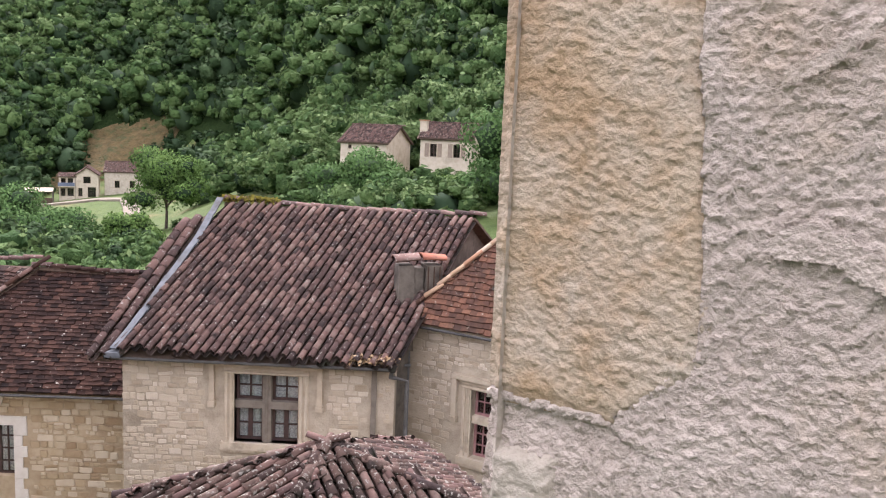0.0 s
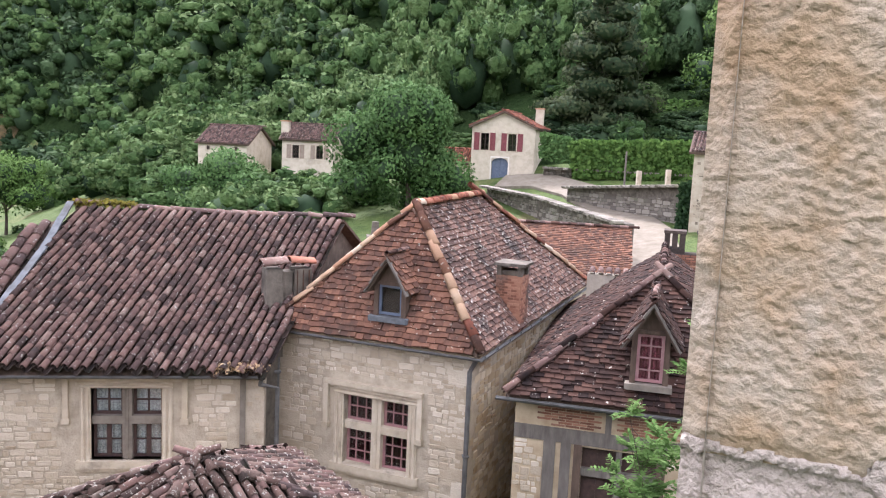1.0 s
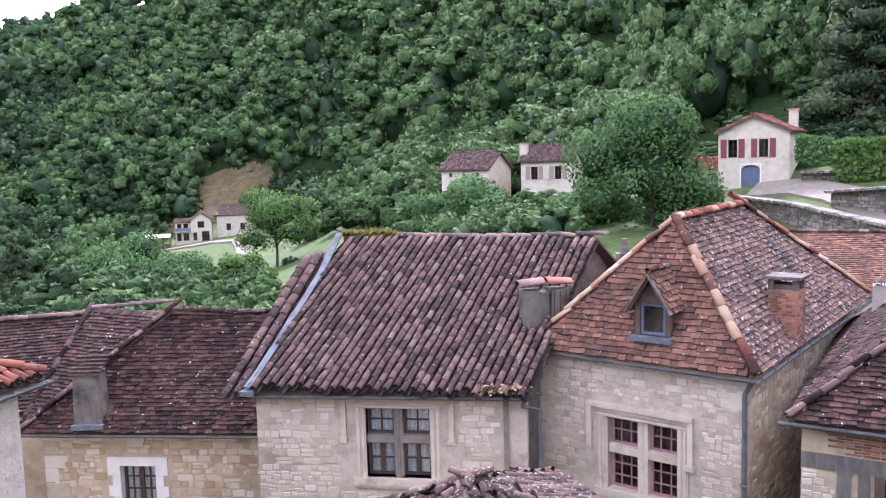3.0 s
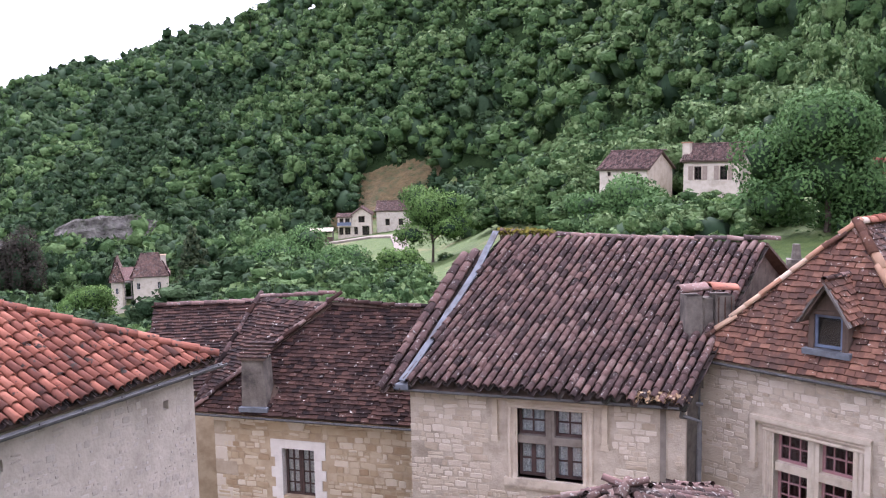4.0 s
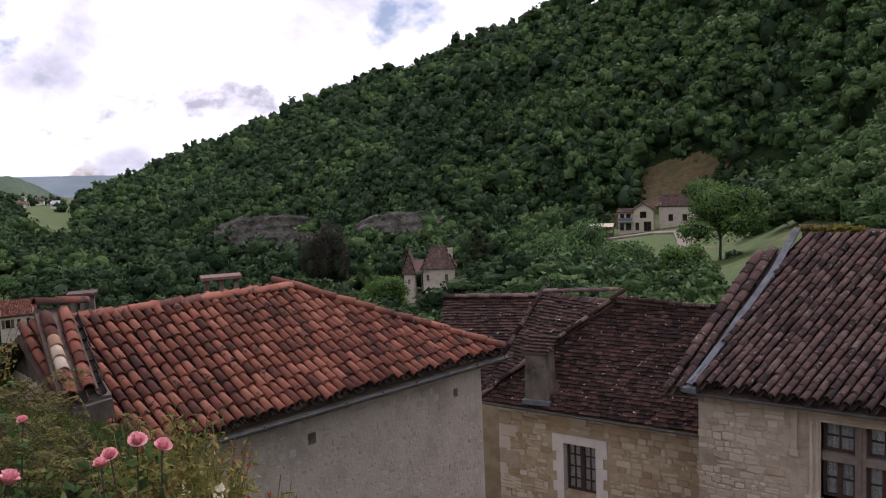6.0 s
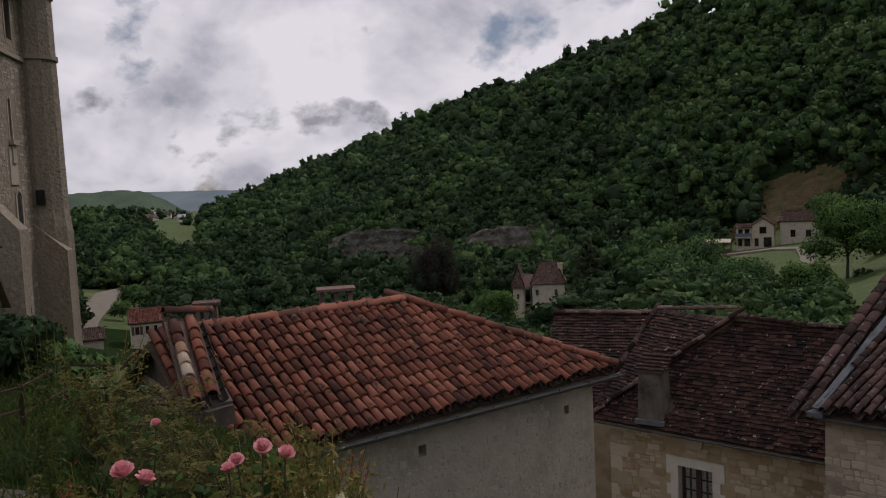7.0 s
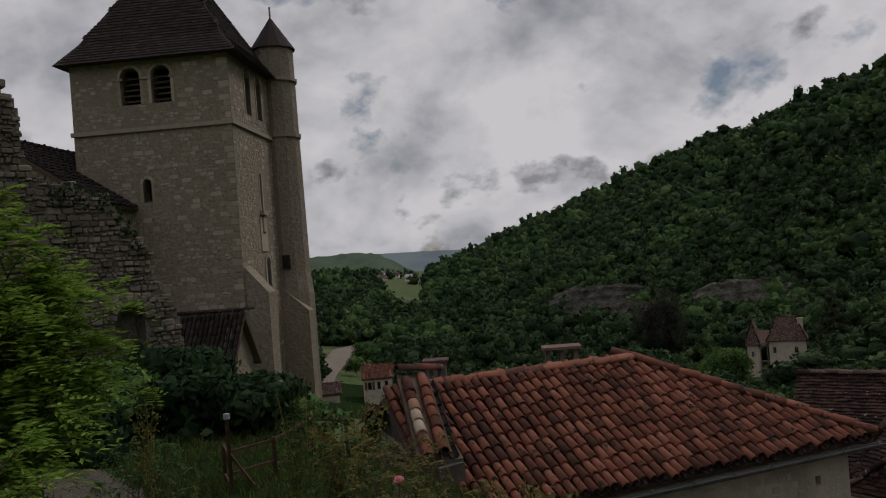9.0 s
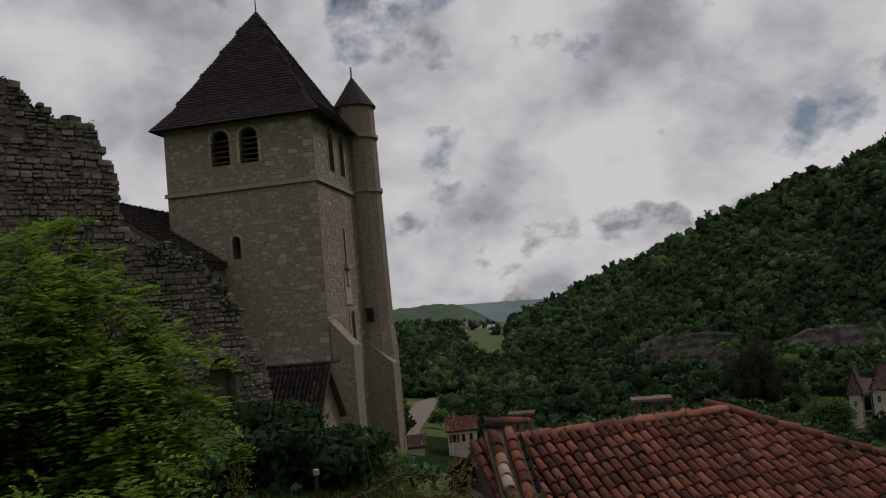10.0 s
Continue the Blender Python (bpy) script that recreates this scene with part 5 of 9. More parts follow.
    lay(house, "tile", "verge_tiling", over, 40)
    lay(house, "channel_tile", "verge_channel", under, 0)
    lay(house, "ridge_tile", "verge_ridge", ridge_row(t0, t1, CANAL_RED, rnd, 0.3, 0.07, size=1.1), 20)
    part("verge", Shape().prism([s0, s1, t1, t0], (0, 0, -0.12)), TIMBER_BROWN, house)
    g = Shape().prism([(-9.9, 5.1, 5.5), (-9.9, 5.1, 7.36), (-11.75, 5.5, 8.12), (-14.0, 5.95, 7.2), (-14.0, 5.95, 4)], (0.05, 0.42, 0))
    part("gable", g, RENDER_DARK, house, "dark rubble gable wall")
    gf = Face((-14.0, 5.95), (4.1, -0.85))
    lay(house, "stone", "gable_stonework", rubble(gf, 0.1, 4.1, 5.5, 7.3, [], STONES_OCHRE, rnd, 0.12, 0.22), 60)
    part("footing", Shape().box((-10.1, 5.05, 6.6), (0.36, 0.05, 0), (-0.05, 0.4, 0), (0, 0, 0.72)), RENDER_DARK, house)
    # chimneys on the far slope
    for x, y, z, wide, zb in ((-12.75, 9.45, 8.0, 0.62, 7.2), (-15.1, 8.15, 7.75, 0.42, 6.0)):
        cf = Face((x - 0.2, y - 0.28), (0.55, 0.835))
        ch = part("chimney", Shape().box(cf.p(0, 0, zb), cf.e * wide, cf.n * 0.4, (0, 0, z - zb - 0.2)), RENDER_DARK, house, "sooty rendered chimney with slab")
        q = Shape()
        for k in range(3):
            q.prism([cf.p(k * (wide - 0.1) / 2, 0.03, z - 0.2), cf.p(k * (wide - 0.1) / 2 + 0.1, 0.03, z - 0.2), cf.p(k * (wide - 0.1) / 2 + 0.09, 0.06, z + 0.12), cf.p(k * (wide - 0.1) / 2 + 0.01, 0.06, z + 0.12)], cf.n * 0.3)
        part("vent", q, RENDER_DARK, ch)
        part("slab", Shape().box(cf.p(-0.05, -0.04, z + 0.12), cf.e * (wide + 0.1), cf.n * 0.48, (0, 0, 0.05)), TILE_BROWN, ch)
    part("lamp_bracket", Shape().tube([(-10.9, 5.2, 7.2), (-10.95, 4.95, 7.25), (-10.95, 4.9, 7.15)], 0.02, 6).box((-11.0, 4.85, 7.03), (0.1, 0, 0), (0, 0.1, 0), (0, 0, 0.12)), RUST, house)
    # rubble showing faintly through the render
    lay(house, "stone", "stonework", rubble(fr, -1.5, 5.68, 2.5, 6.5, [(1.9, 2.2, 5.95, 6.3), (4.92, 5.2, 5.95, 6.3)], [stone_mesh("stone", RENDER_STONE, 60 + i) for i in range(6)], rnd, 0.07, 0.17, proud=0.009, gap=0.05, keep=0.55, aspect=(0.8, 1.6)), 250)
    return house


red_roof_house()


# ---- the low roof below the terrace ----
def low_roof():
    rnd = random.Random(16)
    house = thing("house", (-1.4, 9.4, 0), "low hipped house roof with mossy canal tiles below terrace", "house", "village houses")
    T = Vector((-1.45, 10.7, 5.72))
    Lf, Rt, Fr, Bk = Vector((-4.3, 10.45, 4.90)), Vector((1.4, 10.35, 4.80)), Vector((-2.15, 8.1, 4.62)), Vector((-0.4, 13.6, 4.75))
    faces = [[Lf, Fr, T], [Fr, Rt, T], [Rt, Bk, T], [Bk, Lf, T]]
    roof_deck(house, faces)
    pcs = []
    for f in faces:
        pcs += roof_face(f, CANAL_LOW, rnd, 0.165, 0.25, 0.04, canal=True, stagger=False, loose=0.03)
    lay(house, "tile", "tiling", pcs, 300)
    und = []
    for k, (me, m) in enumerate(pcs):
        x, y, z = [Vector((m[0][c], m[1][c], m[2][c])) for c in range(3)]
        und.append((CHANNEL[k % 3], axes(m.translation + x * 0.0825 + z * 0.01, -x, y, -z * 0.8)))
    lay(house, "channel_tile", "channel_tiling", und, 0)
    lay(house, "ridge_tile", "ridge", ridge_row(Lf, T, CANAL_LOW, rnd, 0.27, 0.05, size=1.1) + ridge_row(Fr, T, CANAL_LOW, rnd, 0.27, 0.05, size=1.25) + ridge_row(Rt, T, CANAL_LOW, rnd, 0.27, 0.05, size=1.1), 50)
    s = Shape()
    W4 = [Lf.lerp(T, 0.08), Fr.lerp(T, 0.08), Rt.lerp(T, 0.08), Bk.lerp(T, 0.08)]
    for a, b in zip(W4, W4[1:] + W4[:1]):
        s.prism([(a.x, a.y, -0.5), (b.x, b.y, -0.5), (b.x, b.y, 4.8), (a.x, a.y, 4.8)], ((T.x - a.x) * 0.1, (T.y - a.y) * 0.1, 0))
    part("wall", s, MORTAR_OCHRE, house)
    return house


low_roof()

# ---- church tower ----
def arch_prism(s, fr, uc, half, z0, z1, pointed, w0, w1, n=6):
    """An arched opening's filling, or its frame when used as a cutter's shape."""
    pts = [fr.p(uc - half, w0, z0), fr.p(uc + half, w0, z0)]
    for k in range(n + 1):
        a = math.pi * k / n
        x = math.cos(a) * half
        h = math.sin(a) * half * (1.0 if not pointed else 1.0)
        if pointed:
            h = half * 1.9 * (1 - abs(x) / half) ** 0.6
        pts.append(fr.p(uc + x, w0, z1 - (half * (1.9 if pointed else 1.0)) + h))
    return s.prism(pts, fr.n * (w1 - w0))


def arch_frame(s, fr, uc, half, z0, z1, w0, w1, wide=0.16, n=8):
    """Voussoirs and jambs round an arched opening."""
    s.box(fr.p(uc - half - wide, w0, z0), fr.e * wide, fr.n * (w1 - w0), (0, 0, z1 - half - z0))
    s.box(fr.p(uc + half, w0, z0), fr.e * wide, fr.n * (w1 - w0), (0, 0, z1 - half - z0))
    zc = z1 - half
    for k in range(n):
        a, b = math.pi * k / n, math.pi * (k + 1) / n
        q = [fr.p(uc + r * math.cos(t), w0, zc + r * math.sin(t)) for r, t in ((half, a), (half + wide, a), (half + wide, b), (half, b))]
        s.prism(q, fr.n * (w1 - w0))
    return s


def church_tower():
    rnd = random.Random(21)
    f, r = Vector((0.555, 0.832, 0)), Vector((-0.832, 0.555, 0))
    Lc = Vector((-43.29, 4.61, 0))
    S = 7.7
    K = Lc + f * S
    tower = thing("church_tower", (*(Lc + f * S / 2 + r * S / 2).xy, 1.0), "tall stone church tower with pyramid roof and stair turret", "tower")
    front, right = Face(Lc, (f.x, f.y)), Face(K, (r.x, r.y))
    bells = [(2.93, 0.48, 18.2, 19.95), (4.42, 0.48, 18.2, 19.95)]
    s = Shape()
    holes = [(u - h, u + h, a, b) for u, h, a, b in bells] + [(3.20, 3.62, 13.55, 14.65)]
    panel(s, front, 0, S, -6, 20.4, holes, 0, 0.9)
    wins = [(2.75, 0.42, 17.75, 20.1), (4.6, 0.42, 17.75, 20.1)]
    panel(s, right, 0.9, S, -6, 20.4, [(u - h, u + h, a, b) for u, h, a, b in wins] + [(3.62, 3.98, 12.95, 14.9)], 0, 0.9)
    s.box(front.p(0, 0.9, -6), f * 0.9, r * (S - 0.9), (0, 0, 26.4))
    s.box(front.p(0.9, S - 0.9, -6), f * (S - 1.8), r * 0.9, (0, 0, 26.4))
    part("wall", s, TOWER_WALL, tower)
    part("dark_room", Shape().box(front.p(1.0, 1.3, 12), f * 5.4, r * 5.2, (0, 0, 8.2)), ROOM_SHADE, tower)
    q = Shape()
    q.box(front.p(-0.1, -0.12, 16.9), f * (S + 0.22), r * 0.14, (0, 0, 0.2))
    q.box(right.p(0.02, -0.12, 16.9), r * S, -f * 0.14, (0, 0, 0.2))
    part("string_course", q, TOWER_STONE, tower)
    for u, h, a, b in bells:
        w = part("window", arch_frame(Shape(), front, u, h, a, b + 0.02, -0.02, 0.3, 0.13), TOWER_STONE, tower, "round-arched belfry opening")
        c = Shape()
        for k in range(5):
            z = a + 0.15 + k * 0.27
            c.box(front.p(u - h, 0.25, z), f * 2 * h, r * 0.22 + Vector((0, 0, 0.12)), (0, 0, 0.03))
        part("louvre", c, TIMBER_BROWN, w)
    for u, b in ((2.3, 0.28), (3.42, 0.55), (4.84, 0.28)):
        part("impost", Shape().box(front.p(u, -0.07, 19.35), f * b, r * 0.1, (0, 0, 0.12)), TOWER_STONE, tower)
    for u, h, a, b in wins:
        part("window", arch_frame(Shape(), right, u, h, a, b + 0.02, -0.03, 0.3, 0.14), TOWER_STONE, tower, "tall round-arched belfry opening")
    part("window", arch_frame(Shape(), front, 3.41, 0.21, 13.55, 14.66, -0.025, 0.3, 0.14), TOWER_STONE, tower, "small pointed lancet")
    nich = part("niche", arch_frame(Shape(), right, 3.8, 0.18, 12.95, 14.92, -0.03, 0.25, 0.12), TOWER_STONE, tower, "slit with carved bracket")
    part("bracket", Shape().box(right.p(3.4, -0.22, 12.75), r * 0.8, -f * 0.24, (0, 0, 0.22)).prism([right.p(3.55, -0.12, 11.9), right.p(4.05, -0.12, 11.9), right.p(4.05, -0.12, 12.75), right.p(3.55, -0.12, 12.75)], -f * 0.14), TOWER_STONE, nich)
    part("panel", Shape().box(right.p(3.2, -0.05, 10.9), r * 1.1, -f * 0.06, (0, 0, 1.75)), TOWER_STONE, tower)
    pw = part("window", arch_frame(Shape(), right, 4.1, 0.34, 3.6, 10.6, -0.06, 0.2, 0.18, 10), TOWER_STONE, tower, "tall pointed window in deep frame")
    # The pointed window is filled with the same near-black shade colour.
    part("glazing", arch_prism(Shape(), right, 4.1, 0.34, 3.6, 10.58, True, 0.0, -0.02), ROOM_SHADE, pw)
    # flared pyramid roof
    ctr = Lc + f * S / 2 + r * S / 2
    ring = []
    for half, z in ((S / 2 + 0.55, 20.25), (S / 2 - 0.35, 21.35), (0.02, 27.2)):
        ring.append([ctr + f * (half * a) + r * (half * b) + Vector((0, 0, z)) for a, b in ((-1, -1), (1, -1), (1, 1), (-1, 1))])
    rs = Shape()
    rs.add([p for q in ring for p in q], [(i + 4 * k, (i + 1) % 4 + 4 * k, (i + 1) % 4 + 4 * k + 4, i + 4 * k + 4) for k in range(2) for i in range(4)] + [(3, 2, 1, 0)])
    part("roof", rs, TOWER_ROOF, tower)
    part("finial", Shape().tube([ctr + Vector((0, 0, 27.1)), ctr + Vector((0, 0, 28.5))], 0.04, 6, 0.015).box(ctr + Vector((-0.02, -0.3, 28.05)), (0.04, 0, 0), (0, 0.6, 0), (0, 0, 0.05)), RUST, tower)
    tiles = []
    big = [slab_mesh("tile", TOWER_ROOF, 0.26, 0.36, 0.02)]
    for k in (0, 1):
        for i in (0, 1):
            a, b, c, d = ring[k][i], ring[k][(i + 1) % 4], ring[k + 1][(i + 1) % 4], ring[k + 1][i]
            tiles += roof_face([a, b, c, d], big, rnd, 0.27, 0.2, 0.015)
    lay(tower, "tile", "tiling", tiles, 0)
    # stair turret
    T = Vector((-45.1, 15.3, 0))
    def oct(rad, z, n=12):
        return [T + Vector((rad * math.cos(2 * math.pi * k / n), rad * math.sin(2 * math.pi * k / n), z)) for k in range(n)]
    ts = Shape()
    levels = [(1.32, -8), (1.32, 8.5), (1.2, 9.6), (1.14, 17.2), (1.12, 22.1)]
    for i, (rad, z) in enumerate(levels):
        ts.v += [tuple(p) for p in oct(rad, z)]
    for k in range(len(levels) - 1):
        ts.f += [(k * 12 + i, k * 12 + (i + 1) % 12, (k + 1) * 12 + (i + 1) % 12, (k + 1) * 12 + i) for i in range(12)]
    tur = part("turret", ts, TOWER_WALL, tower)
    for za, zb in ((17.1, 17.32), (20.2, 20.36)):
        part("band", Shape().tube([T + Vector((0, 0, za)), T + Vector((0, 0, zb))], 1.24, 12), TOWER_STONE, tur)
    cone = Shape()
    cone.add(oct(1.27, 22.05) + [T + Vector((0, 0, 23.95))], [(i, (i + 1) % 12, 12) for i in range(12)] + [tuple(reversed(range(12)))])
    part("turret_roof", cone, TOWER_ROOF, tur)
    part("finial", Shape().tube([T + Vector((0, 0, 23.9)), T + Vector((0, 0, 24.5))], 0.05, 6), TOWER_STONE, tur)
    # Near-black block on the shaft: an opening's shade done as colour.
    part("opening", Shape().box(T + Vector((0.80, -0.52, 9.9)), (0.2, 0.34, 0), (0.34, -0.2, 0), (0, 0, 0.75)), ROOM_SHADE, tur)
    # stepped buttresses
    def buttress(u, wide, out, z1, z2, fr, d, inn):
        b = Shape()
        b.box(fr.p(u, -out, -6), d * wide, inn * out, (0, 0, z1 + 6))
        b.prism([fr.p(u, -out, z1), fr.p(u, 0, z1), fr.p(u, 0, z2)], d * wide)
        return part("buttress", b, TOWER_WALL, tower)
    buttress(0.12, 1.2, 1.1, 8.9, 10.2, right, r, -f)
    buttress(6.0, 1.0, 1.5, 7.6, 9.0, right, r, -f)
    part("shaft", Shape().tube([T + Vector((0.9, 0.75, -9)), T + Vector((0.6, 0.55, 8.0))], 0.3, 6), TOWER_STONE, tower)
    st = rubble(front, 0.05, S - 0.05, 7.5, 20.3, [(u - h - 0.15, u + h + 0.15, a, b + 0.15) for u, h, a, b in bells] + [(3.0, 3.8, 13.5, 14.9), (-1, 9, 16.85, 17.15)], TOWER_STONES, rnd, 0.12, 0.28, proud=0.012, gap=0.04, keep=0.45)
    st += rubble(right, 0.05, S - 0.6, 4.0, 20.3, [(u - h - 0.15, u + h + 0.15, a, b + 0.15) for u, h, a, b in wins] + [(3.1, 4.7, 3.5, 15), (-1, 9, 16.85, 17.15)], TOWER_STONES, rnd, 0.12, 0.26, proud=0.014, gap=0.035, keep=0.6)
    st += quoins(front, S, -1, 4, 20.2, TOWER_STONES, rnd, 0.03)
    lay(tower, "stone", "stonework", st, 200)
    return tower


TOWER_WALL = surface("tower_rubble", [(0.25, (0.175, 0.145, 0.107)), (0.5, (0.27, 0.228, 0.172)), (0.75, (0.36, 0.31, 0.24))], 5, bump=1.0, fine=7, dist=0.08, stain=(0.24, 0.20, 0.155), stain_scale=0.45, stain_at=0.50)
TOWER_STONE = surface("tower_dressings", [(0.2, (0.23, 0.195, 0.148)), (0.8, (0.46, 0.40, 0.315))], 3, bump=0.5, fine=20, vary=0.5)
TOWER_ROOF = surface("tower_roof_tile", [(0.2, (0.022, 0.017, 0.017)), (0.6, (0.042, 0.031, 0.030)), (0.9, (0.07, 0.052, 0.047))], 3, bump=0.5, fine=10, vary=0.6)
TOWER_STONES = [stone_mesh("stone", TOWER_STONE, 80 + i) for i in range(5)]
church_tower()


# ---- nave roof and lean-to at the foot of the tower ----
def simple_house(name, o, e, wide, deep, z0, ze, zr, label, wall, tiles, rnd, openings=(), shutters=None, front_gable=False, over=0.3, group="village houses", stones=None, pitch=0.205, course=0.34, chimneys=()):
    """A plain house: thick walls, real openings with frames and shutters, tiled saddle roof."""
    o = Vector((o[0], o[1], 0))
    fr = Face(o, e)
    house = thing(name, (*fr.p(wide / 2, deep / 2, 0).xy, z0), label, "house", group)
    side = Face(fr.p(wide, 0, 0), (fr.n.x, fr.n.y))
    s = Shape()
    holes = [(a, b, c, d) for a, b, c, d, *_ in openings]
    panel(s, fr, 0, wide, z0 - 3, ze, holes, 0, 0.4)
    s.box(side.p(0.4, 0, z0 - 3), side.e * (deep - 0.4), side.n * 0.4, (0, 0, ze - z0 + 3))
    s.box(fr.p(0, 0.4, z0 - 3), fr.n * (deep - 0.4), fr.e * 0.4, (0, 0, ze - z0 + 3))
    s.box(fr.p(0.4, deep - 0.4, z0 - 3), fr.e * (wide - 0.8), fr.n * 0.4, (0, 0, ze - z0 + 3))
    if front_gable:
        s.prism([fr.p(0, 0, ze), fr.p(wide, 0, ze), fr.p(wide / 2, 0, zr - 0.05)], fr.n * 0.4)
        polys = []
        sl = (zr - ze) / (wide / 2)
        for sd in (0, 1):
            ue = -over if sd == 0 else wide + over
            p = [fr.p(ue, -over, ze - sl * over), fr.p(ue, deep + over, ze - sl * over), fr.p(wide / 2, deep + over, zr), fr.p(wide / 2, -over, zr)]
            polys.append(p if sd == 0 else [p[1], p[0], p[3], p[2]])
        ridge = (fr.p(wide / 2, -over, zr), fr.p(wide / 2, deep + over, zr))
    else:
        for u in (0, wide - 0.4):
            s.prism([fr.p(u, 0, ze), fr.p(u, deep, ze), fr.p(u, deep / 2, zr - 0.05)], fr.e * 0.4)
        sl = (zr - ze) / (deep / 2)
        polys = [[fr.p(-over, -over, ze - sl * over), fr.p(wide + over, -over, ze - sl * over), fr.p(wide + over, deep / 2, zr), fr.p(-over, deep / 2, zr)],
                 [fr.p(wide + over, deep + over, ze - sl * over), fr.p(-over, deep + over, ze - sl * over), fr.p(-over, deep / 2, zr), fr.p(wide + over, deep / 2, zr)]]
        ridge = (fr.p(-over, deep / 2, zr), fr.p(wide + over, deep / 2, zr))
    part("wall", s, wall, house)
    roof_deck(house, polys, 0.14)
    canal = pitch > 0.18
    pcs = roof_face(polys[0], tiles, rnd, pitch, course, 0.03, canal=canal, stagger=not canal) + roof_face(polys[1], tiles, rnd, pitch, course, 0.03, canal=canal, stagger=not canal)
    lay(house, "tile", "tiling", pcs, 0)
    lay(house, "ridge_tile", "ridge", ridge_row(*ridge, tiles if canal else HIPS_DARK, rnd, 0.36, 0.05), 0)
    for a, b, c, d, kind in openings:
        w = Shape()
        for q in ((a - 0.1, a, c, d), (b, b + 0.1, c, d), (a - 0.1, b + 0.1, d, d + 0.12), (a - 0.14, b + 0.14, c - 0.1, c)):
            w.box(fr.p(q[0], -0.03, q[2]), fr.e * (q[1] - q[0]), fr.n * 0.2, (0, 0, q[3] - q[2]))
        win = part("door" if kind in ("door", "arch") else "window", w, WHITE_STONE if kind == "arch" else DRESSED, house)
        if kind == "arch":
            half, um = (b - a) / 2, (a + b) / 2
            zc = d - half * 0.6
            for sd in (-1, 1):
                arc = [fr.p(um + sd * half * math.cos(math.pi * k / 12), 0.02, zc + half * 0.6 * math.sin(math.pi * k / 12)) for k in range(7)]
                part("spandrel", Shape().prism([fr.p(um + sd * half, 0.02, d + 0.002)] + arc, fr.n * 0.3), wall, win)
            for sd in (-1, 1):
                g = Shape().box(fr.p(um - half if sd < 0 else um + 0.01, 0.2, c), fr.e * (half - 0.01), fr.n * 0.06, (0, 0, d - c - 0.02))
                for zz, hh in ((0.12, 0.7), (0.95, 0.75)):
                    g.box(fr.p(um - half + 0.1 if sd < 0 else um + 0.12, 0.17, c + zz), fr.e * (half - 0.24), fr.n * 0.03, (0, 0, hh))
                part("leaf", g, PAINT_BLUE, win)
        elif kind == "door":
            g = Shape().box(fr.p(a, 0.15, c), fr.e * (b - a), fr.n * 0.06, (0, 0, d - c))
            for k in range(3):
                g.box(fr.p(a + 0.06 + k * (b - a - 0.06) / 3, 0.12, c + 0.1), fr.e * ((b - a) / 3 - 0.1), fr.n * 0.03, (0, 0, (d - c) * 0.5))
            part("leaf", g, PAINT_BLUE, win)
        else:
            casement(win, fr, a, b, c, d, 0.15, PAINT_BROWN, (2, 3, 0.05), None, "", rail=0.06)
        if shutters and kind == "shut":
            for a0, b0 in ((a - 0.12 - (b - a) * 0.62, a - 0.1), (b + 0.1, b + 0.12 + (b - a) * 0.62)):
                g = Shape().box(fr.p(a0, -0.06, c - 0.02), fr.e * (b0 - a0), fr.n * 0.035, (0, 0, d - c + 0.06))
                for zz in (0.2, 0.75):
                    g.box(fr.p(a0 + 0.03, -0.08, c + (d - c) * zz), fr.e * (b0 - a0 - 0.06), fr.n * 0.02, (0, 0, 0.09))
                part("shutter", g, shutters, win)
    for u, w, zc, cw in chimneys:
        ch = part("chimney", Shape().box(fr.p(u, w, ze), fr.e * cw, fr.n * cw, (0, 0, zc - ze)), RENDER_WHITE, house, "rendered chimney")
        part("cap", Shape().box(fr.p(u - 0.08, w - 0.08, zc), fr.e * (cw + 0.16), fr.n * (cw + 0.16), (0, 0, 0.12)), HIP_TILE, ch)
    if stones:
        lay(house, "stone", "stonework", rubble(fr, 0.05, wide - 0.05, z0, ze - 0.1, [(h[0] - 0.16, h[1] + 0.16, h[2] - 0.12, h[3] + 0.14) for h in holes], stones[0], rnd, 0.11, 0.27, proud=0.02, gap=0.05, keep=stones[1], aspect=(0.8, 1.9)), 150)
    return house


STONES_BARN = [stone_mesh("stone", BARN_STONE, 140 + i) for i in range(8)]


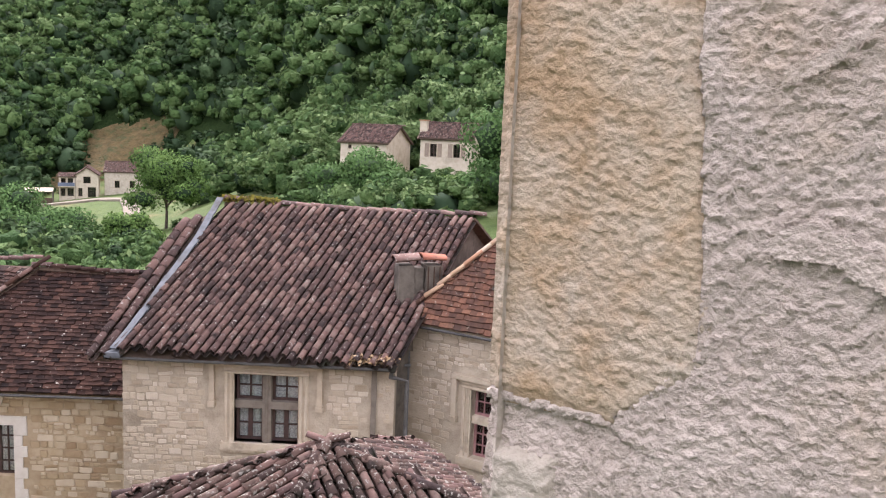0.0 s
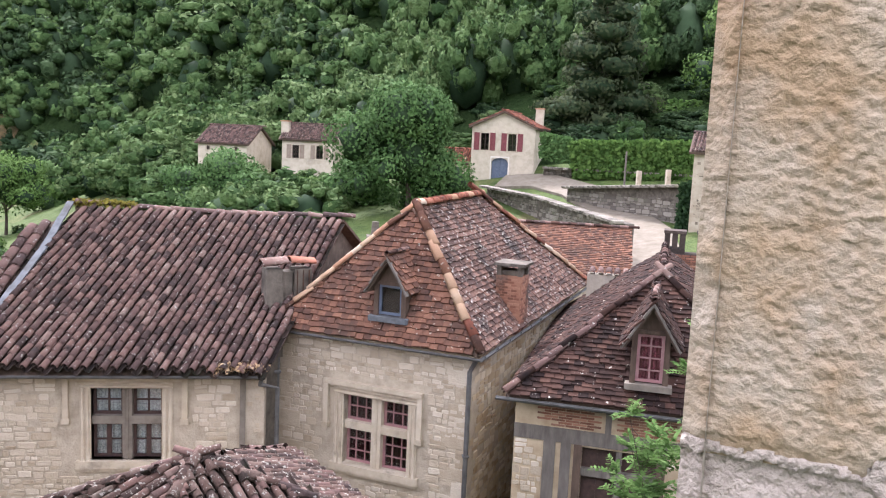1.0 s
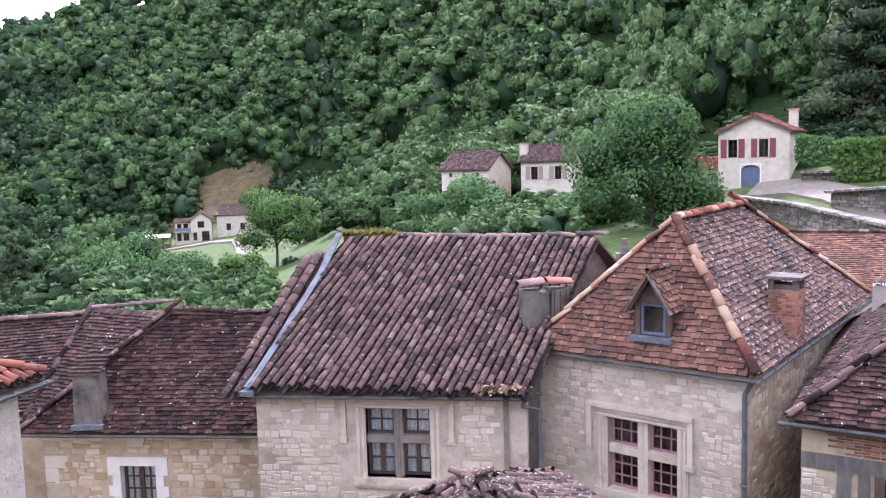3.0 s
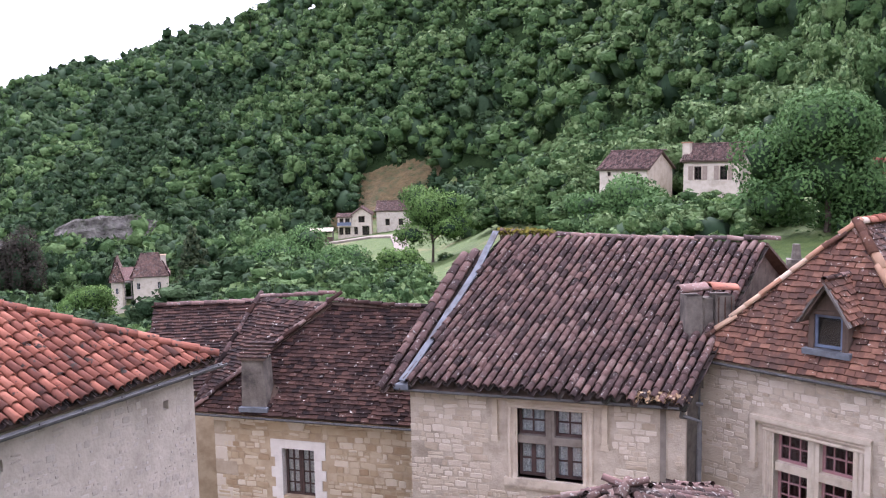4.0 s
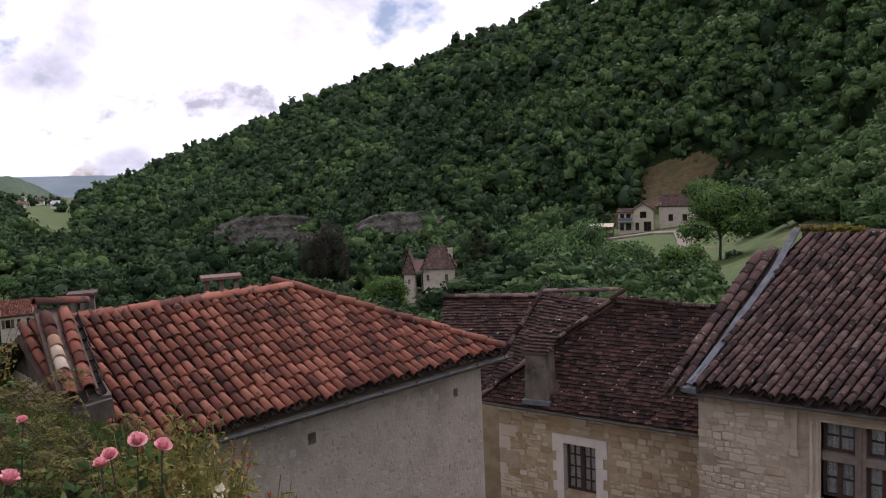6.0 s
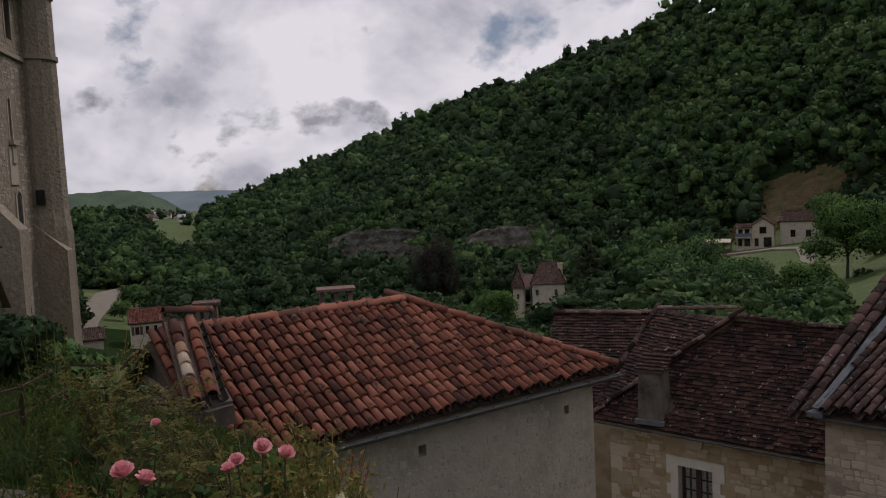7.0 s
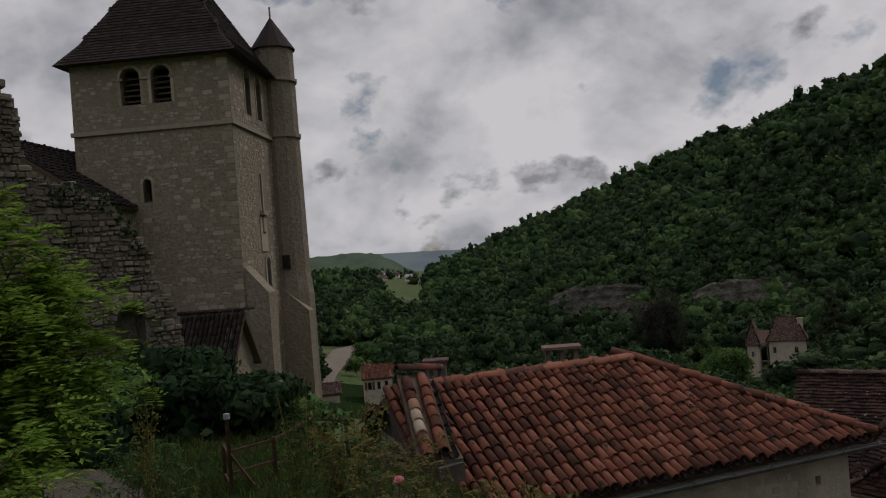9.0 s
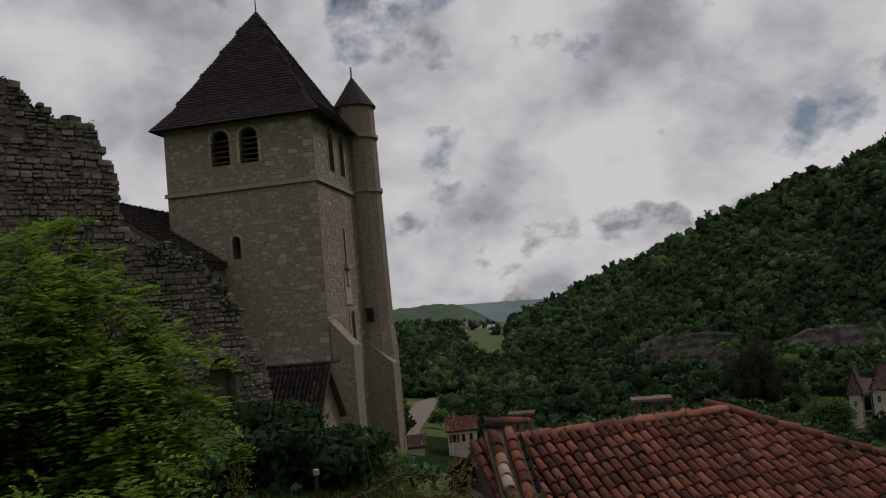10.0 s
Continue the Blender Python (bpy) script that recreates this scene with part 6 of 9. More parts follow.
def hip_house(name, o, e, wide, deep, z0, ze, zr, label, wall, rnd, openings, chimney=None):
    """A tall house under a steep hipped roof of flat tiles."""
    fr = Face(o, e)
    house = thing(name, (*fr.p(wide / 2, deep / 2, 0).xy, z0), label, "house", "village houses")
    s = panel(Shape(), fr, 0, wide, z0 - 2, ze, openings, 0, 0.4)
    s.box(fr.p(0, 0.4, z0 - 2), fr.e * 0.4, fr.n * (deep - 0.4), (0, 0, ze - z0 + 2))
    s.box(fr.p(wide - 0.4, 0.4, z0 - 2), fr.e * 0.4, fr.n * (deep - 0.4), (0, 0, ze - z0 + 2))
    s.box(fr.p(0.4, deep - 0.4, z0 - 2), fr.e * (wide - 0.8), fr.n * 0.4, (0, 0, ze - z0 + 2))
    part("wall", s, wall, house)
    c = [fr.p(-0.3, -0.3, ze - 0.15), fr.p(wide + 0.3, -0.3, ze - 0.15), fr.p(wide + 0.3, deep + 0.3, ze - 0.15), fr.p(-0.3, deep + 0.3, ze - 0.15)]
    k = min(wide, deep) * 0.27
    a, b = (fr.p(k, deep / 2, zr), fr.p(wide - k, deep / 2, zr)) if wide >= deep else (fr.p(wide / 2, k, zr), fr.p(wide / 2, deep - k, zr))
    faces = [[c[0], c[1], b, a], [c[1], c[2], b], [c[2], c[3], a, b], [c[3], c[0], a]] if wide >= deep else [[c[0], c[1], a], [c[1], c[2], b, a], [c[2], c[3], b], [c[3], c[0], a, b]]
    roof_deck(house, faces, 0.12)
    pcs = []
    for f in faces:
        pcs += roof_face(f, FLAT_GREY, rnd, 0.17, 0.2, 0.02)
    lay(house, "tile", "tiling", pcs, 0)
    lay(house, "hip_tile", "hip", sum([ridge_row(p, q, HIPS_DARK, rnd, 0.36, 0.05) for p, q in ((c[0], a), (c[1], b if wide >= deep else a), (a, b))], []), 0)
    for u0, u1, za, zb in openings:
        w = Shape()
        for q in ((u0 - 0.1, u0, za, zb), (u1, u1 + 0.1, za, zb), (u0 - 0.1, u1 + 0.1, zb, zb + 0.1), (u0 - 0.12, u1 + 0.12, za - 0.1, za)):
            w.box(fr.p(q[0], -0.03, q[2]), fr.e * (q[1] - q[0]), fr.n * 0.2, (0, 0, q[3] - q[2]))
        win = part("window", w, DRESSED, house)
        casement(win, fr, u0, u1, za, zb, 0.15, PAINT_GREY, (2, 2, 0.05), None, "")
    if chimney:
        ch = part("chimney", Shape().box(fr.p(chimney, deep * 0.3, ze), fr.e * 0.8, fr.n * 0.6, (0, 0, zr - ze - 0.3)), RENDER_WHITE, house, "rendered chimney")
        part("cap", Shape().box(fr.p(chimney - 0.08, deep * 0.3 - 0.08, zr - 0.3), fr.e * 0.96, fr.n * 0.76, (0, 0, 0.12)), HIP_TILE, ch)
    return house


def village():
    rnd = random.Random(31)
    # house with maroon shutters on the terrace
    simple_house("house", (11.35, 69.5), (0.93, -0.36), 5.3, 7.5, 6.35, 11.42, 12.62, "white gabled house with maroon shutters and blue arched door", RENDER_WHITE, CANAL_RED, rnd,
                 [(0.75, 1.45, 9.35, 10.75, "shut"), (3.05, 3.75, 9.35, 10.75, "shut"), (1.75, 3.15, 6.6, 8.75, "arch")], PAINT_MAROON, True, chimneys=[(4.3, 6.6, 13.1, 0.7)])
    # low annexe at its side
    simple_house("annexe", (9.0, 71.0), (0.95, -0.3), 2.2, 4, 6.3, 8.3, 9.3, "small white annexe with red tiles", RENDER_WHITE, CANAL_RED, rnd)
    simple_house("house", (-13.7, 87.2), (0.95, -0.3), 5.2, 6.5, 4.2, 8.85, 10.5, "cream rendered house with brown canal tile roof", RENDER_WHITE, CANAL, rnd,
                 [(0.9, 1.25, 8.0, 8.4, "small"), (2.4, 2.75, 8.0, 8.4, "small"), (3.9, 4.25, 8.0, 8.4, "small"), (0.8, 1.4, 6.0, 7.2, "small")])
    simple_house("house", (-5.3, 86.0), (0.97, -0.22), 5.3, 5.2, 3.6, 9.55, 11.0, "cream house with brown shutters and tall chimney", RENDER_WHITE, CANAL, rnd,
                 [(1.05, 1.75, 7.55, 8.85, "shut"), (3.5, 4.2, 7.55, 8.85, "shut"), (1.4, 2.1, 4.5, 5.6, "small")], PAINT_TAUPE, chimneys=[(-0.35, 0.8, 11.15, 0.75)])
    simple_house("barn", (22.0, 49.3), (0.89, -0.455), 10.5, 6, 4.6, 10.1, 11.2, "rubble stone barn with brown canal tiles", BARN_MORTAR, CANAL, rnd,
                 [(3.95, 4.65, 8.0, 9.5, "small"), (5.85, 6.35, 9.15, 9.65, "small")], stones=(STONES_BARN, 0.34))
    simple_house("house", (-82.6, 171.3), (0.93, 0.37), 4.4, 7, -6.6, -1.7, -0.2, "white gabled house by the road", RENDER_WHITE, CANAL, rnd,
                 [(0.5, 1.3, -6.3, -4.6, "small"), (2.3, 3.9, -6.5, -4.4, "small"), (1.5, 2.9, -3.6, -2.2, "small")], front_gable=True)
    porch = simple_house("house", (-85.6, 170.2), (0.93, 0.37), 3.1, 5, -6.6, -2.2, -1.7, "low white wing with blue balcony rail", RENDER_WHITE, CANAL, rnd,
                         [(0.3, 1.2, -6.3, -4.7, "small"), (1.6, 2.8, -6.3, -4.7, "small"), (0.4, 1.3, -3.7, -2.6, "small"), (1.7, 2.7, -3.7, -2.6, "small")])
    pf = Face((-85.6, 170.2), (0.93, 0.37))
    part("balcony", Shape().box(pf.p(-0.1, -1.0, -4.35), pf.e * 3.2, pf.n * 1.0, (0, 0, 0.15)), RENDER_WHITE, porch)
    part("rail", Shape().box(pf.p(-0.1, -1.0, -4.2), pf.e * 3.2, pf.n * 0.06, (0, 0, 0.75)), PAINT_BLUE, porch)
    simple_house("house", (-77.9, 174.5), (0.95, 0.3), 8.0, 7, -5.8, -1.0, 0.9, "long rendered house with brown tiled roof", RENDER_GREY, CANAL, rnd, [(2.0, 3.0, -4.5, -3.0, "small"), (5.0, 6.0, -4.5, -3.0, "small")])
    # canopy terrace beside the white house
    zc = max(land(-90, 166), land(-86, 168))
    cp = thing("canopy", (-88, 167, zc), "pale canopy on posts over a terrace", "canopy")
    part("cover", Shape().prism([(-90.3, 165.0, zc + 2.2), (-85.4, 167.2, zc + 2.2), (-86.2, 169.2, zc + 2.8), (-91.2, 167.0, zc + 2.8)], (0, 0, 0.12)), DRESSED, cp)
    for x, y in ((-90.2, 165.2), (-87.8, 166.2), (-85.6, 167.3), (-91.0, 166.9), (-86.3, 169.0)):
        part("post", Shape().box((x, y, zc - 2.0), (0.15, 0, 0), (0, 0.15, 0), (0, 0, 4.25)), TIMBER, cp)
    part("railing", Shape().box((-90.4, 164.9, zc - 1.5), (5.0, 2.1, 0), (-0.04, 0.1, 0), (0, 0, 2.5)), TIMBER_BROWN, cp)
    # brown yard wall with a row of stakes at the meadow's top
    yw = thing("yard_wall", (-40.3, 130.5, -1.6), "old rust-brown plank wall of a yard", "wall")
    part("boards", Shape().box((-41.5, 129.5, -2.4), (3.6, 1.0, 0), (-0.1, 0.3, 0), (0, 0, 3.0)), RUST, yw)
    rs_ = random.Random(77)
    for k in range(16):
        x, y = -37.0 + 0.95 * k + rs_.uniform(-0.3, 0.3), 131.5 + 0.1 * k
        st_ = thing("stake", (x, y, land(x, y)), "weathered wooden stake along the meadow", "stake", "meadow stakes")
        part("shaft", Shape().beam((x, y, land(x, y) - 0.4), (x + rs_.uniform(-0.1, 0.1), y, land(x, y) + rs_.uniform(1.0, 1.7)), 0.16, 0.16, (0, 1, 0)), TIMBER_BROWN, st_)
    # manor with a steep hipped roof in the valley
    hip_house("manor", (-88.2, 104.8), (0.80, 0.60), 5.2, 5.0, -15.5, -6.8, -3.6, "old pale manor with steep hipped brown roof", RENDER_WHITE, rnd, [(0.55, 1.05, -8.9, -7.9), (0.55, 1.05, -12.0, -11.0), (3.6, 4.1, -8.9, -7.9)], 4.2)
    hip_house("manor_wing", (-90.7, 102.9), (0.80, 0.60), 1.6, 6.0, -15.5, -7.4, -4.0, "narrow pale manor wing with steep hipped brown roof", RENDER_WHITE, rnd, [(0.6, 1.0, -9.4, -8.5)])
    gal = thing("gallery", (-88.8, 104.6, -13), "weathered timber gallery between the manor walls", "gallery")
    gf = Face((-89.3, 104.0), (0.80, 0.60))
    for zz in (-12.6, -10.2, -7.8):
        part("floor_beam", Shape().box(gf.p(0, -0.1, zz), gf.e * 1.25, gf.n * 1.2, (0, 0, 0.18)), TIMBER, gal)
    for u in (0.05, 1.05):
        part("post", Shape().box(gf.p(u, -0.1, -15.5), gf.e * 0.14, gf.n * 0.14, (0, 0, 8.6)), TIMBER, gal)
    part("lean_roof", Shape().prism([gf.p(-0.3, -0.4, -7.4), gf.p(1.5, -0.4, -7.4), gf.p(1.5, 1.6, -5.6), gf.p(-0.3, 1.6, -5.6)], (0, 0, 0.12)), TILE_BROWN, gal)
    # roofs between the nearer houses
    simple_house("outbuilding", (7.0, 32.2), (0.955, -0.29), 4.75, 6.0, 1.0, 4.9, 6.65, "outbuilding with brown flat tiles and pale ridge", MORTAR, FLAT, rnd, over=0.2, pitch=0.17, course=0.12)
    simple_house("house", (-15.0, 18.2), (0.88, 0.47), 2.6, 5.0, 0, 4.1, 5.85, "small house with brown flat tile roof", MORTAR_OCHRE, FLAT_DARK, rnd, over=0.2, pitch=0.17, course=0.12)
    simple_house("house", (13.5, 26.2), (0.2, -0.98), 7, 4.5, 2, 6.2, 7.8, "rendered house with brown canal tiles", RENDER_GREY, CANAL, rnd)
    for x, y, zt, wide in ((14.3, 22.3, 8.55, 0.55), (14.2, 20.6, 8.0, 0.6)):
        cf = Face((x, y), (0.85, -0.53))
        ck = thing("chimney_stack", (x, y, 6.8), "pale rendered chimney under two leaning tiles", "chimney", "tent-capped chimneys")
        part("body", Shape().prism([cf.p(0, 0, 5.6), cf.p(wide, 0, 5.6), cf.p(wide - 0.04, 0.02, zt), cf.p(0.04, 0.02, zt)], cf.n * 0.5), RENDER_GREY, ck)
        part("ledge", Shape().box(cf.p(-0.06, -0.06, zt), cf.e * (wide + 0.12), cf.n * 0.62, (0, 0, 0.07)), TILE_BROWN, ck)
        for sd in (0, 1):
            foot, tip = cf.p(0.02 + sd * (wide - 0.04), 0.02, zt + 0.07), cf.p(wide / 2, 0.02, zt + 0.5)
            part("leaning_tile", Shape().beam(foot + cf.n * 0.22, tip + cf.n * 0.22, 0.42, 0.07, (0, 0, 1)), TILE_BROWN, ck)
    simple_house("house", (-122.4, 52.2), (0.40, 0.92), 4.6, 6, land(-122, 53), -8.5, -6.9, "white valley house with red roof", RENDER_WHITE, CANAL_RED, rnd, [(0.7, 1.3, -10.4, -9.2, "shut"), (2.2, 2.7, -10.4, -9.2, "small"), (3.4, 3.9, -10.4, -9.2, "small")], TIMBER_BROWN, course=0.4)
    simple_house("house", (-104.2, 38.4), (0.35, 0.94), 2.4, 4, -12, -6.9, -5.9, "narrow stone house with tiled roof", MORTAR, CANAL, rnd, [(0.8, 1.5, -9.8, -8.4, "small")])
    simple_house("house", (-66, 33), (0.5, 0.87), 4.2, 5, -9, -4.8, -2.8, "stone outhouse with tiled roof", MORTAR_OCHRE, CANAL, rnd)
    simple_house("house", (-153, 74.5), (0.42, 0.91), 7, 8, -16, -10.6, -8.6, "stone house with brown tiles", MORTAR, CANAL, rnd, [(1.5, 2.6, -13.5, -12, "small"), (4.0, 5.1, -13.5, -12, "small")], course=0.4)
    # lean-to at the tower and nave behind it
    simple_house("lean_to", (-36.6, 6.2), (0.62, 0.785), 3.4, 2.6, 3, 6.4, 8.3, "lean-to with dark tiled roof beside tower", TOWER_WALL, [canal_mesh("tile", TOWER_ROOF)], rnd)
    simple_house("nave", (-51.5, 1.2), (0.832, -0.555), 8.0, 10, 2, 13.5, 16.8, "church nave with dark tiled roof", TOWER_WALL, [canal_mesh("tile", TOWER_ROOF)], rnd, course=0.4)
    # tile-capped garden wall between the houses
    for a, b, z in (((6.3, 19.1), (7.95, 18.5), 7.0), ((8.9, 17.9), (11.6, 16.6), 7.0)):
        fr = Face(a, (b[0] - a[0], b[1] - a[1]))
        L = math.hypot(b[0] - a[0], b[1] - a[1])
        w = thing("garden_wall", (*a, 4.0), "rendered wall capped with mossy curved tiles", "wall", "capped walls")
        part("body", Shape().box(fr.p(0, 0, 0), fr.e * L, fr.n * 0.35, (0, 0, z)), RENDER_DARK if L > 2 else RENDER_GREY, w)
        lay(w, "cap_tile", "cap", [(CANAL[k % 3], axes(fr.p(0.1 + 0.2 * k, -0.08, z + 0.02), fr.e, fr.n + Vector((0, 0, 0.25)), Vector((0, 0, 1)))) for k in range(int(L / 0.2))], 30)
    # small chimney stack over the far eaves
    st = thing("chimney_stack", (1.7, 29.9, 5.6), "small dark chimney stack with pot", "chimney")
    part("body", Shape().box((1.4, 29.6, 4.6), (0.6, 0, 0), (0, 0.6, 0), (0, 0, 1.9)), RENDER_DARK, st)
    part("pot", Shape().tube([(1.7, 29.9, 6.5), (1.7, 29.9, 7.0)], 0.17, 8, 0.12), RENDER_DARK, st)


village()


def terraces():
    """Dry stone retaining walls, the lane and the creeper wall by the white house."""
    rnd = random.Random(41)
    def stone_wall(a, b, z0, za, zb, label, keep=0.95, thick=0.6):
        fr = Face(a, (b[0] - a[0], b[1] - a[1]))
        L = math.hypot(b[0] - a[0], b[1] - a[1])
        w = thing("retaining_wall", (*a, z0), label, "wall", "retaining walls")
        part("core", Shape().prism([fr.p(0, 0, z0), fr.p(L, 0, z0), fr.p(L, 0, zb), fr.p(0, 0, za)], fr.n * thick), RENDER_DARK, w)
        pcs = rubble(fr, 0.05, L - 0.05, z0 + 0.5, min(za, zb) + 0.05, [], STONES_WALL, rnd, 0.16, 0.32, proud=0.05, gap=0.03, keep=keep)
        lay(w, "stone", "stonework", pcs, 120)
        cop = [(STONES_WALL[k % 5], axes(fr.p(0.2 + 0.42 * k, 0.0, za + (zb - za) * (0.2 + 0.42 * k) / L + 0.06), fr.e * 0.40, fr.n * 0.7, Vector((0, 0, 0.2)))) for k in range(int(L / 0.42))]
        lay(w, "coping_stone", "coping", cop, 60)
        return w
    stone_wall((12.0, 64.8), (14.15, 56.2), 3.2, 6.5, 6.4, "grey dry stone retaining wall along the lane")
    stone_wall((14.15, 56.2), (16.4, 45.05), 2.6, 6.4, 5.8, "grey dry stone wall with rounded coping")
    stone_wall((17.2, 60.2), (22.6, 51.2), 4.0, 6.9, 7.75, "pale dry stone retaining wall below terrace")
    stone_wall((16.9, 66.6), (29.5, 60.5), 5.5, 8.1, 8.1, "rubble wall covered with creeper", 0.9)
    # posts on the terrace edge
    for x, y, z, h in ((21.2, 56.4, 7.2, 1.3), (22.6, 54.6, 7.5, 1.2), (20.6, 57.4, 7.2, 2.6)):
        p = thing("post", (x, y, z), "weathered grey terrace post", "post", "terrace posts")
        part("shaft", Shape().box((x - 0.15, y - 0.15, z - 0.5), (0.3 if h < 2 else 0.1, 0, 0), (0, 0.3 if h < 2 else 0.1, 0), (0, 0, h + 0.5)), DRESSED if h < 2 else TIMBER, p)
    # lanes
    def lane(pts, wide, label):
        s = Shape()
        fine = []
        for (x0, y0), (x1, y1) in zip(pts, pts[1:]):
            n = max(int(math.hypot(x1 - x0, y1 - y0) / 2), 1)
            fine += [(x0 + (x1 - x0) * k / n, y0 + (y1 - y0) * k / n) for k in range(n)]
        fine.append(pts[-1])
        for i, (x, y) in enumerate(fine):
            x0, y0 = fine[max(i - 1, 0)]
            x1, y1 = fine[min(i + 1, len(fine) - 1)]
            d = math.hypot(x1 - x0, y1 - y0)
            nx, ny = -(y1 - y0) / d * wide / 2, (x1 - x0) / d * wide / 2
            lift = 0.08 + 0.0018 * math.hypot(x, y)
            za, zb = land(x + nx, y + ny) + lift, land(x - nx, y - ny) + lift
            s.v += [(x + nx, y + ny, za), (x - nx, y - ny, zb), (x + nx, y + ny, za - 0.9), (x - nx, y - ny, zb - 0.9)]
        for i in range(len(fine) - 1):
            k = 4 * i
            s.f += [(k, k + 1, k + 5, k + 4), (k + 2, k, k + 4, k + 6), (k + 1, k + 3, k + 7, k + 5)]
        tagged(part("road", s, ROAD, smooth=False), label, "road", kind="structure")
    lane([(13.5, 67.2), (16.5, 65.5), (18.6, 62), (19.8, 56), (19.6, 50), (17.6, 43), (15.7, 37), (13.5, 30)], 3.2, "pale gravel lane climbing between stone walls")
    lane([(-97, 156), (-84, 162), (-74, 164.5), (-67, 160), (-60, 145), (-51, 124), (-42.5, 106), (-37.5, 93), (-30, 76)], 2.6, "pale road winding down across the meadow")
    lane([(-104, 34), (-128, 46), (-150, 56), (-172, 67.5), (-190, 76.5), (-201, 86), (-203, 98), (-212, 112)], 5, "pale valley road")


STONES_WALL = [stone_mesh("stone", surface("dry_stone", [(0.1, (0.10, 0.09, 0.075)), (0.5, (0.19, 0.17, 0.145)), (0.9, (0.31, 0.285, 0.245))], 2, vary=0.65, bump=0.6, fine=14, stain=(0.14, 0.15, 0.09), stain_scale=0.7, stain_at=0.58), 100 + i) for i in range(5)]
terraces()


# ---- the ruined rampart ----
def ruin():
    rnd = random.Random(51)
    mat = surface("rampart_stone", [(0.1, (0.10, 0.088, 0.07)), (0.5, (0.20, 0.175, 0.14)), (0.9, (0.31, 0.275, 0.225))], 3, vary=0.6, bump=0.8, fine=14, dist=0.02, stain=(0.085, 0.09, 0.05), stain_scale=0.9, stain_at=0.54)
    stones = [stone_mesh("stone", mat, 120 + i) for i in range(8)]
    wall = thing("ruined_wall", (-19.5, 1.5, 7.8), "ruined medieval stone wall with blocked arch and broken top", "ruin")
    core = surface("rampart_core", [(0.3, (0.14, 0.122, 0.095)), (0.7, (0.24, 0.21, 0.165))], 3, bump=1.0, fine=8, dist=0.08)
    fr = Face((-18.0, -3.2), (-0.30, 0.954))

    # the tall part breaks off, then the lower wall falls away in worn steps
    def top(u):
        z = float(np.interp(u, (0, 2.3, 2.9, 3.27, 3.34, 4.10, 4.18, 4.46, 4.53, 4.92, 6.19, 6.82, 7.08, 7.3, 7.69, 7.9), (16.9, 15.48, 15.1, 14.84, 14.7, 14.65, 13.9, 13.75, 12.5, 12.17, 11.82, 10.95, 10.67, 9.86, 9.29, 7.6)))
        return z + 0.16 * noise.noise((u * 3.1, 0.5, 0)) + 0.10 * noise.noise((u * 9, 2.5, 0))
    arch = (6.2, 6.88)

    def soffit(u):
        t = (u - 6.54) / 0.34
        return 9.13 + 0.38 * math.sqrt(max(0.0, 1 - t * t))
    s = Shape()
    du = 0.06
    u = 0.0
    while u < 7.9:
        t = top(u + du / 2)
        d = 0.06 * noise.noise((u * 2, 3, 1))
        if arch[0] < u + du / 2 < arch[1]:
            zs = soffit(u + du / 2)
            s.box(fr.p(u, d, zs), fr.e * du, fr.n * 0.8, (0, 0, max(t - zs, 0.1)))
            s.box(fr.p(u, 0.45, 4.0), fr.e * du, fr.n * 0.35, (0, 0, zs - 4.0))
        else:
            s.box(fr.p(u, d, 4.0), fr.e * du, fr.n * 0.8, (0, 0, t - 4.0))
        u += du
    part("core", s, core, wall)
    pcs = []
    for me, m in rubble(fr, 0, 7.8, 6.5, 16.8, [], stones, rnd, 0.07, 0.17, proud=0.06, gap=0.018, keep=0.92, aspect=(0.8, 2.2)):
        q = (m.translation - fr.o).dot(fr.e)
        z = m.translation.z
        if z > top(q) - 0.02 or (arch[0] - 0.1 < q < arch[1] + 0.1 and z < soffit(q) + 0.12):
            continue
        pcs.append((me, m))
    for k in range(9):
        a = math.pi * (k + 0.5) / 9
        c = fr.p(6.54 + 0.44 * math.cos(a), 0, 9.13 + 0.48 * math.sin(a))
        x = fr.e * -math.sin(a) + Vector((0, 0, math.cos(a)))
        y = fr.e * math.cos(a) + Vector((0, 0, math.sin(a)))
        pcs.append((stones[k % 8], axes(c, x * 0.17, fr.n * 0.12, y * 0.24)))
    for u0, z0, z1 in ((4.12, 13.9, 14.6), (4.48, 12.6, 13.7)):
        end = Face(fr.p(u0, 0, 0), (fr.n.x, fr.n.y))
        pcs += rubble(end, 0, 0.8, z0, z1, [], stones, rnd, 0.1, 0.22, proud=0.07, aspect=(0.8, 1.8))
    pcs.sort(key=lambda p: p[1].translation.x)
    lay(wall, "stone", "stonework", pcs, 300)
    # loose stones and weeds along the broken top
    cap = []
    for k in range(90):
        u = rnd.uniform(0, 7.6)
        h = rnd.uniform(0.08, 0.2)
        cap.append((rnd.choice(stones), axes(fr.p(u, rnd.uniform(0.05, 0.7), top(u) + h * 0.3), fr.e * h * 1.5, fr.n * 0.2, Vector((rnd.gauss(0, 0.02), 0, h)))))
    lay(wall, "cap_stone", "cap", cap, 90)
    rng = np.random.default_rng(52)
    for lo, hi, n, label in ((4.9, 6.9, 1500, "ivy and weeds over the broken wall top"), (2.2, 4.1, 260, "dry weeds on the tall wall end")):
        uu = rng.uniform(lo, hi, n)
        p = np.array([tuple(fr.p(u, rng.uniform(-0.12, 0.5), top(u) + rng.uniform(-0.35, 0.14) * (1 if hi > 5 else 0.5))) for u in uu])
        v, f = leaf_quads(p, rng.normal(0, 1, (n, 3)), 0.05, rng, 1.6)
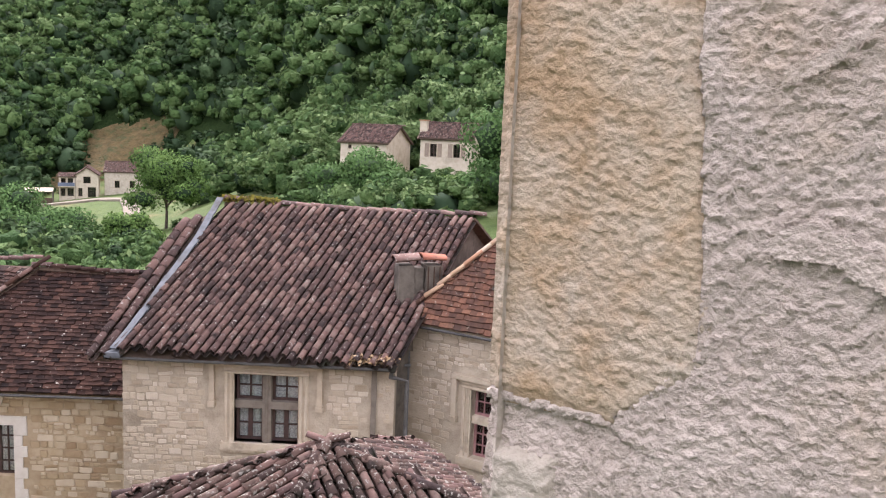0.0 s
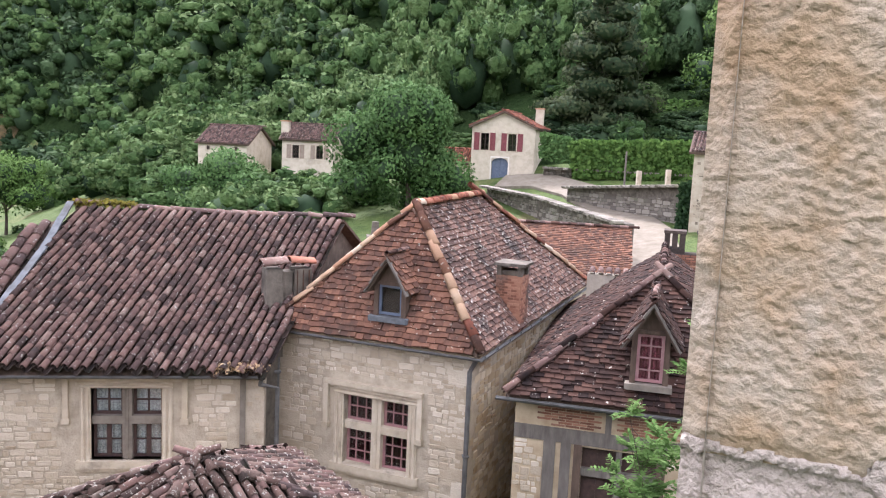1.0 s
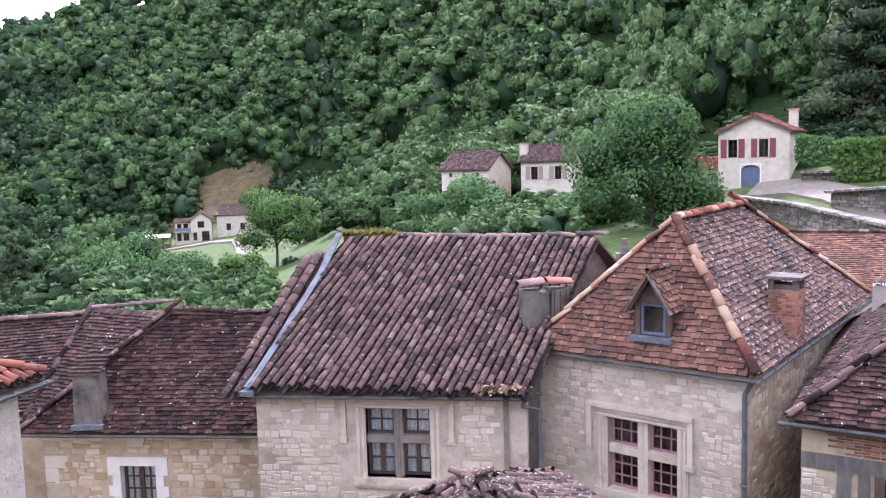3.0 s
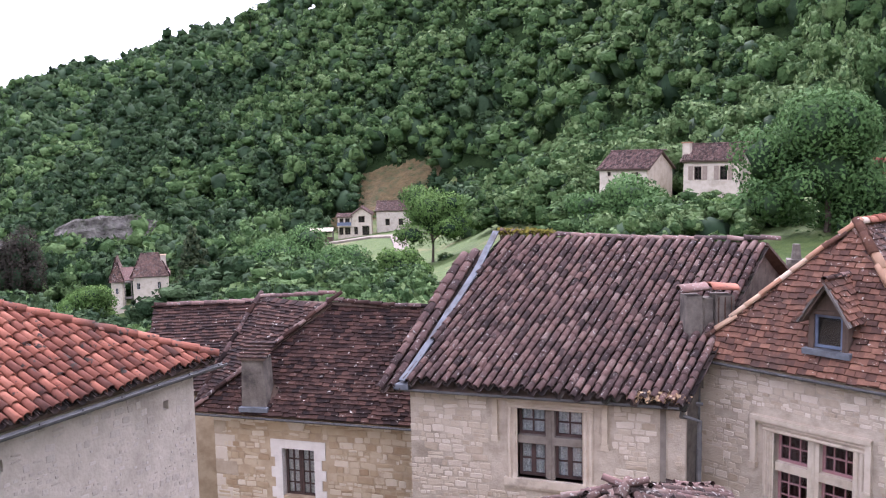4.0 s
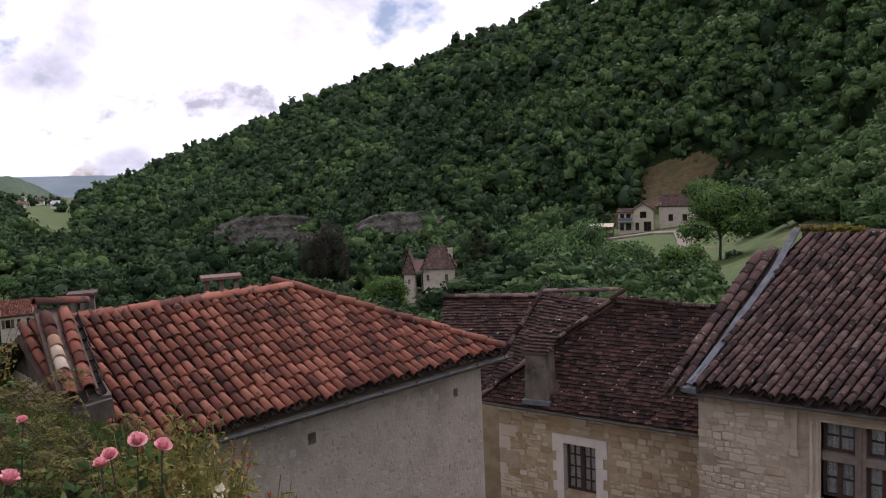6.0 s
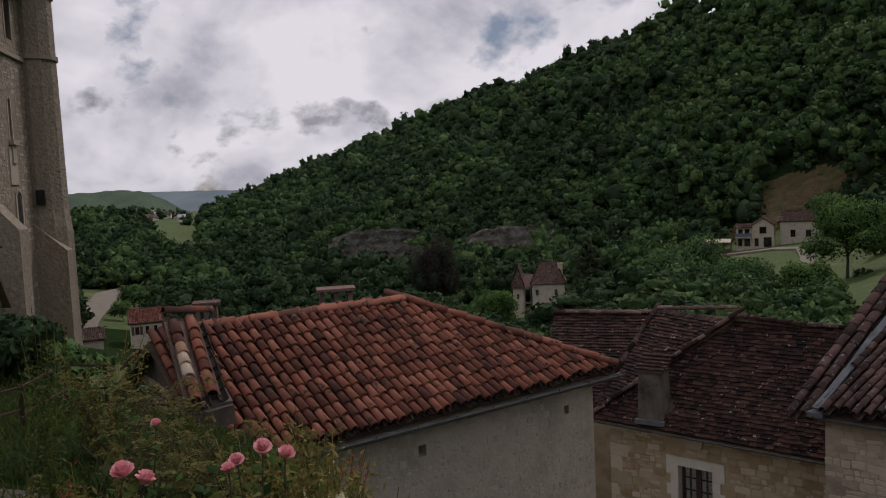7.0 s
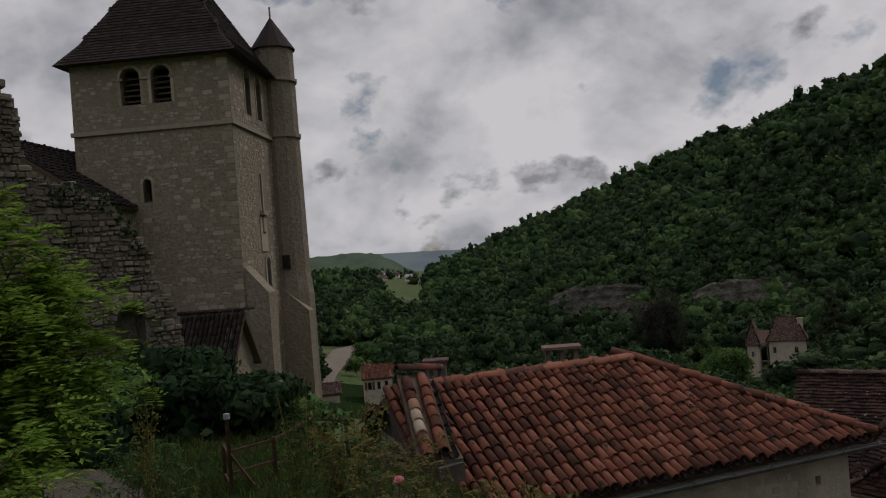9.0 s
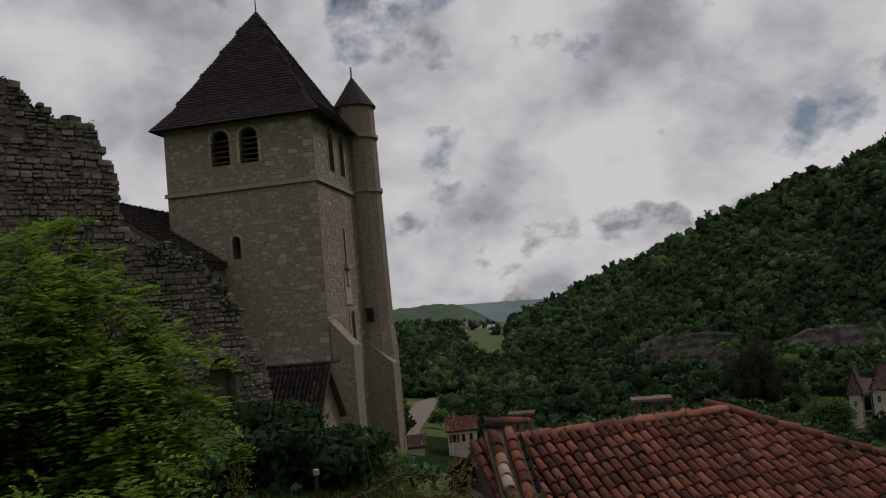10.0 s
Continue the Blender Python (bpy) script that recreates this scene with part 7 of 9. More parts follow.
        tagged(part("wall_weeds", quad_mesh("wall_weeds", v, f, LEAF_DARK), LEAF_DARK), label, "plant", kind="stuff")
    return wall


def far_town():
    """Pale houses scattered over the end of the valley."""
    rnd = random.Random(88)
    for k in range(34):
        a, r = radians(rnd.uniform(63.0, 69.8)), rnd.uniform(780, 1250)
        x, y = -math.sin(a) * r, math.cos(a) * r
        z = land(x, y)
        w, d, h = rnd.uniform(7, 13), rnd.uniform(6, 8), rnd.uniform(2.6, 4.4)
        t = rnd.uniform(0, 3.14)
        e, n = Vector((math.cos(t), math.sin(t), 0)), Vector((-math.sin(t), math.cos(t), 0))
        o = Vector((x, y, z - 1))
        b = thing("far_house", (x, y, z), "pale distant house with tiled roof" if k % 3 else "pale distant hall with grey roof", "house", "distant town")
        part("wall", Shape().box(o, e * w, n * d, (0, 0, h + 1)).prism([o + Vector((0, 0, h + 1)), o + n * d + Vector((0, 0, h + 1)), o + n * d / 2 + Vector((0, 0, h + 3.2))], e * w), WHITE_STONE, b)
        g = Shape()
        for sd in (0, 1):
            q = o + n * (d * sd + (-0.5 if sd == 0 else 0.5)) - e * 0.4 + Vector((0, 0, h + 0.8))
            top = o + n * d / 2 - e * 0.4 + Vector((0, 0, h + 3.4))
            g.prism([q, q + e * (w + 0.8), top + e * (w + 0.8), top], (0, 0, 0.2))
        part("roof", g, TILE_BROWN if k % 3 else PAINT_GREY, b)
        for u in (0.2, 0.5, 0.8):
            part("window", Shape().box(o + e * (w * u) - n * 0.05 + Vector((0, 0, 2.2)), e * 1.2, n * 0.1, (0, 0, 1.5)), ROOM_SHADE, b)


far_town()

# ---- woods and trees ----
def ball(n=7, m=5):
    """A low round blob, as vertices and quads."""
    v = []
    for j in range(m + 1):
        t = math.pi * j / m
        for i in range(n):
            a = 2 * math.pi * i / n
            v.append((math.sin(t) * math.cos(a), math.sin(t) * math.sin(a), math.cos(t)))
    f = [(j * n + i, (j + 1) * n + i, (j + 1) * n + (i + 1) % n, j * n + (i + 1) % n) for j in range(m) for i in range(n)]
    return np.array(v), np.array(f)


BALL_V, BALL_F = ball()
BALL_LOW_V, BALL_LOW_F = ball(6, 4)


def leaf_quads(points, normals, size, rng, long=1.5):
    """Bent leaf tufts: one quad at each point, turned about its normal."""
    n = len(points)
    nn = normals + rng.normal(0, 0.55, (n, 3))
    nn /= np.linalg.norm(nn, axis=1, keepdims=True)
    t = np.cross(nn, rng.normal(0, 1, (n, 3)))
    t /= np.linalg.norm(t, axis=1, keepdims=True)
    b = np.cross(nn, t)
    s = size * rng.uniform(0.6, 1.3, (n, 1))
    w = s / long
    v = np.stack([points - t * s, points - b * w * 0.8, points + t * s + nn * s * 0.25, points + b * w], 1).reshape(-1, 3)
    return v, np.arange(4 * n).reshape(n, 4)


def crown(rng, lobes, leaves, size, core=0.8, low=False):
    """A crown of leaf tufts over several lobes, with cores behind them coloured as inner shade. Lobes: centre and
    radii. Gives vertices, faces and soft normals.
    """
    lobes = np.array(lobes)
    bv, bf = (BALL_LOW_V, BALL_LOW_F) if low else (BALL_V, BALL_F)
    mid = np.average(lobes[:, :3], axis=0, weights=lobes[:, 3])
    mid[2] = lobes[:, 2].min()
    vs, fs, ns, k = [], [], [], 0
    for c in lobes[:4] if low else lobes:
        v = bv * (c[3:6] * core) * (1 + rng.normal(0, 0.17, (len(bv), 1))) + c[:3]
        vs.append(v); fs.append(bf + k); ns.append(bv); k += len(v)
    vol = lobes[:, 3] * lobes[:, 4]
    pick = rng.choice(len(lobes), leaves, p=vol / vol.sum())
    d = rng.normal(0, 1, (leaves, 3))
    d[:, 2] = d[:, 2] * 0.9 + 0.25
    d /= np.linalg.norm(d, axis=1, keepdims=True)
    p = lobes[pick, :3] + d * lobes[pick, 3:6] * rng.uniform(0.72, 1.10, (leaves, 1))
    v, f = leaf_quads(p, d, size, rng)
    vs.append(v); fs.append(f + k)
    far = p - mid
    far /= np.linalg.norm(far, axis=1, keepdims=True)
    soft = d * 0.75 + far * 0.35 + rng.normal(0, 0.20, (leaves, 3))
    soft /= np.linalg.norm(soft, axis=1, keepdims=True)
    ns.append(np.repeat(soft, 4, axis=0))
    inner = sum(len(q) for q in fs[:-1])
    return np.concatenate(vs), np.concatenate(fs), np.concatenate(ns), inner


def quad_mesh(name, v, f, material, smooth=False, normals=None, inner=None):
    me = bpy.data.meshes.new(name)
    me.vertices.add(len(v)); me.vertices.foreach_set("co", np.asarray(v, dtype=float).ravel())
    me.loops.add(f.size); me.loops.foreach_set("vertex_index", f.ravel().astype(np.int32))
    me.polygons.add(len(f)); me.polygons.foreach_set("loop_start", (np.arange(len(f)) * 4).astype(np.int32))
    me.polygons.foreach_set("use_smooth", np.full(len(f), smooth or normals is not None))
    me.materials.append(material)
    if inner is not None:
        me.materials.append(LEAF_INNER_SHADE)
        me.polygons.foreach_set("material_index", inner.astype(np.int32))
    me.update(calc_edges=True)
    if normals is not None:
        me.normals_split_custom_set_from_vertices(normals.astype(np.float32))
    return me


def lobes_round(rng, n, wide=1.0, tall=1.0):
    """Lobes that fill a round-topped crown about 1 across, standing on z = 0."""
    out = [(0, 0, 0.52 * tall, 0.33 * wide, 0.33 * wide, 0.40 * tall)]
    for i in range(n - 1):
        a = 2.4 * i + rng.uniform(0, 0.8)
        r = rng.uniform(0.20, 0.44) * wide
        z = rng.uniform(0.25, 0.85) * tall
        r *= 1.0 if z < 0.6 * tall else 0.6
        q = rng.uniform(0.12, 0.25)
        out.append((math.cos(a) * r, math.sin(a) * r, z, q * wide, q * wide, q * tall * 0.9))
    return out


def forest_crown(rng, n, tufts, size, rings):
    """A full crown about 1 across: rounded leaf masses over a dome round a heart coloured as inner shade, with tufts
    that break its outline.
    """
    bv, bf = ball(*rings)
    hv, hf = BALL_LOW_V, BALL_LOW_F
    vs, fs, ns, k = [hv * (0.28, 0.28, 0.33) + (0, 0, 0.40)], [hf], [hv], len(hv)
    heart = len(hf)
    lean = rng.uniform(-0.07, 0.07, 2)
    lobes = []
    for i in range(n):
        t = (i + 0.5) / n
        z = 0.22 + 0.61 * t + rng.uniform(-0.05, 0.05)
        ring = 0.37 * math.sqrt(max(0.02, 1 - ((z - 0.26) / 0.62) ** 2)) * rng.uniform(0.75, 1.1)
        a = 2.4 * i + rng.uniform(-0.5, 0.5)
        q = rng.uniform(0.13, 0.22) * (1.12 - 0.3 * t) * (11 / n) ** 0.28
        lobes.append((math.cos(a) * ring + lean[0] * t, math.sin(a) * ring + lean[1] * t, z, q, q * rng.uniform(0.85, 1.15), q * rng.uniform(0.7, 0.95)))
    lobes = np.array(lobes)
    mid = np.array((0, 0, 0.25))
    for c in lobes:
        v = bv * c[3:6] * (0.90 + rng.normal(0, 0.17, (len(bv), 1))) + c[:3]
        far = (c[:3] - mid) / np.linalg.norm(c[:3] - mid)
        nn = bv * 0.85 + far * 0.25
        vs.append(v); fs.append(bf + k); ns.append(nn / np.linalg.norm(nn, axis=1, keepdims=True)); k += len(v)
    pick = rng.choice(n, tufts, p=lobes[:, 3] ** 2 / (lobes[:, 3] ** 2).sum())
    d = rng.normal(0, 1, (tufts, 3)) + (lobes[pick, :3] - mid) * 1.6
    d /= np.linalg.norm(d, axis=1, keepdims=True)
    pts = lobes[pick, :3] + d * lobes[pick, 3:6] * rng.uniform(0.92, 1.16, (tufts, 1))
    v, f = leaf_quads(pts, d, size, rng, 1.3)
    vs.append(v); fs.append(f + k)
    soft = d + rng.normal(0, 0.25, (tufts, 3))
    ns.append(np.repeat(soft / np.linalg.norm(soft, axis=1, keepdims=True), 4, axis=0))
    return np.concatenate(vs), np.concatenate(fs), np.concatenate(ns), heart, heart + n * len(bf)


def woods():
    rng = np.random.default_rng(5)
    close = [forest_crown(rng, 16, 1000, 0.033, (5, 3)) for _ in range(6)]
    near = [forest_crown(rng, 12, 330, 0.045, (5, 3)) for _ in range(8)]
    mid = [forest_crown(rng, 9, 160, 0.054, (5, 3)) for _ in range(8)]
    far = [forest_crown(rng, 6, 40, 0.069, (5, 3)) for _ in range(6)]
    sets = {"woods_near": [], "woods_hill": []}
    r = 30.0
    while r < 950:
        size = 4.2 if r < 76 else 7.6 if r < 160 else 9.0 if r < 300 else 11.0 if r < 480 else 15.0
        step = size * (0.60 if 140 < r < 200 else 0.66 if r < 330 else 0.70)
        da = math.degrees(step / r)
        az = -37.0
        while az < (76 if r > 60 else 62):
            a = az + rng.uniform(-0.5, 0.5) * da
            q = r + rng.uniform(-0.5, 0.5) * step
            az += da
            crest = float(np.interp(a, AZ, CREST_R))
            if q > crest * 1.03:
                continue
            if q < 62 and not (20 < a < 62 or (-1.5 < a < 10 and q > 58)):
                continue
            if q < 48 and rng.uniform() < 0.5:
                continue
            x, y = -math.sin(radians(a)) * q, math.cos(radians(a)) * q
            shrub = (18.5 < a < 27 and 96 < q < 148 and rng.uniform() < 0.30) or (a < -6 and (82 if a > -17 else 75) < q < 97)
            if clearing(x, y, q, a) and not shrub:
                continue
            big = rng.choice((0.72, 0.9, 1.05, 1.35))
            w = size * big * rng.uniform(0.9, 1.15)
            h = size * big ** 0.7 * rng.uniform(0.8, 1.25) * (1.5 if a < -4 and q > 84 else 1)
            if dry_bank(x, y, q, a):
                if rng.uniform() < 0.6:
                    continue
                h, w = rng.uniform(0.8, 3.4), rng.uniform(1.5, 4.6)
            if shrub:
                h, w = rng.uniform(1.0, 2.2) * (1 if a > 0 else 1.5), rng.uniform(1.6, 3.4) * (1 if a > 0 else 2.2)
            z = land(x, y) - 0.6 - (0.14 * h if q > 100 else 0)
            low = None
            if q < 203:
                if (18 < a and (q < 150 or a < 31)) or (-2 < a < 10 and q < 84):
                    low = float(np.interp(a, (-2, 10, 14, 18, 20, 27, 31, 36, 39, 42, 45, 48, 55, 66), (-2.2, -2.4, -3.6, -5.0, -6.6, -6.7, -5.6, -6.6, -9.4, -9.6, -8.0, -6.8, -7.2, -8.8)))
                elif 39.6 < a < 43.2:
                    low = -3.7
            elif q < 250 and 48 < a < 62:
                low = -5.9 if a > 53.5 or q < 236 else -4.1
            if low is not None:
                h = min(h, (10 + q * math.tan(radians(low)) - z) * rng.uniform(0.8, 1.1))
                if h < 1.2:
                    continue
                w = min(w, h * 1.6)
            t = (close if 76 < q < 118 and a < 12 else mid if q < 60 else near if q < 165 else mid if q < 330 else far)
            v, f, nv, heart, body = t[rng.integers(len(t))]
            ang = rng.uniform(0, 6.283)
            c, s = math.cos(ang), math.sin(ang)
            vv = np.stack([(v[:, 0] * c - v[:, 1] * s) * w + x, (v[:, 0] * s + v[:, 1] * c) * w + y, v[:, 2] * h + z], 1)
            nn = np.stack([nv[:, 0] * c - nv[:, 1] * s, nv[:, 0] * s + nv[:, 1] * c, nv[:, 2]], 1)
            # species stand in loose groups; lighter leaves towards the village paint haze, darker ones down the valley
            # cloud shade
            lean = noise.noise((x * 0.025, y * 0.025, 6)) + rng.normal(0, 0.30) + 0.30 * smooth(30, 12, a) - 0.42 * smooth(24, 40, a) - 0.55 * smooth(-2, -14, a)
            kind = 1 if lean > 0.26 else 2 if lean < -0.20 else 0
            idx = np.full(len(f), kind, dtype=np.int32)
            # hearts get the inner shade colour; the lightest crowns keep darker lobes for depth
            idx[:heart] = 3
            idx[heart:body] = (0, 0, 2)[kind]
            sets["woods_near" if q < 150 else "woods_hill"].append((vv, f, nn, idx))
        r += step * 0.92
    for name, items in sets.items():
        k, vs, fs, ns, ins = 0, [], [], [], []
        for v, f, n, i in items:
            vs.append(v); fs.append(f + k); ns.append(n); ins.append(i); k += len(v)
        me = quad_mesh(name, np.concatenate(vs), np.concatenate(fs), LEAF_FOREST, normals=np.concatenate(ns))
        for m in (LEAF_FOREST_LIGHT, LEAF_FOREST_DARK, LEAF_INNER_SHADE):
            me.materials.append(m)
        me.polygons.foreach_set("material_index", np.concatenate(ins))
        ob = part(name, me, LEAF_FOREST)
        tagged(ob, "dense green oak woods covering the valley side" if name == "woods_hill" else "green trees and thickets on the valley floor", "woods", kind="stuff")


woods()


def tree(x, y, z, high, wide, leaf, seed, label, leaves=2600, size=0.32, lobes=14, trunk=0.18, bark=None, name="tree", core=0.52):
    rng = np.random.default_rng(seed)
    rnd = random.Random(seed)
    t = thing(name, (x, y, z), label, "tree", "single trees")
    ch = high * (1 - trunk)
    lb = [(a * wide + x, b * wide + y, c * ch + z + high * trunk, d * wide, e * wide, f * ch) for a, b, c, d, e, f in lobes_round(rng, lobes)]
    s = Shape()
    base = Vector((x, y, z - 0.6))
    r0 = max(0.05, high * 0.022)
    topp = Vector((x + rnd.uniform(-0.3, 0.3), y, z + high * 0.72))
    s.tube([base, base.lerp(topp, 0.35) + Vector((0.1, 0.05, 0)), base.lerp(topp, 0.7), topp], r0, 7, r0 * 0.3)
    for a, b, c, d, e, f in lb[1:10]:
        q = base.lerp(topp, rnd.uniform(0.3, 0.7))
        s.tube([q, q.lerp(Vector((a, b, c)), 0.5) + Vector((0, 0, 0.2)), (a, b, c)], r0 * 0.42, 5, r0 * 0.1)
    part("trunk", s, bark or BARK, t)
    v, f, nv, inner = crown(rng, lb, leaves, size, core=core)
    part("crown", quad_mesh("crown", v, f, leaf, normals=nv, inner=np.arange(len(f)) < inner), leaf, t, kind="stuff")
    return t


CONIFER_LEAF = leafy("conifer_needles", [(0.25, (0.030, 0.042, 0.022)), (0.5, (0.055, 0.075, 0.036)), (0.75, (0.085, 0.105, 0.05))], scale=0.5)


def conifer(x, y, z, high, wide, seed, label):
    rng = np.random.default_rng(seed)
    t = thing("conifer", (x, y, z), label, "tree", "single trees")
    part("trunk", Shape().tube([(x, y, z - 0.5), (x, y, z + high * 0.95)], high * 0.018, 7, 0.04), BARK, t)
    lb = []
    n = 26
    for i in range(n):
        s = i / n
        rad = wide * 0.5 * (1 - s) ** 0.75 * rng.uniform(0.75, 1.1)
        a = i * 2.4
        lb.append((x + math.cos(a) * rad * 0.55, y + math.sin(a) * rad * 0.55, z + high * (0.1 + 0.88 * s), rad * 0.62 + 0.25, rad * 0.62 + 0.25, high * 0.055))
    v, f, nv, inner = crown(rng, lb, 7000, 0.24, core=0.7)
    part("crown", quad_mesh("crown", v, f, CONIFER_LEAF, normals=nv, inner=np.arange(len(f)) < inner), CONIFER_LEAF, t, kind="stuff")
    return t


tree(-38.9, 105.2, -3.6, 9.8, 10.2, LEAF_BRIGHT_TREE, 61, "round green tree standing alone on the meadow", 10920, 0.172, 18, 0.12)
tree(5.4, 61.8, 3.0, 11.8, 9.6, LEAF, 62, "large full-leaved tree beside the terrace wall", 19950, 0.145, 24, 0.0)
tree(7.2, 62.4, 3.2, 6.4, 6.0, LEAF, 77, "low full-leaved tree beside the terrace wall", 8820, 0.139, 16, 0.0)
tree(-8.5, 71.5, 2.2, 6.4, 9.4, LEAF, 63, "dense rounded green shrub below the cream houses", 13650, 0.145, 18, 0.0)
tree(-2.2, 70.0, 2.2, 4.2, 7.2, LEAF_BRIGHT_TREE, 64, "bushy green tree below the cream houses", 10920, 0.139, 16, 0.0)
tree(2.2, 67.5, 2.6, 6.4, 6.2, LEAF, 73, "bushy green tree below the cream houses", 9660, 0.139, 15, 0.0)
conifer(25.6, 80, 9.0, 19.5, 12.0, 65, "tall spreading conifer above the terrace")
tree(38.7, 72, 11.0, 15.0, 13.5, LEAF_BRIGHT_TREE, 66, "broad green tree above the barn", 17850, 0.185, 22, 0.15)
tree(21.9, 39.0, 3.4, 5.6, 3.3, LEAF_BRIGHT_TREE, 67, "slender young tree on the barn lawn", 3150, 0.066, 14, 0.0, core=0.25)
tree(-109.2, 103.4, -13.5, 14.5, 8.4, LEAF_PURPLE, 68, "tall copper-leaved tree in the valley", 14700, 0.172, 26, 0.0)
tree(-81.8, 88.2, -12.0, 6.6, 8.0, LEAF_BRIGHT_TREE, 69, "bright green rounded bush by the manor", 8820, 0.158, 14, 0.0)
conifer(-80, 109, -11.5, 12.5, 7, 70, "dark conifer beside the manor")
tree(-42.6, 101.7, -5.8, 4.2, 5.6, LEAF, 71, "dark bush on the meadow edge", 4620, 0.158, 9, 0.0)
tree(-174.5, 280.3, 60, 7.5, 9.5, LEAF_FOREST, 72, "lone dark pine on the crest", 3150, 0.231, 16, 0.3)
tree(-61.5, 107, -10.5, 11.3, 13, LEAF, 74, "dark spreading tree below the road", 12600, 0.198, 16, 0.0)
tree(-47, 95, -7.6, 6.6, 9.2, LEAF, 75, "green thicket tree at the meadow foot", 8400, 0.165, 13, 0.0)
tree(-33, 79, -3.4, 4.6, 5.6, LEAF_BRIGHT_TREE, 76, "green bush at the meadow foot", 5460, 0.145, 10, 0.0)
tree(-160.6, 69.5, land(-160.6, 69.5), 6.0, 6.4, LEAF, 78, "round tree beside the valley road", 3600, 0.17, 14, 0.08)
tree(-150.5, 63.0, land(-150.5, 63.0), 3.6, 4.2, LEAF_BRIGHT_TREE, 79, "small bushy tree beside the valley road", 1800, 0.14, 10, 0.05)


def leaf_sheet(name, corners, leaves, size, material, label, thick=0.3, seed=1, parent=None):
    """A creeper or hedge: leaves over a slab with a soft back."""
    rng = np.random.default_rng(seed)
    a, b, c, d = [np.array(q, dtype=float) for q in corners]
    u, w = rng.uniform(0, 1, (leaves, 1)), rng.uniform(0, 1, (leaves, 1))
    p = a * (1 - u) * (1 - w) + b * u * (1 - w) + c * u * w + d * (1 - u) * w
    n = np.cross(b - a, d - a); n /= np.linalg.norm(n)
    if n[1] > 0:
        n = -n
    p = p + n * (rng.uniform(-0.2, 1, (leaves, 1)) ** 2) * thick + rng.normal(0, 0.05, (leaves, 3))
    v, f = leaf_quads(p, np.tile(n, (leaves, 1)), size, rng, 1.2)
    k = len(v)
    back = np.array([a, b, c, d]) - n * 0.05
    v = np.concatenate([v, back, back - n * 0.15]); f = np.concatenate([f, [[k, k + 1, k + 2, k + 3], [k + 4, k + 7, k + 6, k + 5], [k, k + 3, k + 7, k + 4], [k + 1, k + 5, k + 6, k + 2]]])
    return tagged(part(name, quad_mesh(name, v, f, material), material, parent), label, "plant" if parent is None else "", kind="stuff")


leaf_sheet("creeper", [(19.0, 65.2, 7.5), (29.8, 60.0, 7.9), (29.8, 60.0, 10.9), (18.6, 65.4, 10.4)], 7000, 0.17, LEAF_BRIGHT, "bright green creeper covering the terrace wall", 0.5, 2)
leaf_sheet("creeper", [(16.6, 66.9, 9.0), (19.0, 65.4, 8.6), (18.8, 65.5, 10.6), (16.6, 66.9, 11.0)], 1200, 0.15, LEAF, "green creeper beside the white house", 0.4, 3)
leaf_sheet("creeper", [(21.6, 50.2, 4.4), (22.4, 49.6, 4.4), (22.4, 49.6, 8.2), (21.6, 50.2, 8.0)], 900, 0.14, LEAF_DARK, "ivy on the corner of the terrace wall", 0.3, 4)
leaf_sheet("flower_bank", [(27, 83, 13.2), (42, 76, 13.0), (43, 78, 14.4), (27, 85, 14.6)], 2600, 0.26, LEAF_BRIGHT, "yellow-green shrubs on the bank above", 0.8, 5)


# ---- bare slopes, cliffs, far hills ----
def bare_slope():
    s = Shape()
    nu, nr = 90, 74
    ok = []
    for j in range(nr + 1):
        for i in range(nu + 1):
            a, r = 18.2 + 11.6 * i / nu, 194 + 58 * j / nr
            x, y = -math.sin(radians(a)) * r, math.cos(radians(a)) * r
            ok.append(dry_bank(x, y, r, a))
            s.v.append((x, y, land(x, y) + 0.45 + 0.7 * noise.noise((x * 0.25, y * 0.25, 2)) + 0.3 * noise.noise((x * 0.8, y * 0.8, 5))))
    for j in range(nr):
        for i in range(nu):
            k = j * (nu + 1) + i
            if ok[k]:
                s.f.append((k, k + 1, k + nu + 2, k + nu + 1))
    tagged(part("dry_slope", s, SCRUB, smooth=True), "dry ochre slope with thin scrub above the road", "slope", kind="structure")


bare_slope()


def cliff(x, y, z, long, high, turn, seed, label):
    """A weathered rock face: ledges and cracks."""
    s = Shape()
    nu, nz = int(long * 1.6), int(high * 2.2)
    e = Vector((math.cos(turn), math.sin(turn), 0))
    n = Vector((-e.y, e.x, 0))
    for j in range(nz + 1):
        for i in range(nu + 1):
            u, h = (i / nu - 0.5) * long, high * j / nz
            q = Vector((x, y, z)) + e * u
            f = 2.2 * noise.noise((u * 0.18 + seed, h * 0.12, seed)) + 0.9 * noise.noise((u * 0.6, h * 0.35, seed + 4)) + 0.35 * abs(math.sin(h * 1.3 + 2 * noise.noise((u * 0.2, 0, seed))))
            t = 1 - (2 * abs(u) / long) ** 4
            q += n * (f + 0.25 * h + 3 * (1 - t)) + Vector((0, 0, h * (0.55 + 0.45 * t) + 0.8 * noise.noise((u * 0.3, 5, seed)) * (j / nz)))
            s.v.append(tuple(q))
    s.f = [(j * (nu + 1) + i, j * (nu + 1) + i + 1, (j + 1) * (nu + 1) + i + 1, (j + 1) * (nu + 1) + i) for j in range(nz) for i in range(nu)]
    tagged(part("cliff", s, ROCK), label, "cliff", "limestone cliffs", kind="structure")


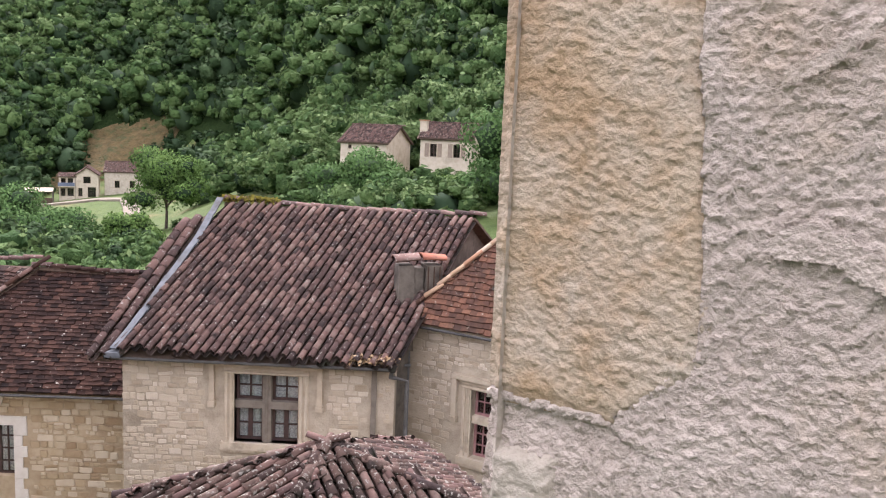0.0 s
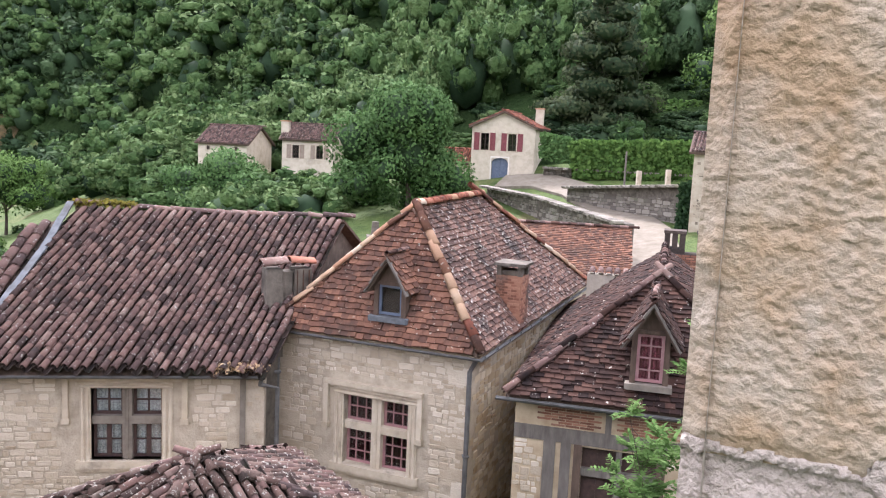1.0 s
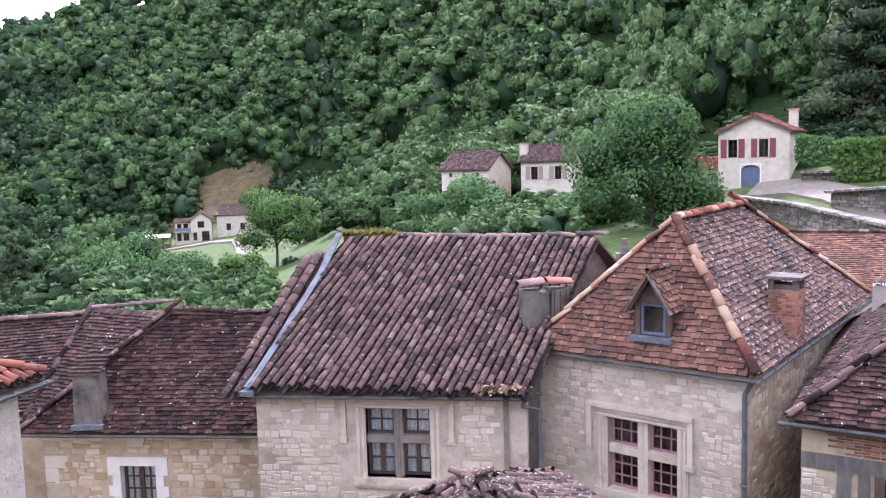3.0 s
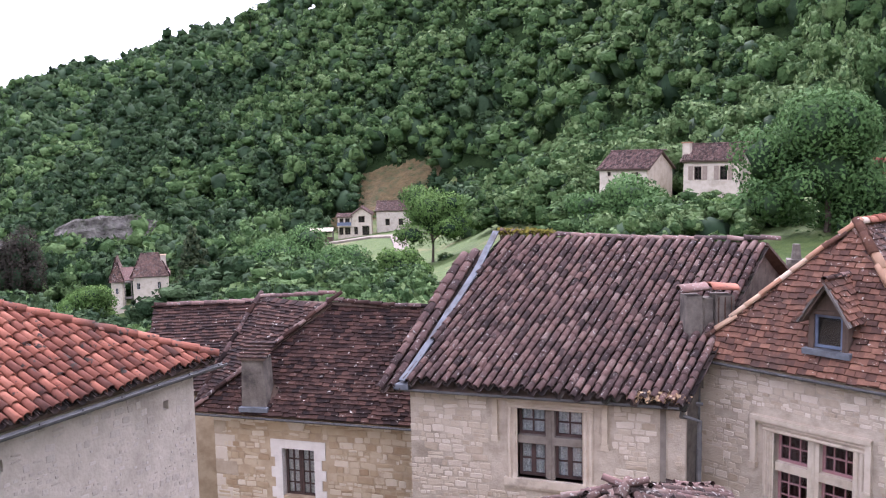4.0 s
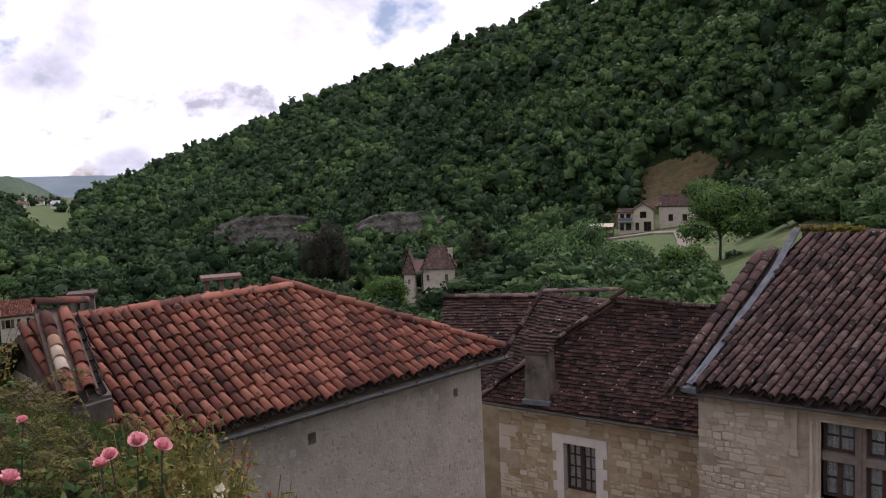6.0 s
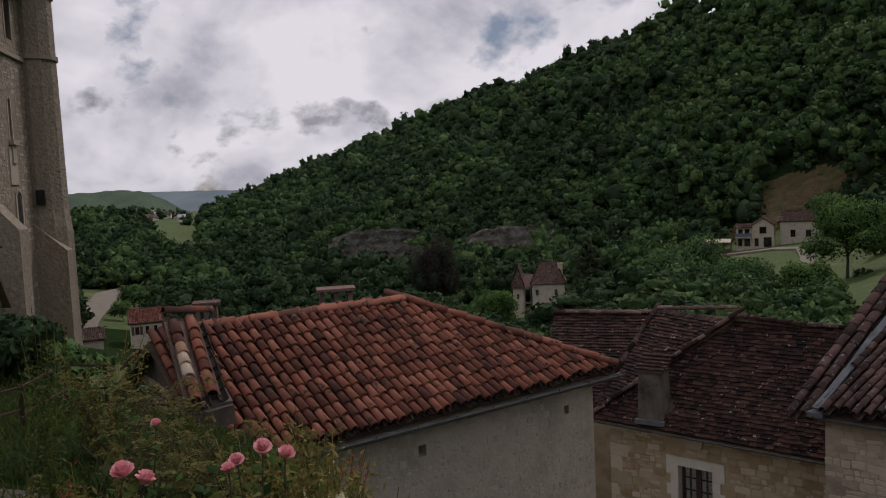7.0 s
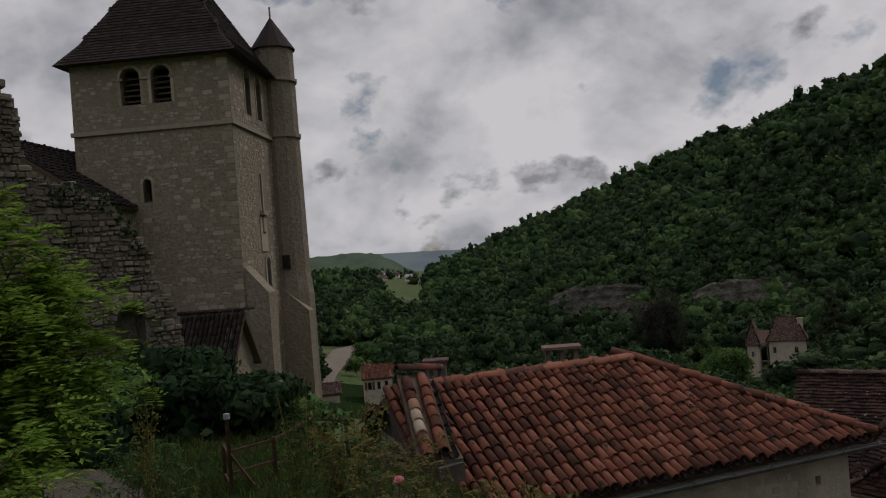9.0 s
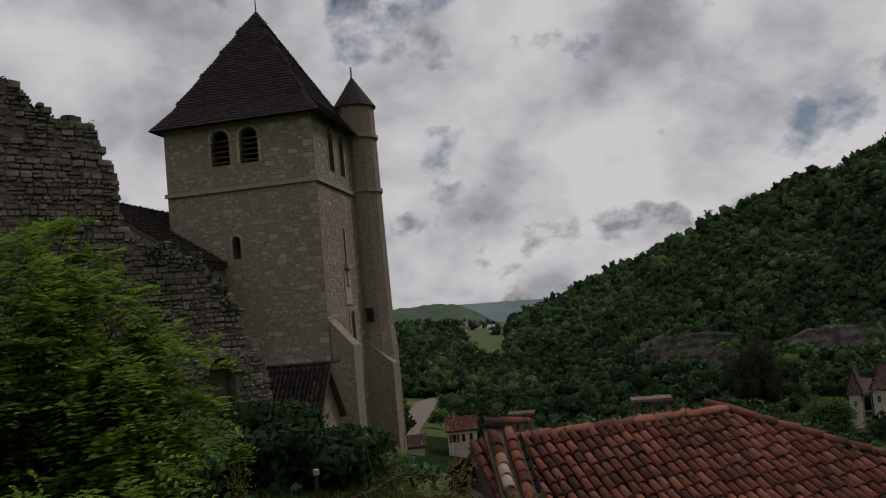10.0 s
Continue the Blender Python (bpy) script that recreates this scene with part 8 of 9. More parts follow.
cliff(-134, 153, -8.5, 24, 7.5, 0.70, 1, "grey limestone cliff between the trees")
cliff(-190, 158, -10.5, 32, 8.0, 0.85, 2, "grey limestone cliff between the trees")
cliff(-206, 140, -18.0, 62, 6.5, 0.95, 3, "long low limestone band above the valley floor")
cliff(-150, 128, -10.0, 20, 6.0, 0.8, 4, "grey limestone cliff between the trees")


def far_hills():
    rng = random.Random(9)
    for r, z0, z1, a0, a1, amp, col, label in ((1350, -70, 30, 60.5, 90, 16, FAR_GREEN, "wooded hill at the end of the valley"), (3600, -150, 30, 45, 95, 25, FAR_HILL_HAZE, "far hills on the horizon, blue haze in their colour")):
        s = Shape()
        n = 90
        for i in range(n + 1):
            a = a0 + (a1 - a0) * i / n
            h = z1 + amp * noise.noise((a * 0.16, r * 0.01, 0)) + amp * 0.15 * noise.noise((a * 2.5, r * 0.01, 3))
            if r < 2000:
                h -= 50 * smooth(66, 60.5, a) + 4
            for k, (rr, zz) in enumerate(((r * 0.75, z0), (r, h), (r * 1.25, z0))):
                s.v.append((-math.sin(radians(a)) * rr, math.cos(radians(a)) * rr, zz))
        s.f = [(3 * i + k, 3 * i + 3 + k, 3 * i + 4 + k, 3 * i + 1 + k) for i in range(n) for k in range(2)]
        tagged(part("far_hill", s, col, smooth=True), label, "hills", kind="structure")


FAR_GREEN = surface("far_green_hill", [(0.3, (0.030, 0.055, 0.030)), (0.7, (0.065, 0.10, 0.055))], 0.03, bump=0.8, fine=0.12, dist=3)
far_hills()

ruin()

# ---- the building corner beside the camera ----
def near_corner():
    rnd = random.Random(71)
    C = Vector((0.413, 0.146, 0))
    ea = Vector((0.872, -0.490, 0))
    eb = Vector((0.552, 0.834, 0))
    na = Vector((-0.490, -0.872, 0))      # out of the face with the dressed stone
    nb = Vector((-0.834, 0.552, 0))       # out of the side face
    wall = thing("corner_wall", (0.9, 0.6, 8.4), "rough rendered wall corner with tooled ochre quoin", "wall")
    body = Shape()
    p = [C + ea * 0.012 + eb * 0.02, C + ea * 1.6 + eb * 0.02, C + ea * 1.6 + eb * 2.16, C + ea * 0.012 + eb * 2.16]
    body.prism([q + Vector((0, 0, 7.0)) for q in p], (0, 0, 8))
    part("core", body, CORNER_RENDER, wall)

    def sheet(o, e, n, u0, u1, z0, z1, step, height, keep=None):
        s = Shape()
        nu, nz = int((u1 - u0) / step), int((z1 - z0) / step)
        for j in range(nz + 1):
            for i in range(nu + 1):
                u, z = u0 + (u1 - u0) * i / nu, z0 + (z1 - z0) * j / nz
                s.v.append(tuple(o + e * u + n * height(u, z) + Vector((0, 0, z))))
        for j in range(nz):
            for i in range(nu):
                u, z = u0 + (u1 - u0) * (i + 0.5) / nu, z0 + (z1 - z0) * (j + 0.5) / nz
                if keep is None or keep(u, z):
                    k = j * (nu + 1) + i
                    s.f.append((k, k + 1, k + nu + 2, k + nu + 1))
        return s

    def N(a, b, c=0.0):
        return noise.noise((a, b, c))

    def edge_right(z):
        return 0.0865 + 0.0015 * N(z * 40, 1) + 0.004 * math.sin(z * 21) - 0.03 * smooth(9.955, 9.92, z)

    def edge_low(u):
        return 9.921 + 0.004 * N(u * 60, 7) - 0.02 * smooth(0.05, 0.085, u)

    def in_block(u, z):
        return u < edge_right(z) and edge_low(u) < z

    def tooled(u, z):
        """The dressed stone: slanting tool strokes, pitted, with a drafted margin at the edge."""
        q = 0.0
        k = smooth(0.010, 0.020, u + 0.004 * N(u * 60, z * 60, 45))
        # punched hollows in slanting rows
        a, b = u * 0.80 + z * 0.60, z * 0.80 - u * 0.60
        wob = 1.6 * N(u * 70, z * 70, 2)
        row = math.sin(a * 1250 + wob) * math.sin(b * 980 + 2.2 * N(u * 110, z * 110, 9))
        q += k * ((0.00036 + 0.0004 * N(u * 30, z * 30, 3)) * row + 0.0013 * N(u * 270, z * 270, 5) + 0.0006 * N(u * 110, z * 110, 6))
        q += (1 - k) * (0.0009 * N(u * 60, z * 900, 3) + 0.0004 * N(u * 400, z * 400, 3) - 0.0003)
        q += 0.0012 * N(u * 18, z * 14, 4)
        d = min(edge_right(z) - u, z - edge_low(u))
        q -= 0.003 * smooth(0.010, 0.0, d)
        q -= 0.005 * smooth(0.003, -0.004, u + 0.0035 * N(0, z * 70, 8) + 0.002 * N(0, z * 230, 18))
        return 0.003 + q

    def rough(u, z):
        """Coarse sand render, thick against the stone, with a chipped patch."""
        q = 0.0013 * N(u * 200, z * 200, 11) + 0.0028 * abs(N(u * 320, z * 320, 12)) + 0.0018 * N(u * 520, z * 520, 17) + 0.0012 * N(u * 26, z * 26, 13)
        if in_block(u + 0.005, z - 0.005):
            q -= 0.007
        if z < edge_low(u):
            q -= 0.004 * smooth(0.03, 0.0, edge_low(u) - z) * smooth(0.085, 0.03, u)
        q += 0.0008 * smooth(0.12, 0.3, N(u * 19, z * 19, 14))
        q -= 0.003 * smooth(0.002, -0.003, u)
        return 0.0015 + q

    # curls of smooth plaster left on the coarse coat
    def curl(u, z):
        mid = 10.001 - 0.10 * (u - 0.108) + 0.0045 * math.sin((u - 0.108) * 95)
        return abs(z - mid) < (0.0062 - 0.03 * max(0.0, u - 0.13)) * smooth(0.1075, 0.113, u) + 0.0022 * N(u * 120, z * 120, 41) and 0.108 < u < 0.158

    def torn(u, z):
        mid = 10.061 + 0.70 * (u - 0.108) - 0.004 * math.sin((u - 0.108) * 110)
        return abs(z - mid) < 0.0030 + 0.0020 * N(u * 140, z * 140, 42) and 0.109 < u < 0.20

    def flake(u, z):
        return 0.0078 + 0.0009 * N(u * 240, z * 240, 43) + 0.0012 * N(u * 60, z * 60, 44)
    for where in (curl, torn):
        part("plaster_flake", sheet(C, ea, na, 0.10, 0.21, 9.97, 10.14, 0.0012, flake, where), CORNER_RENDER, wall, "smooth curl of pale plaster", smooth=True)
    part("quoin", sheet(C, ea, na, -0.005, 0.10, 9.90, 10.16, 0.0010, tooled, in_block), QUOIN, wall, "tooled ochre limestone block", smooth=True)
    part("render_coat", sheet(C, ea, na, -0.005, 0.26, 9.80, 10.20, 0.0012, rough), CORNER_RENDER, wall, "coarse pinkish grey render", smooth=True)
    part("lower_block", sheet(C, ea, na, -0.001, 0.035, 9.80, 9.905, 0.0016, lambda u, z: 0.006 + 0.002 * N(u * 200, z * 200, 21) + 0.003 * N(u * 50, z * 50, 22) - 0.008 * smooth(0.008, 0.0, min(0.035 - u, 9.905 - z, u + 0.003)), None), PALE_PLASTER, wall, "pale limestone block", smooth=True)

    def side(u, z):
        q = 0.004 * N(u * 40, z * 40, 31) + 0.0022 * N(u * 160, z * 160, 32)
        q -= 0.004 * smooth(0.35, 0.6, N(u * 55, z * 30, 33)) + 0.003 * smooth(0.0, 0.03, abs(N(u * 12, z * 6, 34)) * -1 + 0.03)
        q -= 0.004 * smooth(0.01, 0.0, u)
        return 0.004 + q
    part("side_coat", sheet(C, eb, nb, 0.28, 1.8, 9.3, 10.7, 0.006, side), PALE_PLASTER, wall, "cream plaster, cracked and pitted", smooth=True)
    part("near_side_coat", sheet(C, eb, nb, -0.005, 0.3, 9.75, 10.3, 0.002, lambda u, z: (side(u, z) + 0.001) * smooth(0.0, 0.07, u) - 0.004 * smooth(0.01, 0.0, u)), PALE_PLASTER, wall, smooth=True)
    part("nail", Shape().tube([C + eb * 0.2 + Vector((0, 0, 9.87)), C + eb * 0.2 + nb * 0.009 + Vector((0, 0, 9.871))], 0.003, 6), RUST, wall)
    # downpipe at the far end
    P = C + eb * 2.1 + nb * 0.13
    pipe = thing("downpipe", (P.x, P.y, 9), "grey zinc downpipe on the wall corner", "pipe")
    part("pipe", Shape().tube([P + Vector((0, 0, 7)), P + Vector((0, 0, 9.93)), P + Vector((0, 0, 12))], 0.028, 14), ZINC, pipe, smooth=True)
    part("collar", Shape().tube([P + Vector((0, 0, 9.99)), P + Vector((0, 0, 10.02))], 0.033, 14), LEAD_DARK, pipe)
    part("sleeve", Shape().tube([P + Vector((0, 0, 9.55)), P + Vector((0, 0, 9.57))], 0.0295, 14), ZINC, pipe)
    return C, eb, nb


CORNER_RENDER = surface("coarse_render", [(0.25, (0.38, 0.315, 0.265)), (0.5, (0.48, 0.41, 0.355)), (0.75, (0.57, 0.50, 0.44))], 18, bump=0.9, fine=480, dist=0.003, stain=(0.43, 0.33, 0.24), stain_scale=9, stain_at=0.56)
QUOIN = surface("tooled_ochre_stone", [(0.3, (0.31, 0.20, 0.11)), (0.48, (0.375, 0.27, 0.17)), (0.62, (0.43, 0.345, 0.25))], 16, bump=1.0, fine=380, dist=0.0025, stain=(0.45, 0.385, 0.31), stain_scale=11, stain_at=0.47)
PALE_PLASTER = surface("cream_plaster", [(0.25, (0.30, 0.255, 0.20)), (0.5, (0.385, 0.34, 0.28)), (0.75, (0.45, 0.41, 0.35))], 9, bump=0.8, fine=140, dist=0.006, stain=(0.28, 0.225, 0.16), stain_scale=6, stain_at=0.57)
WALL_C, WALL_E, WALL_N = near_corner()


def heart_leaf(name, material, bend=0.25):
    """An ivy or vine leaf, heart-shaped, folded along its rib."""
    out = [(0, 0), (0.32, -0.12), (0.5, 0.12), (0.42, 0.42), (0.22, 0.72), (0, 1.0)]
    v = []
    for x, y in out:
        v.append((x, y, -abs(x) * bend - 0.12 * y * y))
    for x, y in out[1:-1]:
        v.append((-x, y, -abs(x) * bend - 0.12 * y * y))
    v.append((0, 0.45, 0.02))
    ring = [0, 1, 2, 3, 4, 5, 9, 8, 7, 6]
    me = bpy.data.meshes.new(name)
    me.from_pydata(v, [], [(a, b, 10) for a, b in zip(ring, ring[1:] + ring[:1])])
    me.materials.append(material)
    return me


def ivy():
    rnd = random.Random(81)
    C, e, n = WALL_C, WALL_E, WALL_N
    plant = thing("ivy", (*(C + e * 1.2).xy, 8.6), "green ivy climbing the wall, some leaves dried", "plant")
    s = Shape()
    for k in range(7):
        u = 1.5 + 0.08 * k
        pts = [C + e * (u + 0.1 * math.sin(j * 0.7 + k)) + n * 0.03 + Vector((0, 0, 8.4 + 0.32 * j)) for j in range(9)]
        s.tube(pts, 0.008, 5, 0.003)
    part("stem", s, BARK, plant)
    green = [heart_leaf("leaf", IVY_LEAF, 0.2 + 0.1 * i) for i in range(3)]
    dry = [heart_leaf("leaf", LEAF_DRY, 0.5)]
    pcs, brown = [], []
    for k in range(1250):
        z = rnd.uniform(9.25, 10.65)
        base = smooth(9.95, 9.6, z)
        lo = 1.46 - 0.22 * base + 0.08 * math.sin(z * 6.0)
        u = lo + abs(rnd.gauss(0, 0.34))
        if u > 2.06:
            continue
        w = 0.015 + rnd.uniform(0, 0.05 + 0.11 * base)
        o = C + e * u + n * w + Vector((0, 0, z))
        size = rnd.uniform(0.020, 0.044) * (1 - 0.4 * base)
        down = Vector((rnd.gauss(0, 0.45), rnd.gauss(0, 0.45), -1)).normalized()
        nor = (n + Vector((rnd.gauss(0, 0.45), rnd.gauss(0, 0.45), rnd.uniform(0, 0.8)))).normalized()
        x = down.cross(nor).normalized()
        nor = x.cross(down).normalized()
        m = axes(o, x * size, down * size, nor * size)
        is_dry = z < 9.74 and rnd.random() < (0.6 if u < 1.5 and z > 9.5 else 0.12)
        (brown if is_dry else pcs).append((rnd.choice(dry if is_dry else green), m))
    lay(plant, "leaf", "foliage", pcs, 300)
    lay(plant, "dry_leaf", "dry_foliage", brown, 100)


IVY_LEAF = leafy("ivy_leaves", [(0.2, (0.035, 0.085, 0.022)), (0.5, (0.085, 0.17, 0.045)), (0.8, (0.20, 0.30, 0.10))], scale=9, vary=0.55)
ivy()


def sprays(rng, anchors, leaves_per, leaflet, droop=0.3, length=0.3, pairs=7):
    """Compound leaves: pairs of leaflets along a rib, set round the anchor points."""
    pts, nor, dirs = [], [], []
    for a, d in anchors:
        for k in range(leaves_per):
            q = d + rng.normal(0, 0.6, 3)
            q[2] -= droop * rng.uniform(0, 1)
            q /= np.linalg.norm(q)
            side = np.cross(q, [0, 0, 1.0]); side /= (np.linalg.norm(side) + 1e-6)
            L = length * rng.uniform(0.6, 1.2)
            for i in range(pairs):
                t = (i + 1) / pairs
                c = a + q * L * t - np.array([0, 0, droop * L * t * t])
                for sg in (-1, 1):
                    pts.append(c + side * sg * leaflet * 0.9); dirs.append(side * sg + q * 0.4)
    pts, dirs = np.array(pts), np.array(dirs)
    n = len(pts)
    dirs /= np.linalg.norm(dirs, axis=1, keepdims=True)
    up = np.tile([0, 0, 1.0], (n, 1)) + rng.normal(0, 0.35, (n, 3))
    b = np.cross(up, dirs); b /= np.linalg.norm(b, axis=1, keepdims=True)
    s = leaflet * rng.uniform(0.7, 1.2, (n, 1))
    v = np.stack([pts - dirs * s, pts - b * s * 0.36, pts + dirs * s - [0, 0, 0.15 * leaflet], pts + b * s * 0.36], 1).reshape(-1, 3)
    return v, np.arange(4 * n).reshape(n, 4)


def feathery(name, base, tips, leaf, seed, label, leaves=7, leaflet=0.035, length=0.3, r=0.03, fill=1, droop=0.3):
    """A shrub of branches with compound leaves."""
    rng = np.random.default_rng(seed)
    rnd = random.Random(seed)
    t = thing(name, base, label, "shrub", "shrubs")
    s = Shape()
    anchors = []
    B = Vector(base)
    for tip in tips:
        T = Vector(tip)
        m1 = B.lerp(T, 0.4) + Vector((rnd.uniform(-0.15, 0.15), rnd.uniform(-0.15, 0.15), 0.1))
        m2 = B.lerp(T, 0.75) + Vector((rnd.uniform(-0.1, 0.1), rnd.uniform(-0.1, 0.1), 0.12))
        s.tube([B, m1, m2, T], r, 6, r * 0.2)
        d = np.array((T - m2).normalized())
        for k in range(3 * fill):
            q = rnd.uniform(0.35, 1.0)
            c = m1.lerp(m2, (q - 0.35) / 0.35) if q < 0.7 else m2.lerp(T, (q - 0.7) / 0.3)
            off = Vector((rnd.gauss(0, 0.16), rnd.gauss(0, 0.16), rnd.gauss(0, 0.14)))
            if off.length > 0.1:
                s.tube([c, c + off], r * 0.25, 4, r * 0.1)
            anchors.append((np.array(c + off), d))
        anchors.append((np.array(T), d))
    part("stem", s, BARK, t)
    v, f = sprays(rng, anchors, leaves, leaflet, droop, length)
    part("foliage", quad_mesh("foliage", v, f, leaf), leaf, t, kind="stuff")
    return t


ACACIA = leafy("acacia_leaves", [(0.2, (0.062, 0.125, 0.036)), (0.5, (0.125, 0.22, 0.066)), (0.8, (0.21, 0.32, 0.12))], scale=3, through_light=0.45)
rt = random.Random(91)
feathery("acacia", (3.75, 5.9, 3.0), [(2.62, 6.0, 7.95), (2.68, 6.05, 7.65), (3.25, 5.75, 8.55), (3.3, 5.75, 8.95), (3.4, 5.7, 8.75), (3.5, 5.7, 8.4), (3.6, 5.6, 8.9), (3.65, 5.6, 8.1), (3.3, 5.8, 7.9), (3.4, 5.7, 7.4), (3.75, 5.6, 7.7), (2.9, 6.0, 7.25), (3.3, 5.85, 7.0), (3.55, 5.7, 6.9), (3.45, 5.8, 6.6), (3.45, 5.7, 8.2), (3.2, 5.8, 8.0)], ACACIA, 92, "young acacia with feathery bright leaves", 7, 0.036, 0.20, 0.012, 7)

ELDER = leafy("elder_leaves", [(0.2, (0.08, 0.15, 0.022)), (0.5, (0.17, 0.28, 0.042)), (0.8, (0.29, 0.42, 0.075))], scale=2.5, through_light=0.45)
tips = []
for k in range(90):
    a, q = rt.uniform(0, 6.28), rt.uniform(0.15, 1.0) ** 0.6
    tips.append((-7.2 + 0.95 * q * math.cos(a), -0.45 + 1.35 * q * math.sin(a), 8.6 + 2.5 * math.sqrt(max(0.05, 1 - q * q * 0.8)) * rt.uniform(0.55, 1.0)))
feathery("bush", (-7.3, -0.4, 8.0), tips, ELDER, 93, "large leafy bush with bright feathery leaves", 6, 0.042, 0.32, 0.022, 3, 0.5)
feathery("fern_bush", (-4.7, -0.25, 8.2), [(-4.9 + rt.uniform(-0.5, 0.4), -0.1 + rt.uniform(-0.6, 0.45), 9.05 + rt.uniform(-0.3, 0.25)) for k in range(16)], ELDER, 94, "low ferny plants beside the path", 4, 0.03, 0.26, 0.012, 2, 0.5)
for i, (x, y, z, w, h) in enumerate(((-14.2, 1.6, 7.4, 2.4, 1.5), (-13.2, 2.7, 7.3, 2.2, 1.35), (-13.8, 3.8, 7.0, 2.3, 1.25), (-14.7, 4.8, 6.7, 2.0, 1.2), (-16.5, 3.5, 7.1, 3.0, 1.7), (-12.4, 1.0, 7.5, 1.7, 1.0), (-16.8, 0.4, 7.4, 2.8, 1.9))):
    tree(x, y, z, h, w, LEAF_DARK if i % 3 else LEAF, 100 + i, "dense dark evergreen garden bush", 1800, 0.09, 10, 0.02, name="garden_bush")


BRONZE = leafy("bronzed_leaves", [(0.2, (0.060, 0.056, 0.020)), (0.5, (0.125, 0.125, 0.040)), (0.8, (0.22, 0.17, 0.066))], scale=5, through_light=0.3)
for k, (x, y, high, mat, label) in enumerate(((-5.6, 2.35, 0.62, BRONZE, "straggling rose shrub with bronzed leaves"), (-4.9, 2.55, 0.5, BRONZE, "straggling rose shrub with bronzed leaves"), (-6.6, 2.75, 0.7, LEAF, "loose green garden shrub beside the gate"), (-4.3, 2.0, 0.45, BRONZE, "straggling rose shrub with bronzed leaves"), (-7.6, 1.1, 0.7, LEAF, "loose green garden shrub beside the gate"))):
    z = land(x, y)
    feathery("garden_shrub", (x, y, z - 0.05), [(x + rt.uniform(-0.42, 0.42), y + rt.uniform(-0.3, 0.3), z + high * rt.uniform(0.35, 1.0)) for _ in range(7)], mat, 500 + k, label, 5, 0.017, 0.10, 0.007, 2, 0.4)


# ---- garden ----
def iron_gate():
    g = thing("garden_gate", (-8.6, 2.6, 7.9), "rusty iron garden gate and railing", "gate")
    posts = [((-8.28, 2.10, 7.75), 8.64), ((-8.56, 2.62, 7.7), 8.34), ((-9.28, 3.28, 7.6), 8.33), ((-9.42, 3.75, 7.55), 8.22), ((-8.9, 2.2, 7.75), 8.3)]
    for p, zt in posts:
        part("post", Shape().box((p[0] - 0.016, p[1] - 0.016, p[2] - 0.15), (0.032, 0, 0), (0, 0.032, 0), (0, 0, zt - p[2] + 0.15)), RUST, g)
    def bar(a, b, w=0.022, name="rail"):
        part(name, Shape().beam(a, b, w, w), RUST, g)
    for z0, z1 in ((8.33, 8.31), (8.12, 8.1), (7.9, 7.88)):
        bar((-8.28, 2.10, z0), (-8.56, 2.62, z1))
    bar((-8.28, 2.10, 8.32), (-8.02, 2.36, 7.85), name="brace")
    for z0, z1 in ((8.31, 8.2), (8.05, 7.95)):
        bar((-9.28, 3.28, z0), (-9.42, 3.75, z1))
        bar((-8.56, 2.62, z0), (-9.28, 3.28, z0))
    bar((-9.42, 3.75, 8.1), (-9.2, 4.05, 7.7), name="brace")
    bar((-8.28, 2.1, 8.3), (-8.9, 2.2, 8.28)); bar((-8.28, 2.1, 8.0), (-8.9, 2.2, 7.98))
    part("knob", Shape().tube([(-8.28, 2.10, 8.64), (-8.28, 2.10, 8.69)], 0.03, 8), PAINT_GREY, g)


iron_gate()


def rose_bloom(o, r, rnd):
    """A full rose: rings of cupped petals."""
    s = Shape()
    O = Vector(o)
    tilt = Euler((rnd.uniform(-0.5, 0.5), rnd.uniform(-0.5, 0.5), 0)).to_matrix()
    for ring, (n, open_, h) in enumerate(((5, 0.18, 0.95), (6, 0.40, 1.05), (8, 0.62, 1.0), (9, 0.85, 0.75))):
        for k in range(n):
            a = 2 * math.pi * (k + 0.5 * ring) / n + rnd.uniform(-0.2, 0.2)
            ax, tx = Vector((math.cos(a), math.sin(a), 0)), Vector((-math.sin(a), math.cos(a), 0))
            w = 0.55 * r
            base = []
            for i, t in enumerate((0.0, 0.5, 1.0)):
                rad = r * (0.12 + open_ * (t ** 0.8) * 0.85) - (0.1 * r * t if ring < 2 else 0)
                z = r * h * (t - 0.12 * t * t * ring) * 1.1
                wave = 0.06 * r * rnd.uniform(-1, 1)
                for q in (-1, 0, 1):
                    ww = w * (0.45 + 0.55 * t) * (0.9 if i < 2 else 0.75)
                    base.append(O + tilt @ (ax * (rad - 0.16 * r * abs(q)) + tx * (q * ww) + Vector((0, 0, z + wave * (i == 2) - 0.05 * r * abs(q)))))
            s.add(base, [(0, 1, 4, 3), (1, 2, 5, 4), (3, 4, 7, 6), (4, 5, 8, 7)])
    return s


PETAL = leafy("rose_petals", [(0.2, (0.82, 0.33, 0.39)), (0.5, (0.90, 0.48, 0.52)), (0.8, (0.95, 0.64, 0.66))], scale=18, vary=0.4, through_light=0.3)
PETAL_RED = leafy("red_petals", [(0.2, (0.30, 0.025, 0.035)), (0.8, (0.50, 0.07, 0.07))], scale=18, vary=0.4)
PETAL_CREAM = leafy("cream_petals", [(0.2, (0.62, 0.60, 0.42)), (0.8, (0.78, 0.77, 0.60))], scale=18, vary=0.4)
ROSE_LEAF = leafy("rose_leaves", [(0.2, (0.030, 0.060, 0.020)), (0.5, (0.065, 0.12, 0.030)), (0.8, (0.17, 0.18, 0.055))], scale=8, vary=0.6)
